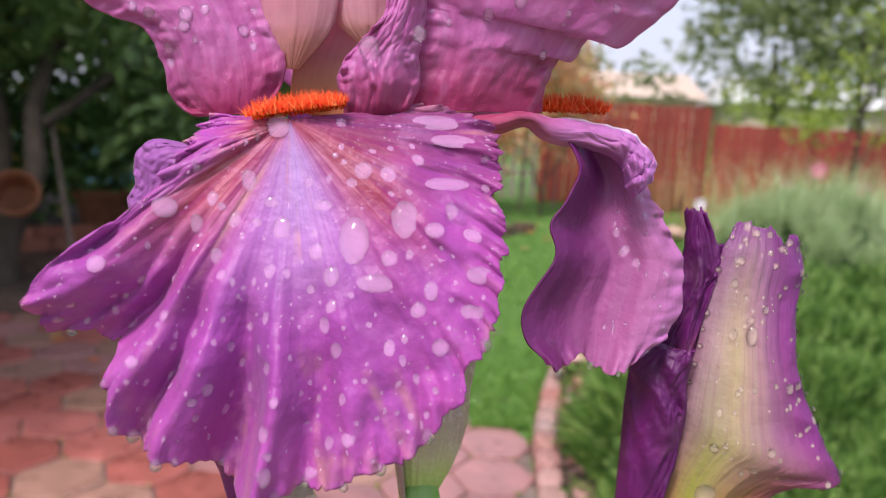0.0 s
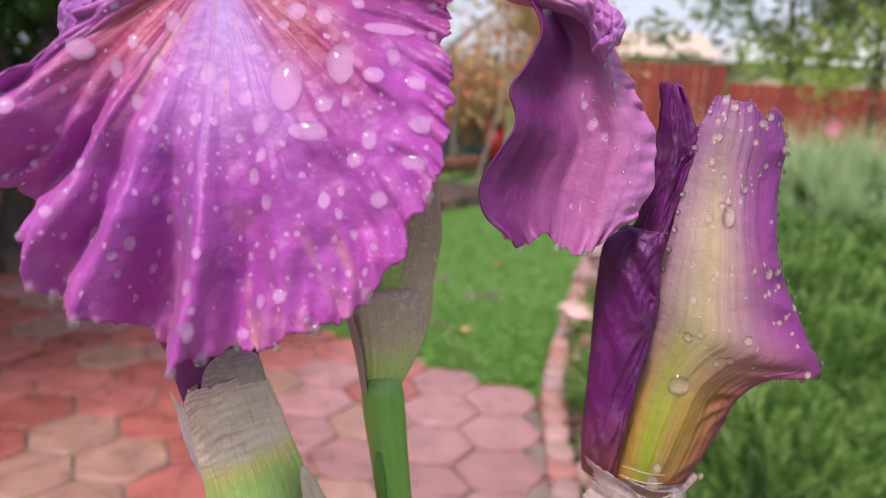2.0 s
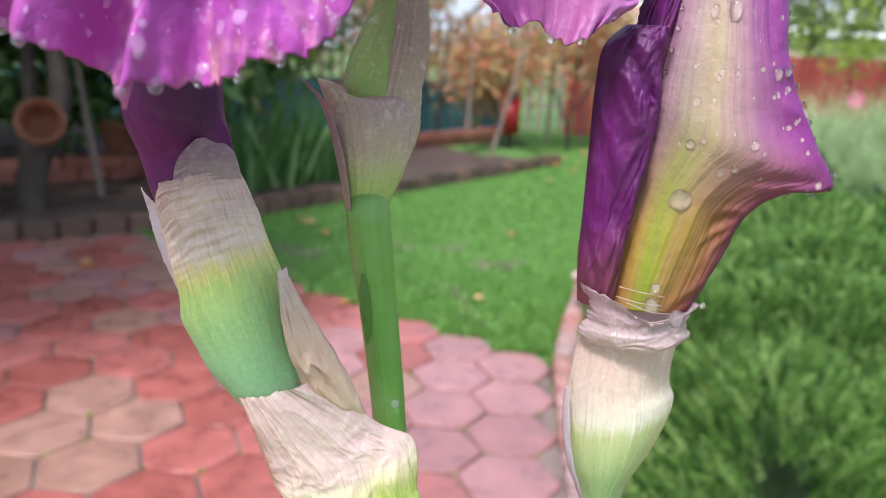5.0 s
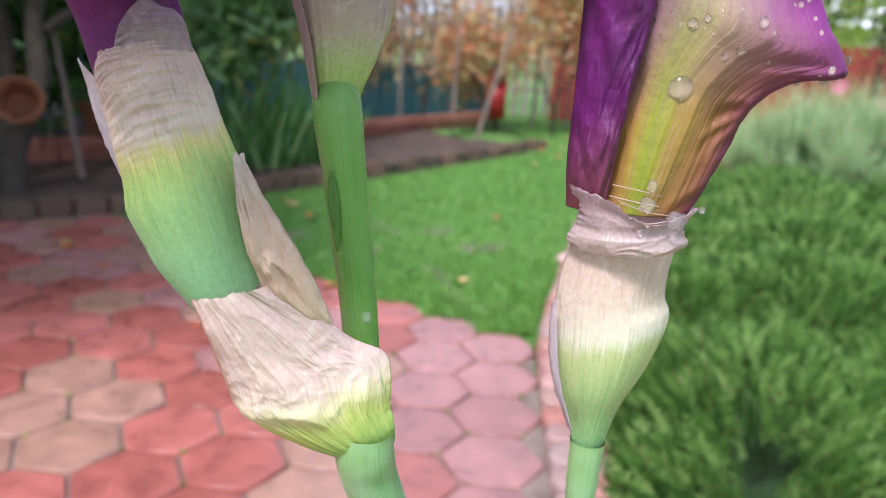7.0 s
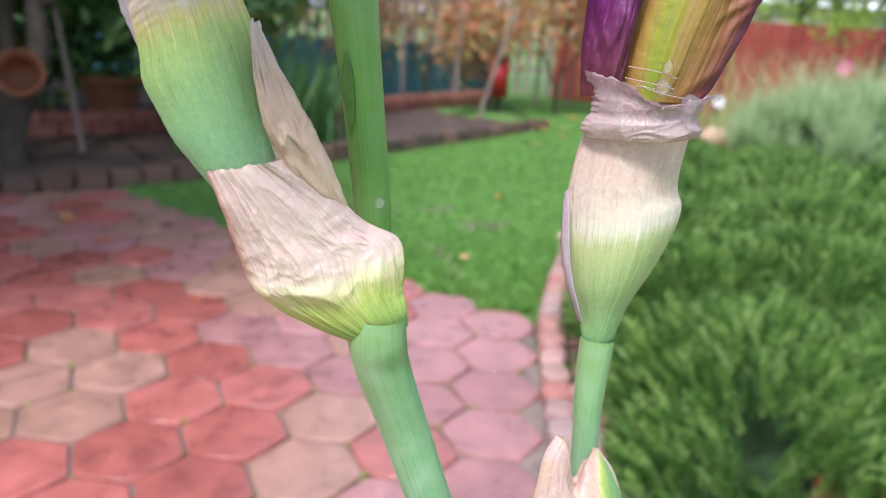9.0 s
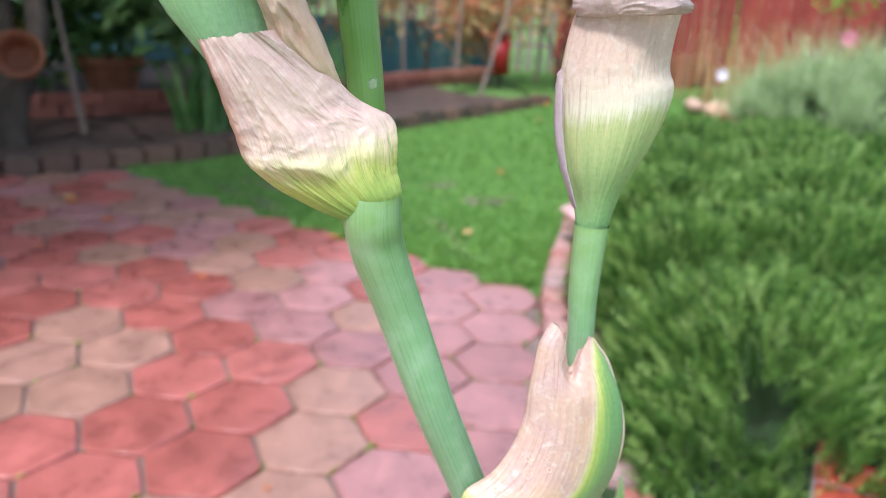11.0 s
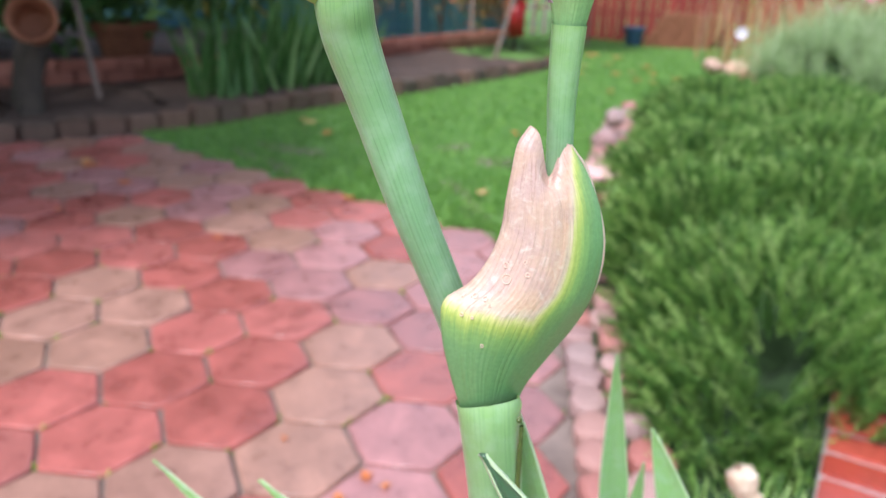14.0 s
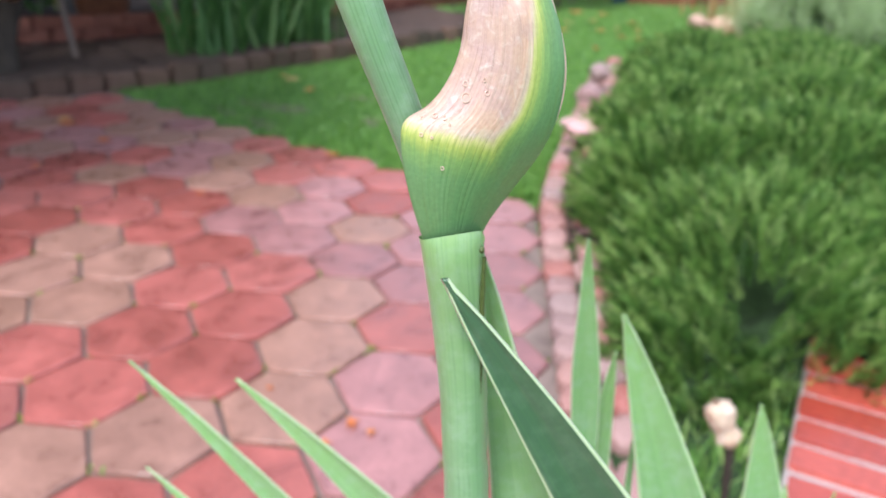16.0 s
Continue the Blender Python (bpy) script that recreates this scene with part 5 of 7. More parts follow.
# veins of dried sap, an ant-sized speck and the torn membrane at the wilted base
SAP = speckled("dark_sap", [(0.3, (0.03, 0.05, 0.01)), (0.7, (0.12, 0.16, 0.04))], 300, 0.3)
grid("sap_streak", tube_fn([(0.1010, 0.2275, 1.037, 0.0006, 0.0005), (0.1012, 0.2272, 1.022, 0.0007, 0.0005), (0.1020, 0.2275, 1.004, 0.0004, 0.0005), (0.1024, 0.2278, 0.992, 0.0002, 0.0005)], 0.5, 3), 8, 60, SAP, iris, "dark streak of sap")
grid("sap_speck", tube_fn([(0.1000, 0.2265, 1.0385, 0.0002, 0.0002), (0.1002, 0.2262, 1.0395, 0.0008, 0.0007), (0.1004, 0.2265, 1.0406, 0.0002, 0.0002)], 0.1), 10, 10, SAP, iris, "tiny dark bead of sap")
rnd = random.Random(5)
for k in range(6):
    z0 = 1.1950 + 0.0011 * k
    x0 = 0.1015 + 0.0025 * rnd.random()
    grid("membrane_thread", tube_fn([(x0, 0.2320, z0 + 0.002 * rnd.random(), 0.00008, 0.00008), (x0 + 0.005, 0.2302, z0 + 0.0005 * rnd.gauss(0, 1), 0.00012, 0.00012), (x0 + 0.010, 0.2322, z0 - 0.0015 * rnd.random(), 0.0001, 0.0001)], 0.0), 6, 16, BEAD_WATER if k % 3 == 0 else MEMBRANE, iris)


# ---- the garden ----
LAWN_SOIL = speckled("lawn_soil", [(0.3, (0.065, 0.155, 0.03)), (0.7, (0.115, 0.25, 0.05))], 2.0, 0.9)
SOIL = speckled("wet_soil", [(0.3, (0.030, 0.018, 0.013)), (0.7, (0.105, 0.065, 0.050))], 6.0, 0.8, 0.8, 0.03)
JOINT = speckled("joint_sand", [(0.35, (0.12, 0.088, 0.075)), (0.6, (0.25, 0.19, 0.165)), (0.72, (0.13, 0.16, 0.06))], 5.0, 0.9)
GRASS = varied("grass_blade", [(0.0, (0.08, 0.20, 0.035)), (0.6, (0.13, 0.31, 0.05)), (1.0, (0.25, 0.43, 0.09))], 30, 0.5, 0.25)
SPRIG = varied("feathery_sprig", [(0.0, (0.045, 0.12, 0.025)), (0.4, (0.13, 0.29, 0.055)), (0.75, (0.27, 0.46, 0.105)), (1.0, (0.46, 0.66, 0.22))], 30, 0.5, 0.42)
# near-black green painted in for the shade under and between the sprigs
BUSH_SHADE = speckled("bush_shade", [(0.3, (0.012, 0.028, 0.008)), (0.7, (0.030, 0.07, 0.018))], 12, 1.0)
LAVENDER = varied("grey_green_sprig", [(0.0, (0.20, 0.32, 0.12)), (0.6, (0.37, 0.50, 0.24)), (1.0, (0.56, 0.66, 0.42))], 30, 0.6, 0.2)
DEEP_LEAF = varied("broad_leaf", [(0.0, (0.035, 0.08, 0.02)), (0.6, (0.08, 0.17, 0.045)), (0.95, (0.16, 0.28, 0.08)), (1.0, (0.45, 0.34, 0.06))], 20, 0.5, 0.25)
OLIVE_LEAF = varied("olive_leaf", [(0.0, (0.10, 0.14, 0.05)), (1.0, (0.24, 0.29, 0.12))], 20, 0.5, 0.3)
LIME_LEAF = varied("lime_leaf", [(0.0, (0.14, 0.24, 0.03)), (1.0, (0.34, 0.42, 0.06))], 20, 0.5, 0.3)
AUTUMN_LEAF = varied("autumn_leaf", [(0.0, (0.52, 0.13, 0.07)), (0.3, (0.58, 0.27, 0.14)), (0.55, (0.58, 0.42, 0.17)), (0.8, (0.40, 0.38, 0.16)), (1.0, (0.55, 0.35, 0.27))], 20, 0.6, 0.35)
FADED_LEAF = varied("faded_leaf", [(0.0, (0.32, 0.31, 0.15)), (0.5, (0.52, 0.40, 0.24)), (1.0, (0.60, 0.40, 0.28))], 20, 0.6, 0.3)
FALLEN = varied("fallen_leaf", [(0.0, (0.55, 0.16, 0.05)), (0.6, (0.60, 0.25, 0.09)), (1.0, (0.55, 0.36, 0.16))], 60, 0.6, 0.2, island=False)
CLUMP_BLADE = varied("clump_blade", [(0.0, (0.05, 0.14, 0.03)), (0.7, (0.10, 0.24, 0.06)), (1.0, (0.22, 0.36, 0.12))], 30, 0.45, 0.25)
STRAP = varied("strap_leaf", [(0.0, (0.05, 0.14, 0.03)), (0.7, (0.10, 0.24, 0.06)), (1.0, (0.22, 0.36, 0.12))], 30, 0.45, 0.25, island=False)
BARK = speckled("bark", [(0.3, (0.018, 0.014, 0.010)), (0.7, (0.065, 0.05, 0.036))], 14, 0.85, 0.8, 0.02, stretch=(1, 1, 0.3))
PALE_WOOD = speckled("weathered_stake", [(0.3, (0.14, 0.10, 0.08)), (0.7, (0.28, 0.22, 0.18))], 20, 0.8, 0.4, 0.004, stretch=(1, 1, 0.2))
TERRACOTTA = speckled("terracotta", [(0.3, (0.17, 0.06, 0.03)), (0.7, (0.30, 0.12, 0.06))], 9, 0.75)
RED_BOARD = varied("red_board", [(0.0, (0.17, 0.020, 0.014)), (1.0, (0.26, 0.038, 0.026))], 6, 0.7, island=False)
BLUE_BOARD = varied("blue_board", [(0.0, (0.05, 0.17, 0.25)), (1.0, (0.11, 0.29, 0.37))], 8, 0.7, island=False)
GREY_BOARD = varied("grey_picket", [(0.0, (0.16, 0.13, 0.11)), (1.0, (0.27, 0.23, 0.20))], 8, 0.8, island=False)
RED_PAINT = speckled("red_paint", [(0.3, (0.28, 0.010, 0.012)), (0.7, (0.38, 0.018, 0.020))], 12, 0.4)
STONE_PALE = varied("pale_stone", [(0.0, (0.52, 0.27, 0.20)), (0.5, (0.56, 0.39, 0.27)), (1.0, (0.50, 0.32, 0.27))], 14, 0.7, island=False, bump=0.6, dist=0.02)
STONE_EDGE = varied("edging_stone", [(0.0, (0.40, 0.13, 0.11)), (0.35, (0.42, 0.24, 0.21)), (0.6, (0.36, 0.25, 0.24)), (0.8, (0.44, 0.17, 0.15)), (1.0, (0.50, 0.33, 0.31))], 18, 0.3, island=False, bump=0.6, dist=0.01)
EDGE_BRICK = varied("dull_brick", [(0.0, (0.11, 0.07, 0.05)), (0.5, (0.17, 0.10, 0.07)), (1.0, (0.08, 0.06, 0.045))], 18, 0.8, island=False, bump=0.6, dist=0.01)
TERRACE_BRICK = varied("terrace_brick", [(0.0, (0.22, 0.075, 0.05)), (1.0, (0.34, 0.14, 0.10))], 18, 0.8, island=False, bump=0.6, dist=0.01)
MORTAR = speckled("pale_mortar", [(0.3, (0.50, 0.40, 0.38)), (0.7, (0.70, 0.62, 0.60))], 30, 0.4)
WALL_PAINT = speckled("far_wall", [(0.3, (0.46, 0.36, 0.29)), (0.7, (0.56, 0.46, 0.38))], 0.8, 0.8)
WHITE_ROOF = speckled("white_roof", [(0.3, (0.70, 0.71, 0.73)), (0.7, (0.80, 0.81, 0.82))], 1.0, 0.5)
GLASS = Nodes("dark_window", 0.1)
GLASS.color((0.05, 0.06, 0.07))


def glossy_brick():
    m = Nodes("wet_red_brick", 0.28, 0.6)
    r = m.add("ShaderNodeObjectInfo").outputs["Random"]
    col = m.ramp(r, [(0.0, (0.33, 0.045, 0.030)), (1.0, (0.44, 0.080, 0.055))])
    g = m.noise(m.coords("Object"), 45, 5)
    m.color(m.mix(0.4, col, m.ramp(g, [(0.3, (0.3, 0.3, 0.3)), (0.7, (0.8, 0.8, 0.8))]), "OVERLAY"))
    m.bump(g, 0.5, 0.004)
    return m.mat


def paver_material(name, stops):
    """Cast, pigmented concrete, damp: cloudy stains, worn pale specks, patchy wet gloss."""
    m = Nodes(name, 0.36, 0.22)
    info = m.add("ShaderNodeObjectInfo")
    r = info.outputs["Random"]
    col = m.ramp(r, stops)
    shift = m.add("ShaderNodeVectorMath", operation="ADD")
    m.link(m.coords("Object"), shift.inputs[0])
    spread = m.add("ShaderNodeCombineXYZ")
    m.link(m.math("MULTIPLY", r, 37.0), spread.inputs[0])
    m.link(spread.outputs[0], shift.inputs[1])
    vec = shift.outputs[0]
    big, fine, grit = m.noise(vec, 9, 3, 0.6, 0.4), m.noise(vec, 80, 4), m.noise(vec, 420, 2)
    col = m.mix(0.42, col, m.ramp(big, [(0.3, (0.20, 0.20, 0.20)), (0.7, (0.80, 0.80, 0.80))]), "OVERLAY")
    col = m.mix(0.30, col, m.ramp(fine, [(0.3, (0.25, 0.25, 0.25)), (0.7, (0.75, 0.75, 0.75))]), "OVERLAY")
    col = m.mix(m.math("MULTIPLY", m.ramp(grit, [(0.62, (0, 0, 0)), (0.7, (1, 1, 1))]), 0.35), col, (0.42, 0.30, 0.26))
    m.color(col)
    m.link(m.ramp(big, [(0.35, (0.24, 0.24, 0.24)), (0.65, (0.48, 0.48, 0.48))]), m.b.inputs["Roughness"])
    m.bump(m.math("ADD", m.math("MULTIPLY", big, 0.5), m.math("ADD", fine, m.math("MULTIPLY", grit, 0.4))), 0.3, 0.002)
    return m.mat


BRICK = glossy_brick()
RED_PAVER = paver_material("red_paver", [(0.0, (0.27, 0.072, 0.058)), (0.5, (0.385, 0.110, 0.094)), (1.0, (0.33, 0.110, 0.096))])
TAN_PAVER = paver_material("tan_paver", [(0.0, (0.27, 0.142, 0.102)), (0.6, (0.345, 0.185, 0.142)), (1.0, (0.30, 0.16, 0.124))])
MAUVE_PAVER = paver_material("mauve_paver", [(0.0, (0.28, 0.125, 0.122)), (1.0, (0.37, 0.175, 0.172))])


def box(bm, mid, size, turn=None, bevel=0.0):
    made = bmesh.ops.create_cube(bm, size=1.0)
    m = Matrix.Translation(mid) @ (turn or Matrix()) @ Matrix.Diagonal((*size, 1))
    bmesh.ops.transform(bm, matrix=m, verts=made["verts"])
    if bevel:
        edges = list({e for v in made["verts"] for e in v.link_edges})
        bmesh.ops.bevel(bm, geom=edges, offset=bevel, segments=2, affect="EDGES")


def block_mesh(name, size, mat, bevel, rough=0.0, seed=0):
    bm = bmesh.new()
    box(bm, (0, 0, 0), size, None, bevel)
    if rough:
        for v in bm.verts:
            v.co += Vector((nz(v.co.x * 30 + seed, v.co.y * 30, 1), nz(v.co.y * 30, v.co.z * 30 + seed, 2), nz(v.co.z * 30, v.co.x * 30, seed))) * rough
    me = bpy.data.meshes.new(name)
    bm.to_mesh(me)
    bm.free()
    me.materials.append(mat)
    return me


def rock_mesh(name, mat, seed, flat=1.0):
    bm = bmesh.new()
    bmesh.ops.create_icosphere(bm, subdivisions=2, radius=1.0)
    for v in bm.verts:
        v.co *= 1 + 0.35 * noise.noise(v.co * 0.9 + Vector((seed, 0, 0))) + 0.12 * noise.noise(v.co * 2.7 + Vector((0, seed, 0)))
        v.co.z *= flat
    me = bpy.data.meshes.new(name)
    bm.to_mesh(me)
    bm.free()
    me.materials.append(mat)
    return me


def place(name, me, m, parent=None):
    ob = new(name, me)
    ob.parent = parent
    ob.matrix_basis = m
    return ob


def along(points, step):
    """Points every step metres along a line, with the heading in degrees."""
    out, left = [], 0.0
    for (x0, y0), (x1, y1) in zip(points, points[1:]):
        length = math.hypot(x1 - x0, y1 - y0)
        d = left
        while d < length:
            out.append((lerp(x0, x1, d / length), lerp(y0, y1, d / length), math.degrees(math.atan2(y1 - y0, x1 - x0))))
            d += step
        left = d - length
    return out


# lines of the plan
LAWN_EDGE = [(-2.3, 4.90), (-1.79, 4.48), (-1.33, 4.10), (-1.0, 3.82), (-0.70, 3.57), (-0.37, 3.39), (-0.15, 3.28), (0.04, 3.16), (0.225, 3.10), (0.36, 3.0)]
BED_EDGE = [(-4.6, 3.5), (-2.91, 4.33), (-2.01, 5.07), (-1.21, 6.17), (-0.3, 7.45), (0.79, 9.16)]
CURB = [(0.37, -1.2), (0.36, 0.9), (0.35, 1.7), (0.36, 2.4), (0.37, 2.95), (0.44, 3.4), (0.58, 4.2), (0.78, 5.2), (0.92, 5.9)]


def y_on(line, x):
    for (x0, y0), (x1, y1) in zip(line, line[1:]):
        if x0 <= x <= x1:
            return lerp(y0, y1, (x - x0) / (x1 - x0))
    return line[0][1] if x < line[0][0] else line[-1][1]


def x_on(line, y):
    return y_on([(b, a) for a, b in line], y)


ground = grid("ground", lambda u, v: Vector((lerp(-900, 900, u), lerp(-900, 2500, v), -0.04)), 8, 8, LAWN_SOIL)
tagged(ground, "green ground reaching to the horizon", "ground", kind="structure")
patio_bed = grid("patio_bed", lambda u, v: Vector((lerp(-4.6, 0.34, u), lerp(-1.3, 5.0, v), -0.014)), 4, 4, JOINT)
tagged(patio_bed, "sandy mossy joints under the pavers", "ground", kind="structure")


# hexagonal pavers: side, turn and the lattice spots (column, row, x, y) that they fill
S = 0.168
turn = radians(-1.9)


def lattice(i, j):
    x, y = 1.5 * S * i, math.sqrt(3) * S * (j + 0.5 * (i % 2))
    return -0.857 + x * math.cos(turn) - y * math.sin(turn), 1.578 + x * math.sin(turn) + y * math.cos(turn)


PAVED = []
for i in range(-20, 12):
    for j in range(-9, 18):
        X, Y = lattice(i, j)
        if -1.2 < Y < min(y_on(LAWN_EDGE, X) - 0.02, y_on(BED_EDGE, X) - 0.1) and -4.4 < X < 0.26:
            PAVED.append((i, j, X, Y))


def lawn_fn(u, v):
    y = lerp(2.98, 13.5, v)
    xr = x_on(CURB, y) + 0.06 + (0 if y < 5.9 else (y - 5.9) * 0.7)
    if y < 4.88:
        xl = x_on(LAWN_EDGE[::-1], y) - 0.12
    else:
        xl = x_on(BED_EDGE, y) if y < 9.16 else 0.8 - (y - 9.16) * 0.2
    return Vector((lerp(xl, xr, u), y, -0.012 + 0.008 * nz(u * 9, v * 30)))


lawn = grid("lawn", lawn_fn, 30, 80, LAWN_SOIL)
tagged(lawn, "damp green mown lawn with fallen leaves", "lawn", kind="structure")


def strips(count, seed, where, height, width, bend, mat, name, parent=None):
    """Thin upright blades in one mesh; where(rnd) gives the foot or None."""
    rnd = random.Random(seed)
    verts, faces = [], []
    for i in range(count):
        foot = where(rnd)
        if foot is None:
            continue
        a = rnd.uniform(0, 6.283)
        d = Vector((math.cos(a), math.sin(a), 0))
        s = Vector((-d.y, d.x, 0)) * width * rnd.uniform(0.7, 1.3)
        h = height * rnd.uniform(0.5, 1.2)
        b = bend * rnd.random()
        k = len(verts)
        p1, p2 = foot + d * h * b * 0.3 + Vector((0, 0, h * 0.55)), foot + d * h * b + Vector((0, 0, h * (1 - 0.3 * b)))
        verts += [foot - s, foot + s, p1 + s * 0.8, p1 - s * 0.8, p2]
        faces += [(k, k + 1, k + 2, k + 3), (k + 3, k + 2, k + 4)]
    ob = mesh_object(name, verts, faces, mat, parent)
    return ob


FRONT_PAVED = [p for p in PAVED if p[3] > y_on(LAWN_EDGE, p[2]) - 0.35]


def lawn_foot(rnd):
    v = rnd.random() ** 1.7
    p = lawn_fn(rnd.random(), v) + Vector((rnd.gauss(0, 0.02), rnd.gauss(0, 0.02), 0))
    if p.y < 5.0 and any(abs(p.x - X) < 0.15 and abs(p.y - Y) < 0.14 for i, j, X, Y in FRONT_PAVED):
        return None
    return p


grass = strips(64000, 3, lawn_foot, 0.042, 0.0032, 0.9, GRASS, "grass")
tagged(grass, "short damp green grass", "grass", kind="stuff")


# ---- raised bed on the shaded side ----
def bed_fn(u, v):
    x, y, h = along(BED_EDGE, 0.05)[min(int(u * 150), 149)]
    n = Vector((-math.sin(radians(h)), math.cos(radians(h)), 0))
    p = Vector((x, y, 0)) + n * (0.08 + v * 6.0)
    p.z = 0.075 + 0.03 * nz(p.x * 2, p.y * 2) + 0.02 * nz(p.x * 9, p.y * 9)
    return p


bed = grid("planting_bed", bed_fn, 120, 40, SOIL)
tagged(bed, "dark damp soil of the planting bed", "soil", kind="structure")
edging = new("bed_edging")
tagged(edging, "low mossy brick edging along the planting bed", "edging", kind="structure")
bricks = [block_mesh("brick", (0.195, 0.10, 0.15), EDGE_BRICK, 0.014, 0.012, k) for k in range(4)]
for n, (x, y, h) in enumerate(along(BED_EDGE, 0.208)):
    place("brick", bricks[n % 4], pose(x, y, 0.045 + random.uniform(-0.015, 0.012), random.uniform(-5, 5), random.uniform(-4, 4), h + random.uniform(-5, 5)), edging)
terrace = new("brick_terrace")
tagged(terrace, "reddish brick border before the blue fence", "edging", kind="structure")
tbricks = [block_mesh("brick", (0.22, 0.11, 0.10), TERRACE_BRICK, 0.01, 0.008, k) for k in range(3)]
for row in range(2):
    for n, (x, y, h) in enumerate(along([(-4.4, 5.3), (-3.3, 6.1), (-2.25, 7.05), (-1.19, 8.85), (-0.05, 10.5)], 0.228)):
        place("brick", tbricks[(n + row) % 3], pose(x + 0.1 * row, y + 0.05 * row, 0.12 + 0.095 * row, 0, 0, h + random.uniform(-3, 3)), terrace)


# ---- curb of stones along the lawn and the low bush ----
curb = new("stone_curb")
tagged(curb, "winding curb of wet pink and grey stones", "curb", kind="structure")
def flag_mesh(name, mat, seed):
    """A flat fieldstone: an uneven outline, a rounded arris and a nearly level wet top; one unit across."""
    bm = bmesh.new()
    rings = []
    for r, z in ((0.96, -0.5), (1.0, 0.1), (0.97, 0.36), (0.86, 0.5), (0.45, 0.54)):
        ring = []
        for k in range(12):
            a = radians(30 * k)
            square = 1.0 / max(abs(math.cos(a)), abs(math.sin(a))) ** 0.72
            w = r * 0.5 * square * (1 + 0.30 * nz(math.cos(a) * 1.3 + seed, math.sin(a) * 1.3, seed))
            ring.append(bm.verts.new((w * math.cos(a), w * math.sin(a), z + 0.10 * nz(k * 0.7, r * 2, seed))))
        rings.append(ring)
    for lo, hi in zip(rings, rings[1:]):
        for k in range(12):
            bm.faces.new((lo[k], lo[(k + 1) % 12], hi[(k + 1) % 12], hi[k]))
    bm.faces.new(rings[-1])
    me = bpy.data.meshes.new(name)
    bm.to_mesh(me)
    bm.free()
    me.polygons.foreach_set("use_smooth", np.ones(len(me.polygons), dtype=bool))
    me.materials.append(mat)
    return me


slabs = [rock_mesh("stone", STONE_EDGE, 3.0 * k, 0.55) for k in range(5)]
flags = [flag_mesh("stone", STONE_EDGE, 5.3 * k) for k in range(7)]
# one course along the paving, rising to a rounded rim where the lawn begins
for n, (x, y, h) in enumerate(along(CURB, 0.128)):
    tall = 0.05 + 0.05 * smooth(2.5, 3.0, y) * smooth(3.9, 3.4, y)
    place("stone", flags[n % 7], Matrix.Translation((x + 0.028, y, tall * 0.35)) @ pose(0, 0, 0, random.uniform(-4, 4), random.uniform(-5, 5), h + random.uniform(-8, 8)) @ Matrix.Diagonal((0.122 * random.uniform(0.9, 1.1), 0.098, tall, 1)), curb)
# a looser second course towards the bush
for n, (x, y, h) in enumerate(along(CURB, 0.15)):
    if 2.68 < y < 3.25:
        continue
    for level in range(1 if y < 2.6 else 3):
        place("stone", flags[(n * 3 + level) % 7], Matrix.Translation((x + 0.14 + 0.015 * level + random.uniform(-0.02, 0.02), y + random.uniform(-0.03, 0.03), 0.015 + 0.066 * level)) @ pose(0, 0, 0, random.uniform(-7, 7), random.uniform(-7, 7), h + random.uniform(-25, 25)) @ Matrix.Diagonal((0.135 * random.uniform(0.8, 1.2), 0.105, 0.065, 1)), curb)
# bare soil with pebbles behind the rim
hollow = grid("soil_pocket", lambda u, v: Vector((x_on(CURB, lerp(2.62, 3.35, v)) + lerp(0.05, 0.22, u), lerp(2.62, 3.35, v), 0.02 + 0.02 * nz(u * 6, v * 9) + 0.03 * u)), 12, 24, SOIL)
tagged(hollow, "bare brown soil between the curb stones", "soil", kind="structure")
for k in range(26):
    y = random.uniform(2.66, 3.3)
    s0 = random.uniform(0.010, 0.024)
    place("stone", slabs[k % 5], Matrix.Translation((x_on(CURB, y) + random.uniform(0.08, 0.20), y, 0.045)) @ pose(0, 0, 0, 0, 0, 40 * k) @ Matrix.Diagonal((s0, s0 * 0.8, s0 * 0.8, 1)), curb)
PINK_SLAB = speckled("pink_slab", [(0.3, (0.60, 0.34, 0.32)), (0.7, (0.74, 0.48, 0.46))], 12, 0.3, 0.4, 0.01)
place("stone", rock_mesh("stone", PINK_SLAB, 0.0, 0.55), Matrix.Translation((0.575, 3.55, 0.235)) @ Matrix.Diagonal((0.115, 0.13, 0.05, 1)), curb)
place("stone", slabs[3], Matrix.Translation((0.66, 4.15, 0.26)) @ Matrix.Diagonal((0.07, 0.09, 0.08, 1)), curb)
place("stone", slabs[1], Matrix.Translation((0.77, 4.6, 0.29)) @ Matrix.Diagonal((0.055, 0.06, 0.11, 1)), curb)


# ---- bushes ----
# soil takes the bush's painted shade colour instead of its own brown
bush_bed = grid("bush_bed", lambda u, v: Vector((lerp(x_on(CURB, lerp(0.4, 5.9, v)) + 0.06, 3.4, u), lerp(0.4, 5.9, v), 0.004 + 0.02 * nz(u * 20, v * 30))), 30, 40, BUSH_SHADE)
tagged(bush_bed, "soil under the low bush, coloured as its shade", "soil", kind="structure")

def over_step(x, y):
    """Whether a spot lies on the brick step."""
    p = pose(1.145, 1.128, 0.0, 0, 0, -25).inverted() @ Vector((x, y, 0))
    return abs(p.x) < 0.44 and -0.78 < p.y < 0.36


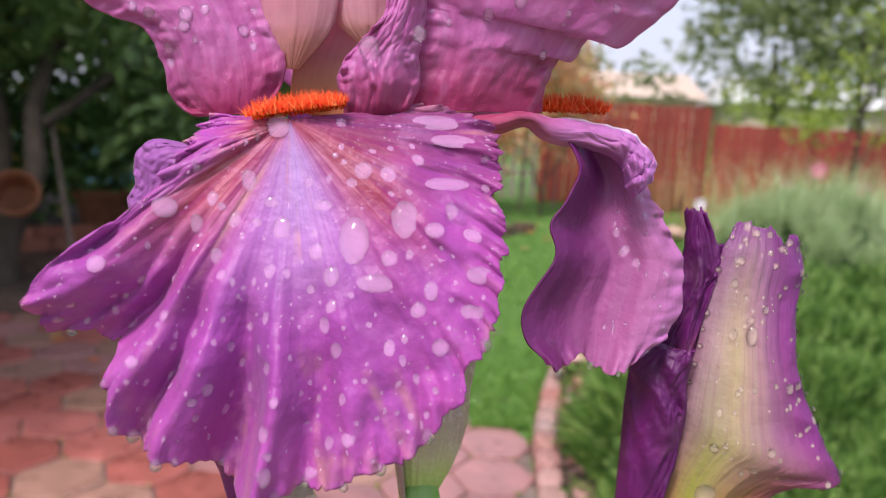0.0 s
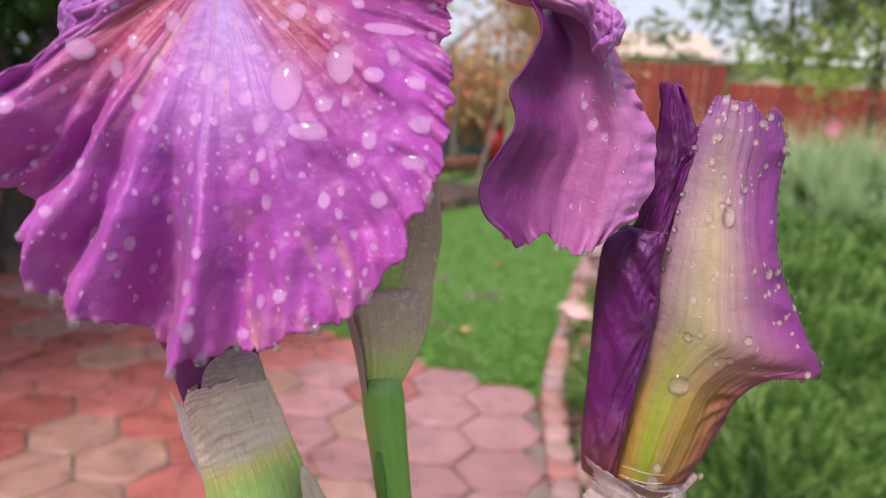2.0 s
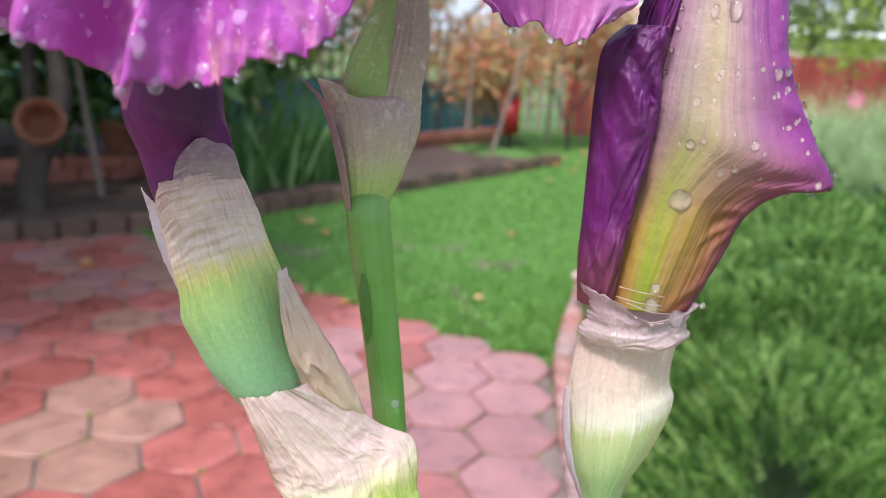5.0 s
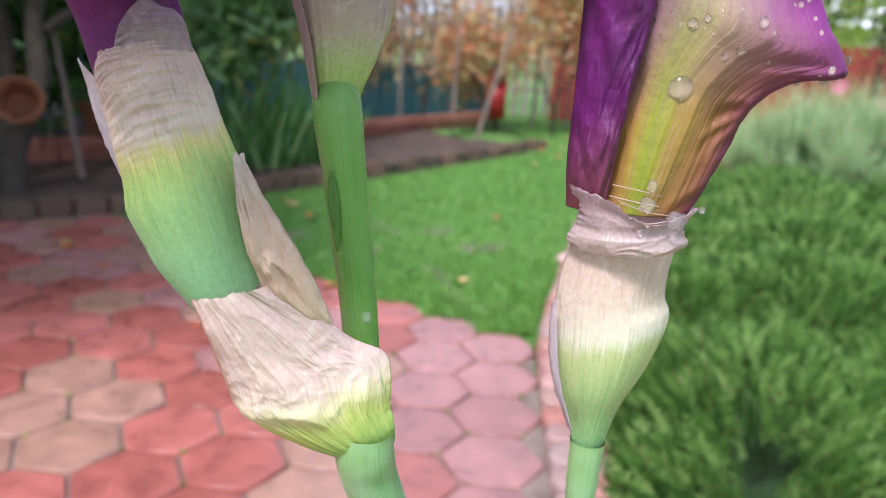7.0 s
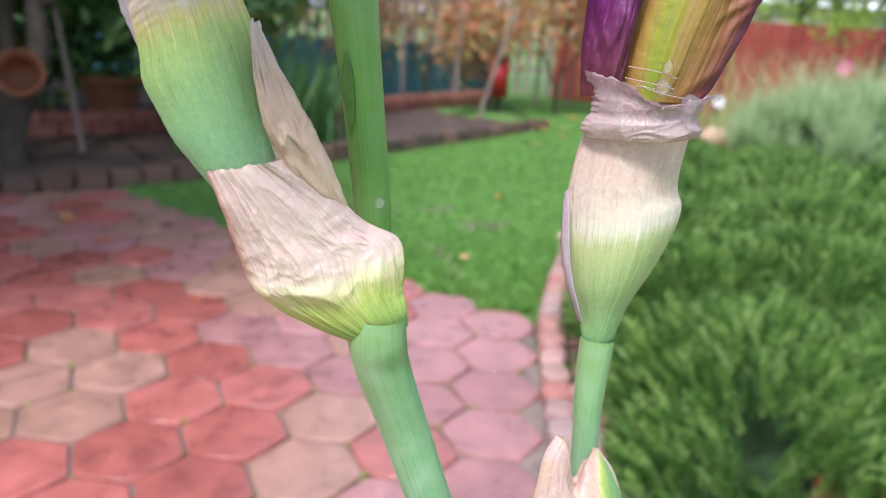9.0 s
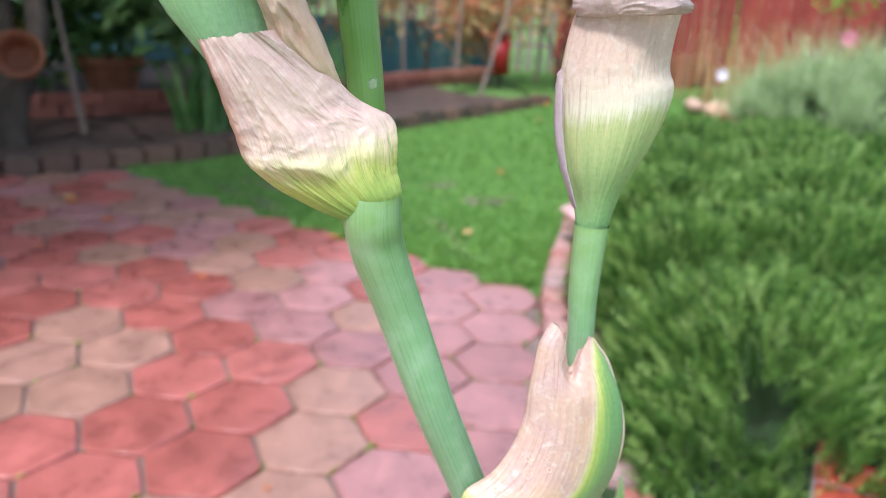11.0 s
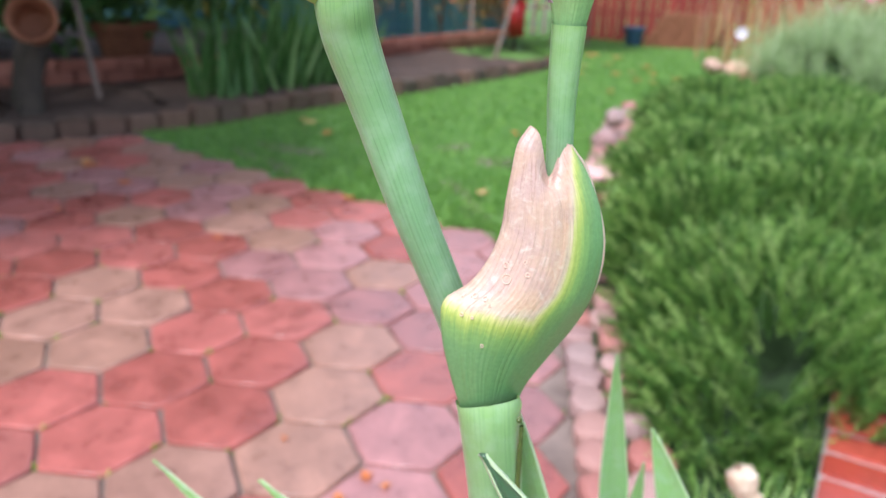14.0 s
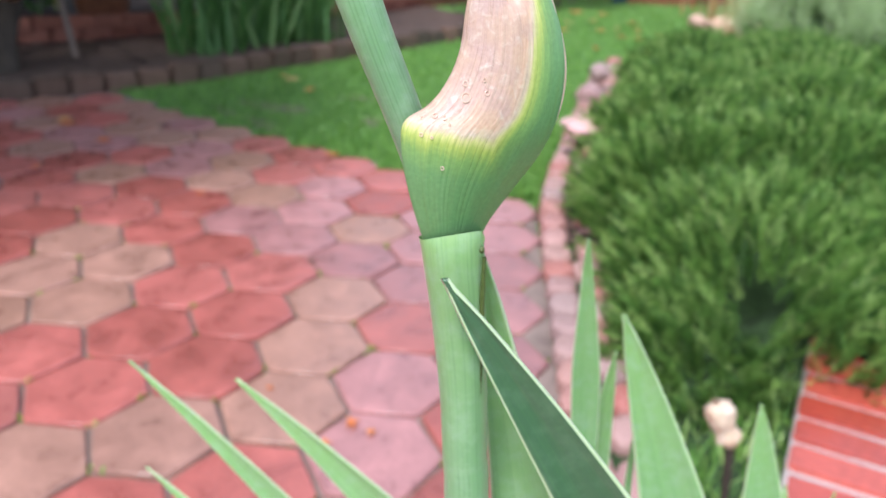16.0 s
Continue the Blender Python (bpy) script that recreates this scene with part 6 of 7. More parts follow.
def sprig_bush(name, label, mid, radii, height, count, length, mat, seed, spread=0.5, inner=None, power=2, shear=0.0):
    """A low mound of feathery sprigs over a shell painted as dark as inner shade."""
    rnd = random.Random(seed)
    root = new(name)
    tagged(root, label, "bush")

    def top(x, y):
        d = ((x - shear * max(0.0, y - 2.5) - mid[0]) / radii[0]) ** power + ((y - mid[1]) / radii[1]) ** power
        if d >= 1 or over_step(x, y):
            return None
        return height * (1 - d) ** 0.45 * max(0.62, 0.82 + 0.40 * nz(x * 1.7 + seed, y * 1.7) + 0.5 * nz(x * 4, y * 4, seed))

    def dome(u, v):
        a, r = 6.2832 * u, 0.97 * (1 - v)
        x, y = mid[0] + radii[0] * r * math.cos(a), mid[1] + radii[1] * r * math.sin(a)
        x += shear * max(0.0, y - 2.5)
        return Vector((x, y, 0.74 * (top(x, y) or 0.0)))

    grid("inside", dome, 60, 30, inner or BUSH_SHADE, root, "near-black shell coloured as inner shade")
    verts, faces = [], []
    tufts = []
    while len(tufts) < count // 20:
        x, y = mid[0] + radii[0] * rnd.uniform(-1, 1), mid[1] + radii[1] * rnd.uniform(-1, 1)
        x += shear * max(0.0, y - 2.5)
        h = top(x, y)
        if h is not None and rnd.random() < 0.35 + 0.65 * (1 - (y - mid[1] + radii[1]) / (2 * radii[1])):
            tufts.append((x, y, h))
    for i in range(count):
        x, y, h = tufts[i % len(tufts)]
        out = Vector(((x - mid[0]) / radii[0], (y - mid[1]) / radii[1], 0))
        foot = Vector((x + rnd.gauss(0, 0.022), y + rnd.gauss(0, 0.022), h * rnd.uniform(0.72, 0.86)))
        go = (out * spread * 0.7 + Vector((rnd.gauss(0, 0.30), rnd.gauss(0, 0.30), rnd.uniform(0.7, 1.2)))).normalized()
        size = length * rnd.uniform(0.55, 1.2)
        sag = Vector((out.x * 0.35 + rnd.gauss(0, 0.15), out.y * 0.35 + rnd.gauss(0, 0.15), -0.14)) * size
        k0 = len(verts)
        side = go.orthogonal().normalized()
        w = 0.0016
        ps = [foot + go * size * t + sag * t * t for t in (0, 0.5, 1.0)]
        verts += [ps[0] - side * w, ps[0] + side * w, ps[1] + side * w, ps[1] - side * w, ps[2]]
        faces += [(k0, k0 + 1, k0 + 2, k0 + 3), (k0 + 3, k0 + 2, k0 + 4)]
        for q in range(15):
            t = 0.12 + 0.88 * q / 14
            p = foot + go * size * t + sag * t * t
            a = q * 2.4 + rnd.random()
            d = (Matrix.Rotation(a, 3, go) @ side * 0.42 + go * 0.9).normalized()
            ln = size * 0.27 * (1.15 - 0.5 * t)
            e = d.cross(go).normalized() * ln * 0.030
            k = len(verts)
            verts += [p, p + d * ln * 0.5 + e, p + d * ln, p + d * ln * 0.5 - e]
            faces.append((k, k + 1, k + 2, k + 3))
    leaves = mesh_object("foliage", verts, faces, mat, root, "feathery sprigs")
    leaves["kind"] = "stuff"
    return root


def plume_bush(name, label, mounds, hollow, mat, seed):
    """Soft mounds of upright plumes, each a tapering tail of fine needles, round an open heart with a shade-dark
    painted shell.
    mounds: (x, y, radius in x, radius in y, height, plumes)."""
    rnd = random.Random(seed)
    root = new(name)
    tagged(root, label, "bush")
    hollow = Vector(hollow)
    verts, faces, dark_v, dark_f = [], [], [], []

    def inside(p, skip):
        return any(n != skip and ((p.x - x) / rx) ** 2 + ((p.y - y) / ry) ** 2 + (p.z / h) ** 2 < 0.72 for n, (x, y, rx, ry, h, c) in enumerate(mounds))

    for n, (x, y, rx, ry, h, count) in enumerate(mounds):
        k0 = len(dark_v)
        for j in range(13):
            for i in range(32):
                a, b = 2 * math.pi * i / 32, 0.5 * math.pi * j / 12
                k = 0.74 * (1 + 0.12 * nz(math.cos(a) * 2 + n, math.sin(a) * 2, b * 3))
                dip = 0.8 * smooth(0.42, 0.05, (Vector((x + rx * k * math.cos(a) * math.cos(b), y + ry * k * math.sin(a) * math.cos(b), h * k * math.sin(b))) - hollow).length)
                k *= 1 - dip
                dark_v.append((x + rx * k * math.cos(a) * math.cos(b), y + ry * k * math.sin(a) * math.cos(b), h * k * math.sin(b)))
        for j in range(12):
            for i in range(32):
                dark_f.append((k0 + j * 32 + i, k0 + j * 32 + (i + 1) % 32, k0 + (j + 1) * 32 + (i + 1) % 32, k0 + (j + 1) * 32 + i))
        made = 0
        while made < count:
            made += 1
            a, b = rnd.uniform(0, 2 * math.pi), math.asin(rnd.random() ** 0.85)
            d = Vector((math.cos(a) * math.cos(b), math.sin(a) * math.cos(b), math.sin(b)))
            lump = 1 + 0.13 * nz(d.x * 2.3 + 3 * n, d.y * 2.3, d.z * 2.3) + 0.07 * nz(d.x * 6, d.y * 6 + n, d.z * 6)
            p = Vector((x + rx * d.x * lump, y + ry * d.y * lump, h * d.z * lump))
            gap = (p - hollow).length
            if p.z < 0.01 or inside(p, n) or (over_step(p.x, p.y) and (p.z < 0.16 or p.y < 1.42)) or p.x < x_on(CURB, p.y) + 0.13 or gap < 0.100 + 0.07 * nz(p.x * 9, p.y * 9, p.z * 9):
                continue
            away = (p - hollow).normalized()
            out = Vector((d.x / rx, d.y / ry, d.z / h)).normalized()
            go = (out * 0.75 + away * 0.35 * smooth(0.7, 0.15, gap) + Vector((0, 0, 0.75)) + Vector((rnd.gauss(0, 0.38), rnd.gauss(0, 0.38), rnd.gauss(0, 0.3)))).normalized()
            close = smooth(3.6, 2.0, p.y)
            size = rnd.uniform(0.10, 0.20) * lerp(1.0, 0.62, close)
            foot = p - go * size * rnd.uniform(lerp(0.35, 0.1, close), lerp(0.7, 1.1, close))
            side = go.orthogonal().normalized()
            sag = (Vector((out.x, out.y, -0.25)) + Vector((rnd.gauss(0, 0.3), rnd.gauss(0, 0.3), 0))) * size * 0.22
            nodes = int(lerp(12, 16, close))
            k = len(verts)
            for q in range(nodes + 1):
                t = q / nodes
                verts.append(foot + go * size * t + sag * t * t)
            for q in range(nodes):
                t = (q + 0.5) / nodes
                for twin in range(2):
                    turned = Matrix.Rotation(q * 2.4 + 3.14 * twin + rnd.random(), 3, go) @ side
                    e = (turned * 0.8 + go * rnd.uniform(0.7, 1.2)).normalized()
                    ln = lerp(0.034, 0.026, close) * (1.1 - 0.75 * t * t) * (0.55 + 0.45 * smooth(0.0, 0.2, t)) * rnd.uniform(0.8, 1.2)
                    verts.append(verts[k + q].lerp(verts[k + q + 1], 0.5) + e * ln)
                    faces.append((k + q, k + q + 1, len(verts) - 1))
    # shell coloured as the shade among the plumes
    heart = mesh_object("inside", dark_v, dark_f, BUSH_SHADE, root, "near-black shell coloured as inner shade")
    leaves = mesh_object("foliage", verts, faces, mat, root, "soft upright green plumes")
    leaves["kind"] = "stuff"
    return root


MOUNDS = [(0.72, 1.86, 0.24, 0.28, 0.2, 800), (1.02, 1.86, 0.32, 0.34, 0.24, 1200), (0.98, 2.18, 0.46, 0.5, 0.4, 3200), (1.55, 2.15, 0.5, 0.5, 0.42, 2200), (0.86, 2.75, 0.38, 0.45, 0.42, 3600), (1.3, 2.85, 0.5, 0.5, 0.47, 3600), (1.95, 2.75, 0.55, 0.55, 0.46, 2880), (1.02, 3.45, 0.42, 0.5, 0.43, 3120), (1.6, 3.55, 0.55, 0.55, 0.48, 2880), (2.25, 3.45, 0.55, 0.55, 0.46, 2160), (1.25, 4.2, 0.46, 0.5, 0.42, 2400), (1.85, 4.3, 0.55, 0.55, 0.46, 2160), (2.55, 4.2, 0.6, 0.55, 0.44, 1680), (1.42, 4.95, 0.44, 0.5, 0.42, 1920), (2.05, 5.05, 0.55, 0.5, 0.44, 1680), (2.75, 5, 0.6, 0.5, 0.44, 1200), (1.55, 5.55, 0.42, 0.4, 0.38, 1200), (2.2, 5.65, 0.5, 0.4, 0.4, 960)]
plume_bush("low_bush", "low soft feathery green bush beside the curb", MOUNDS, (0.82, 1.78, 0.24), SPRIG, 2)
sprig_bush("lavender_bush", "grey-green lavender bush near pale stones", (3.45, 7.5), (0.9, 0.8), 0.74, 3200, 0.32, LAVENDER, 5)
sprig_bush("lavender_bush", "grey-green lavender bush before the red fence", (4.4, 7.6), (0.8, 0.7), 0.55, 1500, 0.28, LAVENDER, 6)

low_weeds = strips(900, 41, lambda r: Vector((r.uniform(0.52, 0.95), r.uniform(0.75, 1.75), 0.0)), 0.09, 0.004, 1.0, SPRIG, "weeds")
tagged(low_weeds, "low green weeds on the soil by the step", "weeds", kind="stuff")

rocks = [rock_mesh("garden_rock", STONE_PALE, 7.0 * k + 1, 0.75) for k in range(4)]
for n, (x, y, s) in enumerate([(2.74, 7.1, 0.16), (2.60, 8.6, 0.15), (2.90, 8.4, 0.19), (2.40, 8.8, 0.12), (2.98, 9.0, 0.18), (3.75, 6.4, 0.13), (3.6, 5.9, 0.12), (4.2, 6.3, 0.16), (2.95, 6.95, 0.11), (2.66, 7.9, 0.11), (3.95, 6.8, 0.14), (4.5, 6.6, 0.12), (3.4, 6.15, 0.10)]):
    ob = place("garden_rock", rocks[n % 4], Matrix.Translation((x, y, 0.12)) @ pose(0, 0, 0, 0, 0, 50 * n) @ Matrix.Diagonal((s, s, s, 1)))
    tagged(ob, "rounded pale pinkish garden rock", "rock", "rocks by the lavender")

# ---- brick step beside the bush ----
step = new("brick_step")
tagged(step, "wet glossy red brick step with pale mortar", "step")
bm = bmesh.new()
box(bm, (1.145, 1.128, 0.0535), (0.86, 1.50, 0.107), pose(0, 0, 0, 0, 0, -25))
part("mortar", bm, MORTAR, step, "pale wet mortar")
step_brick = block_mesh("brick", (0.207, 0.094, 0.06), BRICK, 0.006, 0.003, 5)
for i in range(4):
    for j in range(14):
        p = pose(1.145, 1.128, 0.0, 0, 0, -25) @ Vector((-0.325 + 0.217 * i, -0.69 + 0.106 * j, 0.082 + random.uniform(-0.003, 0.003)))
        place("brick", step_brick, pose(p.x, p.y, p.z, 0, random.uniform(-1, 1), -25 + random.uniform(-1, 1)), step)

# ---- dried cream bloom on a stem ----
CREAM = speckled("cream_petal", [(0.3, (0.62, 0.42, 0.26)), (0.7, (0.82, 0.72, 0.62))], 40, 0.5, thin=0.2)
dry = new("dried_bloom")
tagged(dry, "shrivelled cream bloom on a brown stem", "flower")
grid("bloom", tube_fn([(0.524, 1.047, 0.357, 0.008, 0.008), (0.519, 1.049, 0.372, 0.021, 0.019), (0.509, 1.051, 0.388, 0.015, 0.015), (0.502, 1.052, 0.407, 0.022, 0.020), (0.494, 1.052, 0.425, 0.020, 0.019), (0.489, 1.052, 0.436, 0.006, 0.006)], 0.35, 3), 24, 30, CREAM, dry)
grid("stem", tube_fn([(0.545, 1.065, 0.0, 0.006, 0.006), (0.540, 1.057, 0.2, 0.006, 0.006), (0.523, 1.048, 0.362, 0.008, 0.008)], 0.1, 4), 10, 16, BARK, dry)


# ---- fences ----
def board_fence(name, label, a, b, top, wide, mat, rails=True, gap=0.006, uneven=0.01):
    root = new(name)
    tagged(root, label, "fence")
    length = math.hypot(b[0] - a[0], b[1] - a[1])
    h = math.degrees(math.atan2(b[1] - a[1], b[0] - a[0]))
    board = block_mesh("board", (wide - gap, 0.022, top), mat, 0.003)
    n = int(length / wide)
    for k in range(n):
        t = (k + 0.5) / n
        place("board", board, pose(lerp(a[0], b[0], t), lerp(a[1], b[1], t), top / 2 + random.uniform(-uneven, uneven), 0, random.uniform(-0.5, 0.5), h), root)
    if rails:
        rail = block_mesh("rail", (length, 0.04, 0.07), mat, 0.004)
        for z in (0.25 * top, 0.8 * top):
            nrm = Vector((-math.sin(radians(h)), math.cos(radians(h)), 0)) * 0.034
            place("rail", rail, pose((a[0] + b[0]) / 2 + nrm.x, (a[1] + b[1]) / 2 + nrm.y, z, 0, 0, h), root)
    return root


board_fence("red_fence", "tall red painted board fence behind the lawn", (1.1, 12.7), (3.72, 12.25), 1.66, 0.14, RED_BOARD)
board_fence("red_fence", "lower red painted board fence behind the lavender", (3.75, 12.2), (11.5, 11.2), 1.40, 0.14, RED_BOARD)
board_fence("blue_fence", "low blue painted board fence behind shrubs", (-7.5, 10.2), (0.1, 11.7), 0.78, 0.11, BLUE_BOARD)
board_fence("picket_fence", "weathered grey picket fence", (-5.0, 12.2), (1.3, 12.9), 1.75, 0.17, GREY_BOARD, gap=0.09, uneven=0.05)

# stacked bricks and a birdhouse by the fences
pile = new("brick_pile")
tagged(pile, "stack of terracotta bricks by the red fence", "bricks")
pb = block_mesh("brick", (0.23, 0.11, 0.07), TERRACOTTA, 0.006)
for k in range(56):
    lvl = k // 8
    place("brick", pb, pose(2.22 + 0.12 * (k % 8) + 0.04 * lvl, 12.0 + 0.02 * (k % 2), 0.0 + 0.073 * lvl, 0, 0, 90 + random.uniform(-6, 6)), pile)


def lathe(name, profile, mat, m, parent=None, label="", sides=32):
    """A turned body from (radius, height) pairs."""
    def fn(u, v):
        r, z = spline(profile, v)
        return m @ Vector((r * math.cos(6.28319 * u), r * math.sin(6.28319 * u), z))
    return grid(name, fn, sides, 40, mat, parent, label)


POT = [(0.001, 0.0), (0.155, 0.0), (0.165, 0.02), (0.20, 0.18), (0.215, 0.25), (0.245, 0.252), (0.245, 0.31), (0.225, 0.312), (0.20, 0.27), (0.001, 0.26)]
pot = new("terracotta_pot")
tagged(pot, "weathered terracotta pot with leafy plant", "plant pot")
lathe("pot", [(r * 1.2, z * 1.25) for r, z in POT], TERRACOTTA, pose(-3.38, 6.95, 0.10), pot)
hung = new("hanging_pot")
tagged(hung, "small terracotta pot lying sideways on the tree", "plant pot")
lathe("pot", [(r * 0.62, z * 0.8) for r, z in POT[:8]] + [(0.115, 0.19), (0.10, 0.05), (0.001, 0.04)], TERRACOTTA, pose(-2.98, 4.98, 0.60, 68, 0, 25), hung)
box_house = new("birdhouse")
tagged(box_house, "dark red birdhouse on a post", "birdhouse")
bm = bmesh.new()
box(bm, (0.21, 10.7, 0.42), (0.26, 0.24, 0.50), None, 0.006)
part("body", bm, RED_PAINT, box_house)
bm = bmesh.new()
box(bm, (0.14, 10.7, 0.71), (0.22, 0.30, 0.025), pose(0, 0, 0, 0, -38, 0), 0.004)
box(bm, (0.28, 10.7, 0.71), (0.22, 0.30, 0.025), pose(0, 0, 0, 0, 38, 0), 0.004)
part("roof", bm, RED_PAINT, box_house)
bm = bmesh.new()
box(bm, (0.21, 10.7, 0.09), (0.07, 0.07, 0.20), None, 0.004)
part("post", bm, BARK, box_house)
bluepot = new("blue_pot")
tagged(bluepot, "small dark blue glazed pot", "plant pot")
BLUE_GLAZE = speckled("blue_glaze", [(0.3, (0.02, 0.05, 0.10)), (0.7, (0.04, 0.09, 0.16))], 8, 0.2)
lathe("pot", [(r * 0.7, z * 0.8) for r, z in POT], BLUE_GLAZE, pose(2.02, 12.0, 0.0), bluepot)


def pole(name, label, foot, head, r, mat, category):
    a, b = Vector(foot), Vector(head)
    ob = grid(name, tube_fn([(*a, r, r), (*a.lerp(b, 0.5), r * 0.95, r * 0.95), (*b, r * 0.9, r * 0.9)], 0.15, r * 50), 12, 14, mat)
    return tagged(ob, label, category)


pole("garden_stake", "rough wooden stake leaning by the tree", (-2.87, 5.45, 0.03), (-3.18, 5.75, 1.15), 0.022, PALE_WOOD, "stake")
for x, y, dx, h in ((-0.02, 9.2, 0.35, 1.35), (-1.0, 9.7, -0.05, 1.7), (1.25, 11.3, 0.05, 1.3), (-0.35, 10.0, 0.02, 1.5), (0.75, 11.2, 0.08, 1.6), (-1.5, 9.3, 0.06, 1.2)):
    pole("garden_stake", "pale weathered stake in the shrub bed", (x, y, 0.02), (x + dx, y + 0.2, h), 0.022, PALE_WOOD, "stake")


# ---- trees and shrubs ----
def leaf_cloud(parent, name, spots, count, size, mat, seed, droop=0.3, label=""):
    """Many small folded leaves scattered in clumps round the given spots (x, y, z, spread)."""
    rnd = random.Random(seed)
    verts, faces = [], []
    for i in range(count):
        x, y, z, s = spots[rnd.randrange(len(spots))]
        c = Vector((rnd.gauss(0, 1), rnd.gauss(0, 1), rnd.gauss(0, 0.8)))
        p = Vector((x, y, z)) + c * s * 0.5
        d = Vector((rnd.gauss(0, 1), rnd.gauss(0, 1), rnd.gauss(-droop, 0.6))).normalized()
        n = d.orthogonal().normalized()
        n = Matrix.Rotation(rnd.uniform(0, 6.28), 3, d) @ n
        e = d.cross(n)
        ln = size * rnd.uniform(0.6, 1.3)
        w = ln * 0.2
        k = len(verts)
        verts += [p, p + d * ln * 0.45 + e * w + n * w * 0.4, p + d * ln, p + d * ln * 0.45 - e * w + n * w * 0.4, p + d * ln * 0.5]
        faces += [(k, k + 1, k + 4), (k + 1, k + 2, k + 4), (k + 2, k + 3, k + 4), (k + 3, k, k + 4)]
    ob = mesh_object(name, verts, faces, mat, parent, label, shade=False)
    ob["kind"] = "stuff"
    return ob


def tree(name, label, limbs, spots, count, size, mat, seed, droop=0.3):
    """limbs: rows of (x, y, z, r) for each branch."""
    root = new(name)
    tagged(root, label, "tree")
    for n, rows in enumerate(limbs):
        grid("trunk" if n == 0 else "limb", tube_fn([(x, y, z, r, r) for x, y, z, r in rows], 0.35, seed + n), 14, 26, BARK, root)
    leaf_cloud(root, "crown", spots, count, size, mat, seed, droop)
    return root


rnd = random.Random(21)
# the first two, high groups are out of view, added to shade the patio
crown_shade_spots = [(rnd.uniform(-7.0, -2.3), rnd.uniform(1.4, 8.0), rnd.uniform(2.7, 3.6), 0.6) for k in range(64)] + [(rnd.uniform(-4.6, -1.7), rnd.uniform(0.7, 3.2), rnd.uniform(2.9, 3.8), 0.5) for k in range(30)] + [(rnd.uniform(-5.2, -1.75), rnd.uniform(5.6, 8.4), rnd.uniform(0.95, 2.9), 0.42) for k in range(42)] + [(rnd.uniform(-6.5, -3.6), rnd.uniform(5.5, 8.0), rnd.uniform(0.6, 1.6), 0.4) for k in range(14)]
tree("broadleaf_tree", "dense dark broadleaf tree with twisted trunk and unseen crown added for shade", [
    [(-3.00, 4.80, 0.0, 0.10), (-3.10, 5.0, 0.30, 0.075), (-3.02, 5.25, 0.75, 0.07), (-3.2, 5.6, 1.3, 0.06), (-3.1, 6.2, 2.2, 0.04)],
    [(-3.25, 5.05, 0.02, 0.06), (-3.3, 5.3, 0.5, 0.055), (-3.6, 5.8, 1.2, 0.05), (-4.2, 6.3, 2.0, 0.03)],
    [(-3.1, 5.5, 1.1, 0.04), (-2.6, 6.2, 1.7, 0.03), (-2.0, 6.8, 2.1, 0.02)]], crown_shade_spots, 31000, 0.20, DEEP_LEAF, 31, 0.7)
# the second run, along the left, is unseen and added to block skylight
hedge_spots = [(rnd.uniform(-9.5, -2.2), rnd.uniform(8.8, 10.0), rnd.uniform(0.3, 4.6), 0.6) for k in range(90)] + [(rnd.uniform(-7.0, -5.6), rnd.uniform(1.0, 8.5), rnd.uniform(0.2, 3.2), 0.55) for k in range(50)]
hedge = new("hedge")
tagged(hedge, "dark leafy hedge in the shade behind the tree, with an unseen side run added to block sky", "hedge")
leaf_cloud(hedge, "foliage", hedge_spots, 17000, 0.20, DEEP_LEAF, 44, 0.5)
leaf_cloud(pot, "plant", [(-3.38, 6.95, 0.7, 0.35), (-3.3, 6.95, 0.95, 0.45), (-3.5, 7.0, 1.15, 0.45)], 560, 0.17, CLUMP_BLADE, 9, 0.2)

aut = [(-1.9 + 0.9 * (k // 11) + rnd.uniform(-0.6, 0.9), rnd.uniform(10.0, 11.4), rnd.uniform(0.6, 2.4), 0.42) for k in range(46)]
for n in range(4):
    x = -1.7 + 0.9 * n
    tree("autumn_shrub", "thin shrub with orange and yellow autumn leaves", [[(x, 10.6, 0.0, 0.025), (x + 0.05, 10.6, 0.8, 0.02), (x + 0.1, 10.65, 1.6, 0.012)], [(x, 10.6, 0.3, 0.018), (x - 0.25, 10.7, 0.9, 0.014), (x - 0.35, 10.7, 1.5, 0.01)], [(x + 0.03, 10.6, 0.5, 0.016), (x + 0.3, 10.5, 1.0, 0.012), (x + 0.35, 10.5, 1.7, 0.009)]], aut[n * 11:n * 11 + 12], 2200, 0.12, AUTUMN_LEAF, 60 + n)
young = [(rnd.uniform(4.0, 5.4), rnd.uniform(9.0, 10.2), rnd.uniform(1.05, 2.8), 0.35) for k in range(16)]
tree("young_tree", "slim young tree with lime-yellow leaves", [[(4.75, 9.6, 0.0, 0.03), (4.7, 9.6, 1.0, 0.026), (4.8, 9.6, 2.4, 0.015)], [(4.72, 9.6, 0.9, 0.018), (5.1, 9.7, 1.6, 0.012), (5.3, 9.8, 2.1, 0.008)]], young, 900, 0.10, LIME_LEAF, 71)
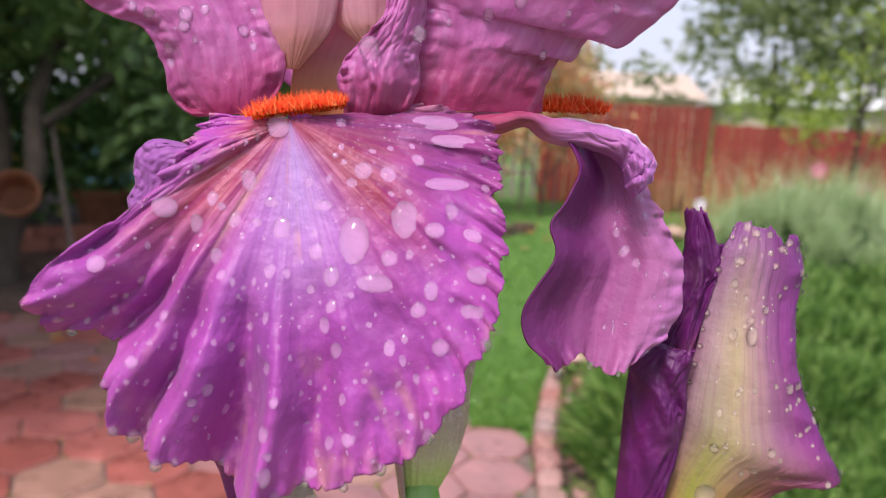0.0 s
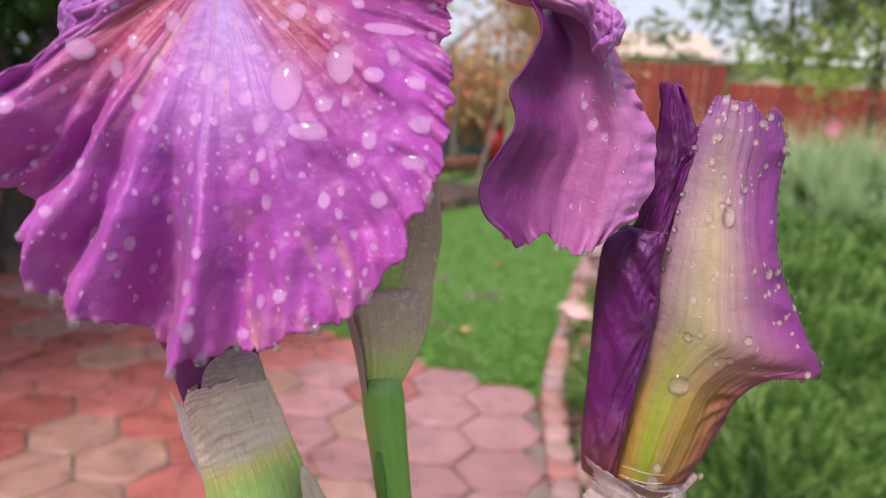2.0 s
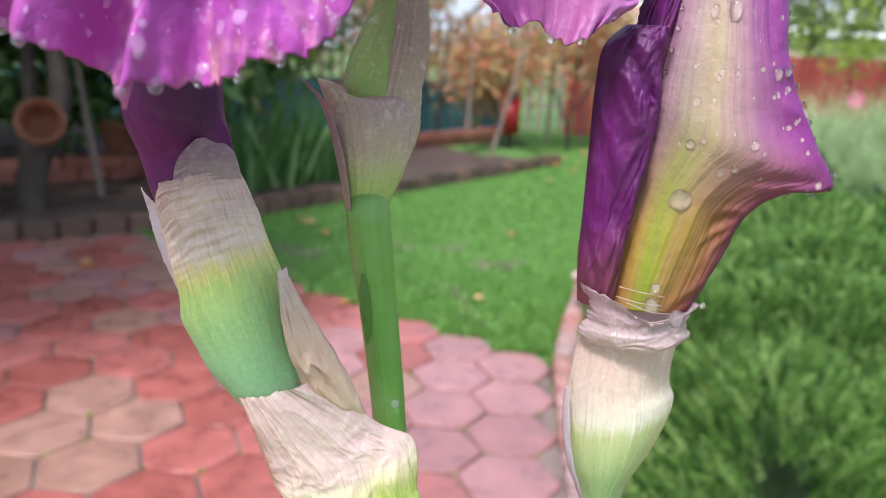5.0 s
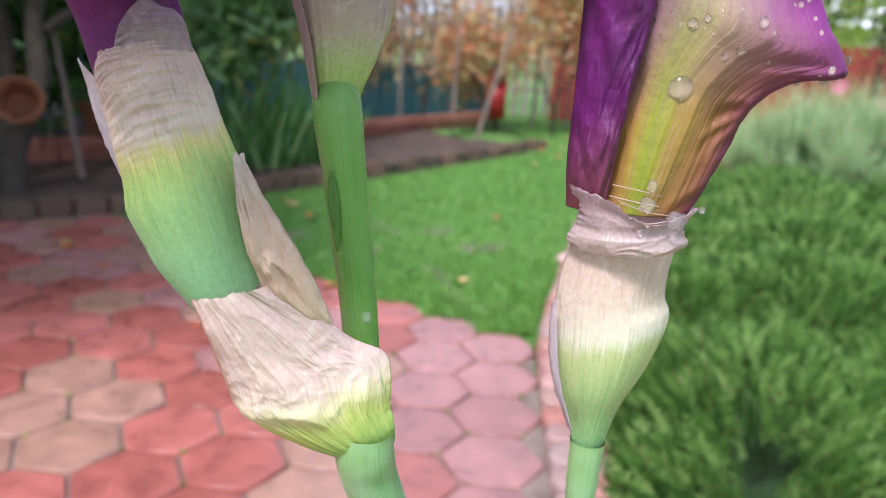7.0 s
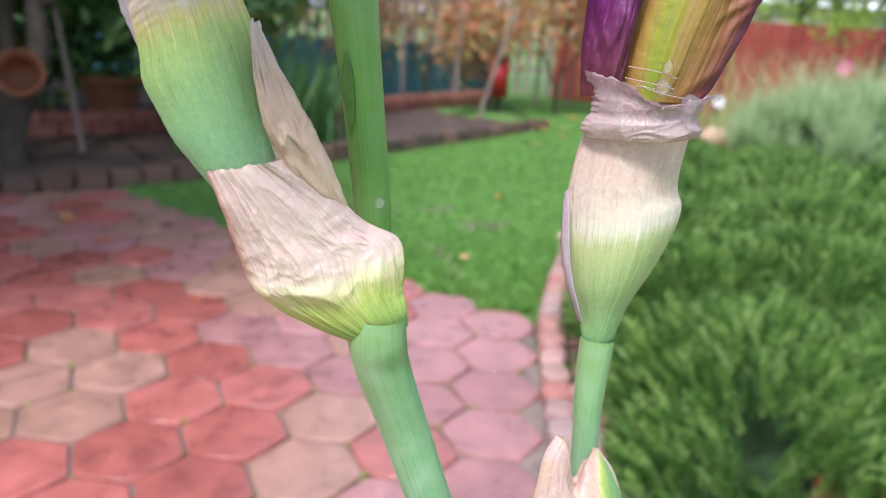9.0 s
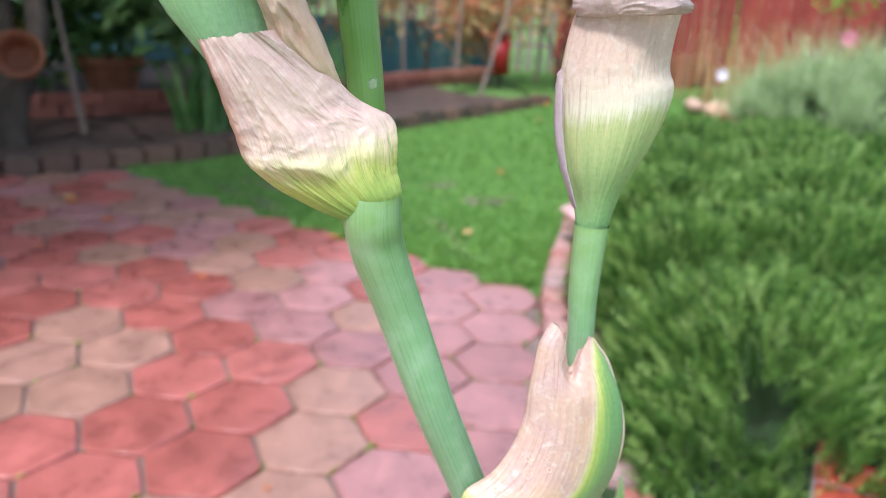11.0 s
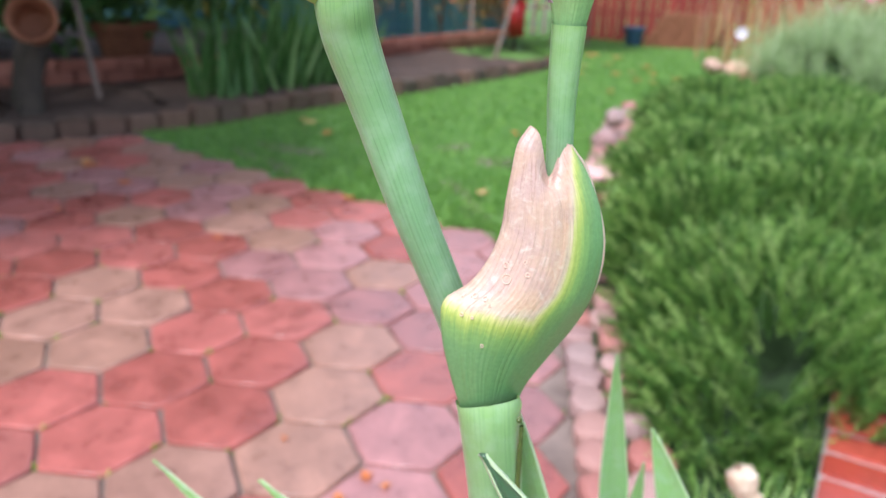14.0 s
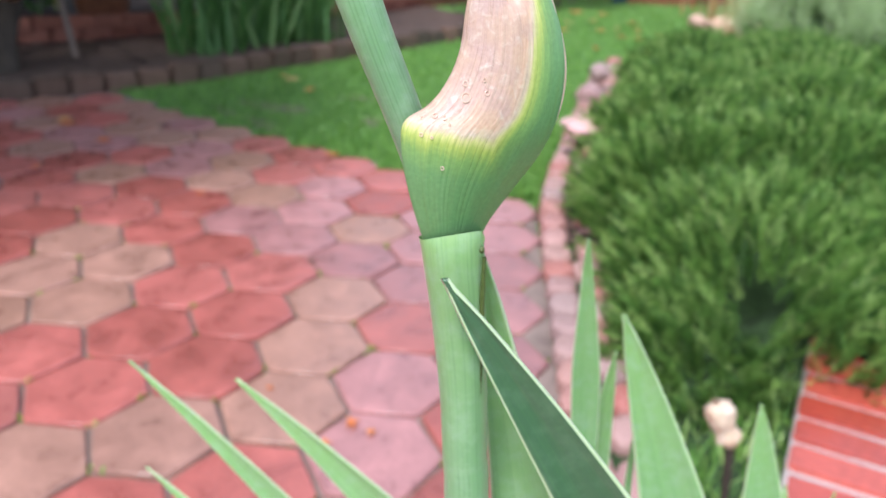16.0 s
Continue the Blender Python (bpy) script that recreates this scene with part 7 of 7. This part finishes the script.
for n, (x, y, s) in enumerate(((9.0, 24, 1.0), (12.5, 26, 1.2), (17.0, 30, 1.1), (-3, 30, 1.2), (3.0, 34, 0.7))):
    sp = [(x + rnd.gauss(0, 1.3) * s, y + rnd.gauss(0, 1.0), (2.6 + rnd.random() * 3.6) * s, 1.0 * s) for k in range(26)]
    tree("far_tree", "olive green tree beyond the fence", [[(x, y, 0.0, 0.16), (x + 0.1, y, 1.6 * s, 0.13), (x - 0.1, y, 4.0 * s, 0.07)], [(x, y, 1.5 * s, 0.08), (x + 0.9 * s, y, 3.2 * s, 0.05), (x + 1.2 * s, y, 4.2 * s, 0.03)]], sp, 2600, 0.40, OLIVE_LEAF, 80 + n)
for n, (x, y, s) in enumerate(((6.2, 20, 0.8), (4.0, 19, 0.6), (8.2, 19.5, 0.7), (11.5, 18, 0.7))):
    sp = [(x + rnd.gauss(0, 0.6), y + rnd.gauss(0, 0.5), rnd.uniform(0.6, 2.7) * s, 0.6) for k in range(14)]
    tree("far_shrub", "yellow-green shrub beyond the fence", [[(x, y, 0.0, 0.07), (x + 0.1, y, 0.9, 0.05), (x, y, 1.7, 0.03)]], sp, 900, 0.18, LIME_LEAF if n % 2 == 0 else OLIVE_LEAF, 95 + n)

# clump of iris leaves in the bed
clump = new("leaf_clump")
tagged(clump, "clump of upright strap leaves in the bed", "plant")
rnd = random.Random(8)
straps = []
for k in range(6):
    verts, faces = [], []
    bend = Vector((rnd.gauss(0, 0.14), rnd.gauss(0, 0.1), -0.05))
    for q in range(6):
        f = q / 5
        p = Vector((0, 0, f)) + bend * f * f
        w = 0.024 * (1 - f * f) + 0.001
        verts += [p - Vector((w, 0, 0)), p + Vector((0, 0.006, 0)), p + Vector((w, 0, 0))]
        if q:
            n0 = 3 * q - 3
            faces += [(n0, n0 + 1, n0 + 4, n0 + 3), (n0 + 1, n0 + 2, n0 + 5, n0 + 4)]
    me = bpy.data.meshes.new("leaf")
    me.from_pydata(verts, [], faces)
    me.materials.append(STRAP)
    straps.append(me)
for k in range(230):
    t = rnd.random()
    h = rnd.uniform(0.45, 0.95)
    place("leaf", straps[k % 6], pose(lerp(-2.25, -1.30, t) + rnd.gauss(0, 0.09), lerp(5.75, 6.95, t) + rnd.gauss(0, 0.10), 0.05, rnd.gauss(0, 9), rnd.gauss(0, 12), rnd.uniform(-50, 50)) @ Matrix.Diagonal((0.75, 0.75, h, 1)), clump)

# fine red twigs and pale blooms by the fence
stems = strips(700, 29, lambda r: Vector((r.gauss(3.5, 0.45), r.gauss(7.5, 0.3), 0.30)), 0.8, 0.005, 0.6, LAVENDER, "flower_stems")
tagged(stems, "thin upright grey-green flower stems above the lavender", "shrub", kind="stuff")
twigs = strips(900, 17, lambda r: Vector((r.uniform(2.6, 7.0), r.uniform(8.2, 10.6), 0.0)), 1.1, 0.006, 0.5, AUTUMN_LEAF, "twiggy_stems")
tagged(twigs, "thin reddish stems before the fence", "shrub", kind="stuff")
BLOOM = speckled("pale_bloom", [(0.3, (0.70, 0.62, 0.75)), (0.7, (0.85, 0.80, 0.88))], 20, 0.6)
PINK = speckled("pink_bloom", [(0.3, (0.55, 0.10, 0.22)), (0.7, (0.70, 0.20, 0.32))], 20, 0.6)
for x, y, z, s, mat, what in ((2.40, 7.95, 0.55, 0.07, BLOOM, "pale lilac"), (3.35, 8.2, 0.78, 0.08, PINK, "deep pink"), (3.9, 7.2, 0.42, 0.08, BLOOM, "pale lilac"), (3.7, 8.3, 0.95, 0.10, PINK, "deep pink"), (4.0, 7.9, 0.8, 0.09, PINK, "deep pink"), (4.1, 6.9, 0.62, 0.09, BLOOM, "pale lilac")):
    fl = new("garden_flower")
    tagged(fl, "small %s flower on a thin stem" % what, "flower", "small flowers by the lavender")
    grid("stem", tube_fn([(x, y, 0.0, 0.006, 0.006), (x + 0.02, y, z * 0.5, 0.006, 0.006), (x, y, z, 0.006, 0.006)]), 8, 10, CLUMP_BLADE, fl)
    verts, faces = [], []
    for k in range(9):
        a = k * 0.698
        d, e = Vector((math.cos(a), -0.3, math.sin(a))), Vector((-math.sin(a), 0, math.cos(a)))
        n0 = len(verts)
        c = Vector((x, y, z))
        verts += [c, c + d * s * 0.6 + e * s * 0.3, c + d * s, c + d * s * 0.6 - e * s * 0.3]
        faces.append((n0, n0 + 1, n0 + 2, n0 + 3))
    mesh_object("petals", verts, faces, mat, fl)


# ---- houses beyond the fence ----
def house(name, label, x, y, w, d, h, roof_h, wall, roof, windows):
    root = new(name)
    tagged(root, label, "house")
    bm = bmesh.new()
    box(bm, (x, y, h / 2), (w, d, h))
    part("wall", bm, wall, root, shade=False)
    bm = bmesh.new()
    vs = [bm.verts.new(p) for p in ((x - w / 2 - 0.4, y - d / 2 - 0.5, h), (x + w / 2 + 0.4, y - d / 2 - 0.5, h), (x + w / 2 + 0.4, y + d / 2 + 0.5, h), (x - w / 2 - 0.4, y + d / 2 + 0.5, h), (x - w / 2 - 0.2, y, h + roof_h), (x + w / 2 + 0.2, y, h + roof_h))]
    for f in ((0, 1, 5, 4), (2, 3, 4, 5), (1, 2, 5), (3, 0, 4), (3, 2, 1, 0)):
        bm.faces.new([vs[i] for i in f])
    part("roof", bm, roof, root, "pale sloping roof", shade=False)
    for k in range(windows):
        wx = x - w / 2 + w * (k + 0.5) / windows
        win = new("window")
        win.parent = root
        bm = bmesh.new()
        box(bm, (wx, y - d / 2 - 0.02, h * 0.58), (1.0, 0.06, 1.0), None, 0.01)
        part("window_frame", bm, WHITE_ROOF, win, shade=False)
        bm = bmesh.new()
        box(bm, (wx, y - d / 2 - 0.055, h * 0.58), (0.84, 0.02, 0.84))
        part("pane", bm, GLASS.mat, win, shade=False)


screen = [(-5.0 + 0.75 * k + rnd.uniform(-0.3, 0.3), rnd.uniform(14.0, 15.5), rnd.uniform(0.8, 3.0), 0.6) for k in range(10) for q in range(4)]
tree("autumn_tree", "tall faded autumn tree behind the picket fence", [[(-1.5, 14.8, 0.0, 0.09), (-1.4, 14.8, 1.3, 0.07), (-1.6, 14.8, 3.0, 0.04)], [(-1.45, 14.8, 1.0, 0.05), (-0.3, 14.8, 2.2, 0.03), (0.6, 14.8, 2.8, 0.02)], [(-1.45, 14.8, 0.9, 0.05), (-2.8, 14.8, 2.1, 0.03), (-3.6, 14.8, 2.8, 0.02)]], screen, 4200, 0.16, FADED_LEAF, 77)
house("house", "low beige house with bright white roof", 20.5, 42, 15, 7, 2.7, 1.5, WALL_PAINT, WHITE_ROOF, 4)
house("house", "beige house beyond the red fence", 7.5, 46, 9, 7, 2.9, 1.5, WALL_PAINT, WALL_PAINT, 3)

# ---- fallen leaves ----
fallen = []
for k in range(3):
    verts, faces = [], []
    for i in range(9):
        a = i * 0.698
        r = 0.5 + 0.5 * (i % 2) + 0.2 * nz(i * 1.3, k * 5.0)
        verts.append((r * math.cos(a), r * 0.7 * math.sin(a), 0.25 * nz(i * 2.1, k * 3.0) + 0.2))
    verts.append((0, 0, 0.05))
    faces = [(i, (i + 1) % 9, 9) for i in range(9)]
    me = bpy.data.meshes.new("fallen_leaf")
    me.from_pydata(verts, [], faces)
    me.materials.append(FALLEN)
    fallen.append(me)
spots = [(-2.12, 3.91, 0.075), (-2.2, 4.0, 0.06), (-1.81, 3.65, 0.05), (-0.64, 3.61, 0.05), (-1.22, 5.18, 0.08), (-1.3, 5.3, 0.06), (-1.04, 4.9, 0.06), (-1.07, 2.97, 0.03), (0.02, 3.75, 0.05), (0.6, 7.6, 0.07), (0.9, 8.3, 0.07), (1.1, 7.2, 0.06), (0.75, 8.8, 0.08), (1.5, 8.6, 0.06), (1.01, 8.94, 0.09), (1.52, 9.9, 0.10), (1.7, 8.5, 0.08), (1.19, 10.0, 0.10), (1.3, 9.2, 0.08), (0.85, 9.4, 0.08), (1.6, 7.9, 0.08), (1.9, 8.2, 0.09), (1.45, 8.0, 0.07), (2.1, 7.6, 0.07), (1.75, 9.1, 0.09), (1.3, 8.4, 0.08), (-0.17, 1.50, 0.028), (-0.22, 1.42, 0.022), (-0.12, 1.47, 0.02), (-0.4, 1.62, 0.015), (-1.9, 3.2, 0.03), (0.2, 5.2, 0.05)]
for n, (x, y, s) in enumerate(spots):
    ob = place("fallen_leaf", fallen[n % 3], Matrix.Translation((x, y, 0.005 if y < 4.6 and x < 0 else 0.03)) @ pose(0, 0, 0, 0, 0, 73 * n) @ Matrix.Diagonal((s, s, s, 1)))
    tagged(ob, "curled orange fallen leaf on the ground", "leaf", "fallen leaves")

# moss and weeds in the joints
def joint_foot(rnd):
    i, j, X, Y = PAVED[rnd.randrange(len(PAVED))]
    k = rnd.randrange(6)
    if Y > 2.9 or Y < 0.8 or nz(i * 3.1, j * 2.7, k * 1.9) < 0.14:
        return None
    t = 0.16 * rnd.random()
    a, b = radians(60 * k) + turn, radians(60 * (k + 1)) + turn
    return Vector((X + S * lerp(math.cos(a), math.cos(b), t) + rnd.gauss(0, 0.004), Y + S * lerp(math.sin(a), math.sin(b), t) + rnd.gauss(0, 0.004), -0.008))


weeds = strips(5200, 23, joint_foot, 0.018, 0.0035, 1.0, LIME_LEAF, "joint_weeds")
tagged(weeds, "tiny weeds and moss in the paver joints", "weeds", kind="stuff")

# ---- hexagonal pavers ----
patio = new("patio")
tagged(patio, "wet red and brown hexagonal pavers", "patio", kind="structure")


def hex_mesh(s, seed, mat):
    """A worn cast paver: six slightly uneven corners, rounded arris and a faintly domed top."""
    bm = bmesh.new()
    rings = []
    for r, z in ((1.0, -0.03), (1.0, -0.006), (0.992, -0.0025), (0.975, -0.0008), (0.92, 0.0), (0.5, 0.0004)):
        ring = []
        for k in range(12):
            a = radians(30 * k)
            side = 1.0 if k % 2 == 0 else math.cos(radians(30)) * (1 + 0.02 * (1 - r))
            wear = 1 + 0.014 * nz(k * 1.7, seed) - (0.012 if k % 2 == 0 else 0.0)
            ring.append(bm.verts.new((r * s * side * wear * math.cos(a), r * s * side * wear * math.sin(a), z + 0.0006 * nz(k * 0.9, r * 5, seed))))
        rings.append(ring)
    for lo, hi in zip(rings, rings[1:]):
        for k in range(12):
            n = (k + 1) % 12
            bm.faces.new((lo[k], lo[n], hi[n], hi[k]))
    bm.faces.new(rings[-1])
    me = bpy.data.meshes.new("paver")
    bm.to_mesh(me)
    bm.free()
    me.polygons.foreach_set("use_smooth", np.ones(len(me.polygons), dtype=bool))
    me.materials.append(mat)
    return me


# which of the cast colours lies where, where it can be told: tan (t), mauve (m), the rest red
LAID = {(2, 1): "t", (0, -1): "t", (1, -1): "t", (2, 0): "t", (2, 2): "t", (-1, 1): "t", (-2, 2): "t", (-1, 2): "t", (-2, 3): "t", (2, 4): "t", (0, 5): "t", (-2, 1): "t", (2, 3): "m", (1, 3): "m", (3, 0): "m", (3, -1): "m", (0, 4): "m", (1, 5): "m", (3, 3): "m", (-1, 6): "t", (-3, 5): "t", (-2, 6): "m", (1, 4): "m", (-1, 5): "t", (-4, 2): "t", (-3, 1): "t"}
# columns 3 and 4 go mauve to paint in the sky's pale reflection
LAID.update({(i, j): "m" for i in (3, 4) for j in range(1, 7) if (i, j) != (3, 1)})
SEEN = {(i, j) for i in range(-4, 5) for j in range(-1, 7)}
paver_meshes = {c: [hex_mesh(S * 0.968, 4.0 * k, m) for k in range(4)] for c, m in (("r", RED_PAVER), ("t", TAN_PAVER), ("m", MAUVE_PAVER))}
for i, j, X, Y in PAVED:
    tone = LAID.get((i, j), "r") if (i, j) in SEEN else ("t" if nz(i * 0.9, j * 0.8, 2.0) > 0.12 else "m" if nz(i * 1.7, j * 1.9, 7.0) > 0.15 else "r")
    place("paver", paver_meshes[tone][(i + j) % 4], pose(X, Y, random.uniform(-0.0025, 0.0025), random.uniform(-0.45, 0.45), random.uniform(-0.45, 0.45), 60 * random.randrange(6) - 1.9 + random.uniform(-0.8, 0.8)), patio)
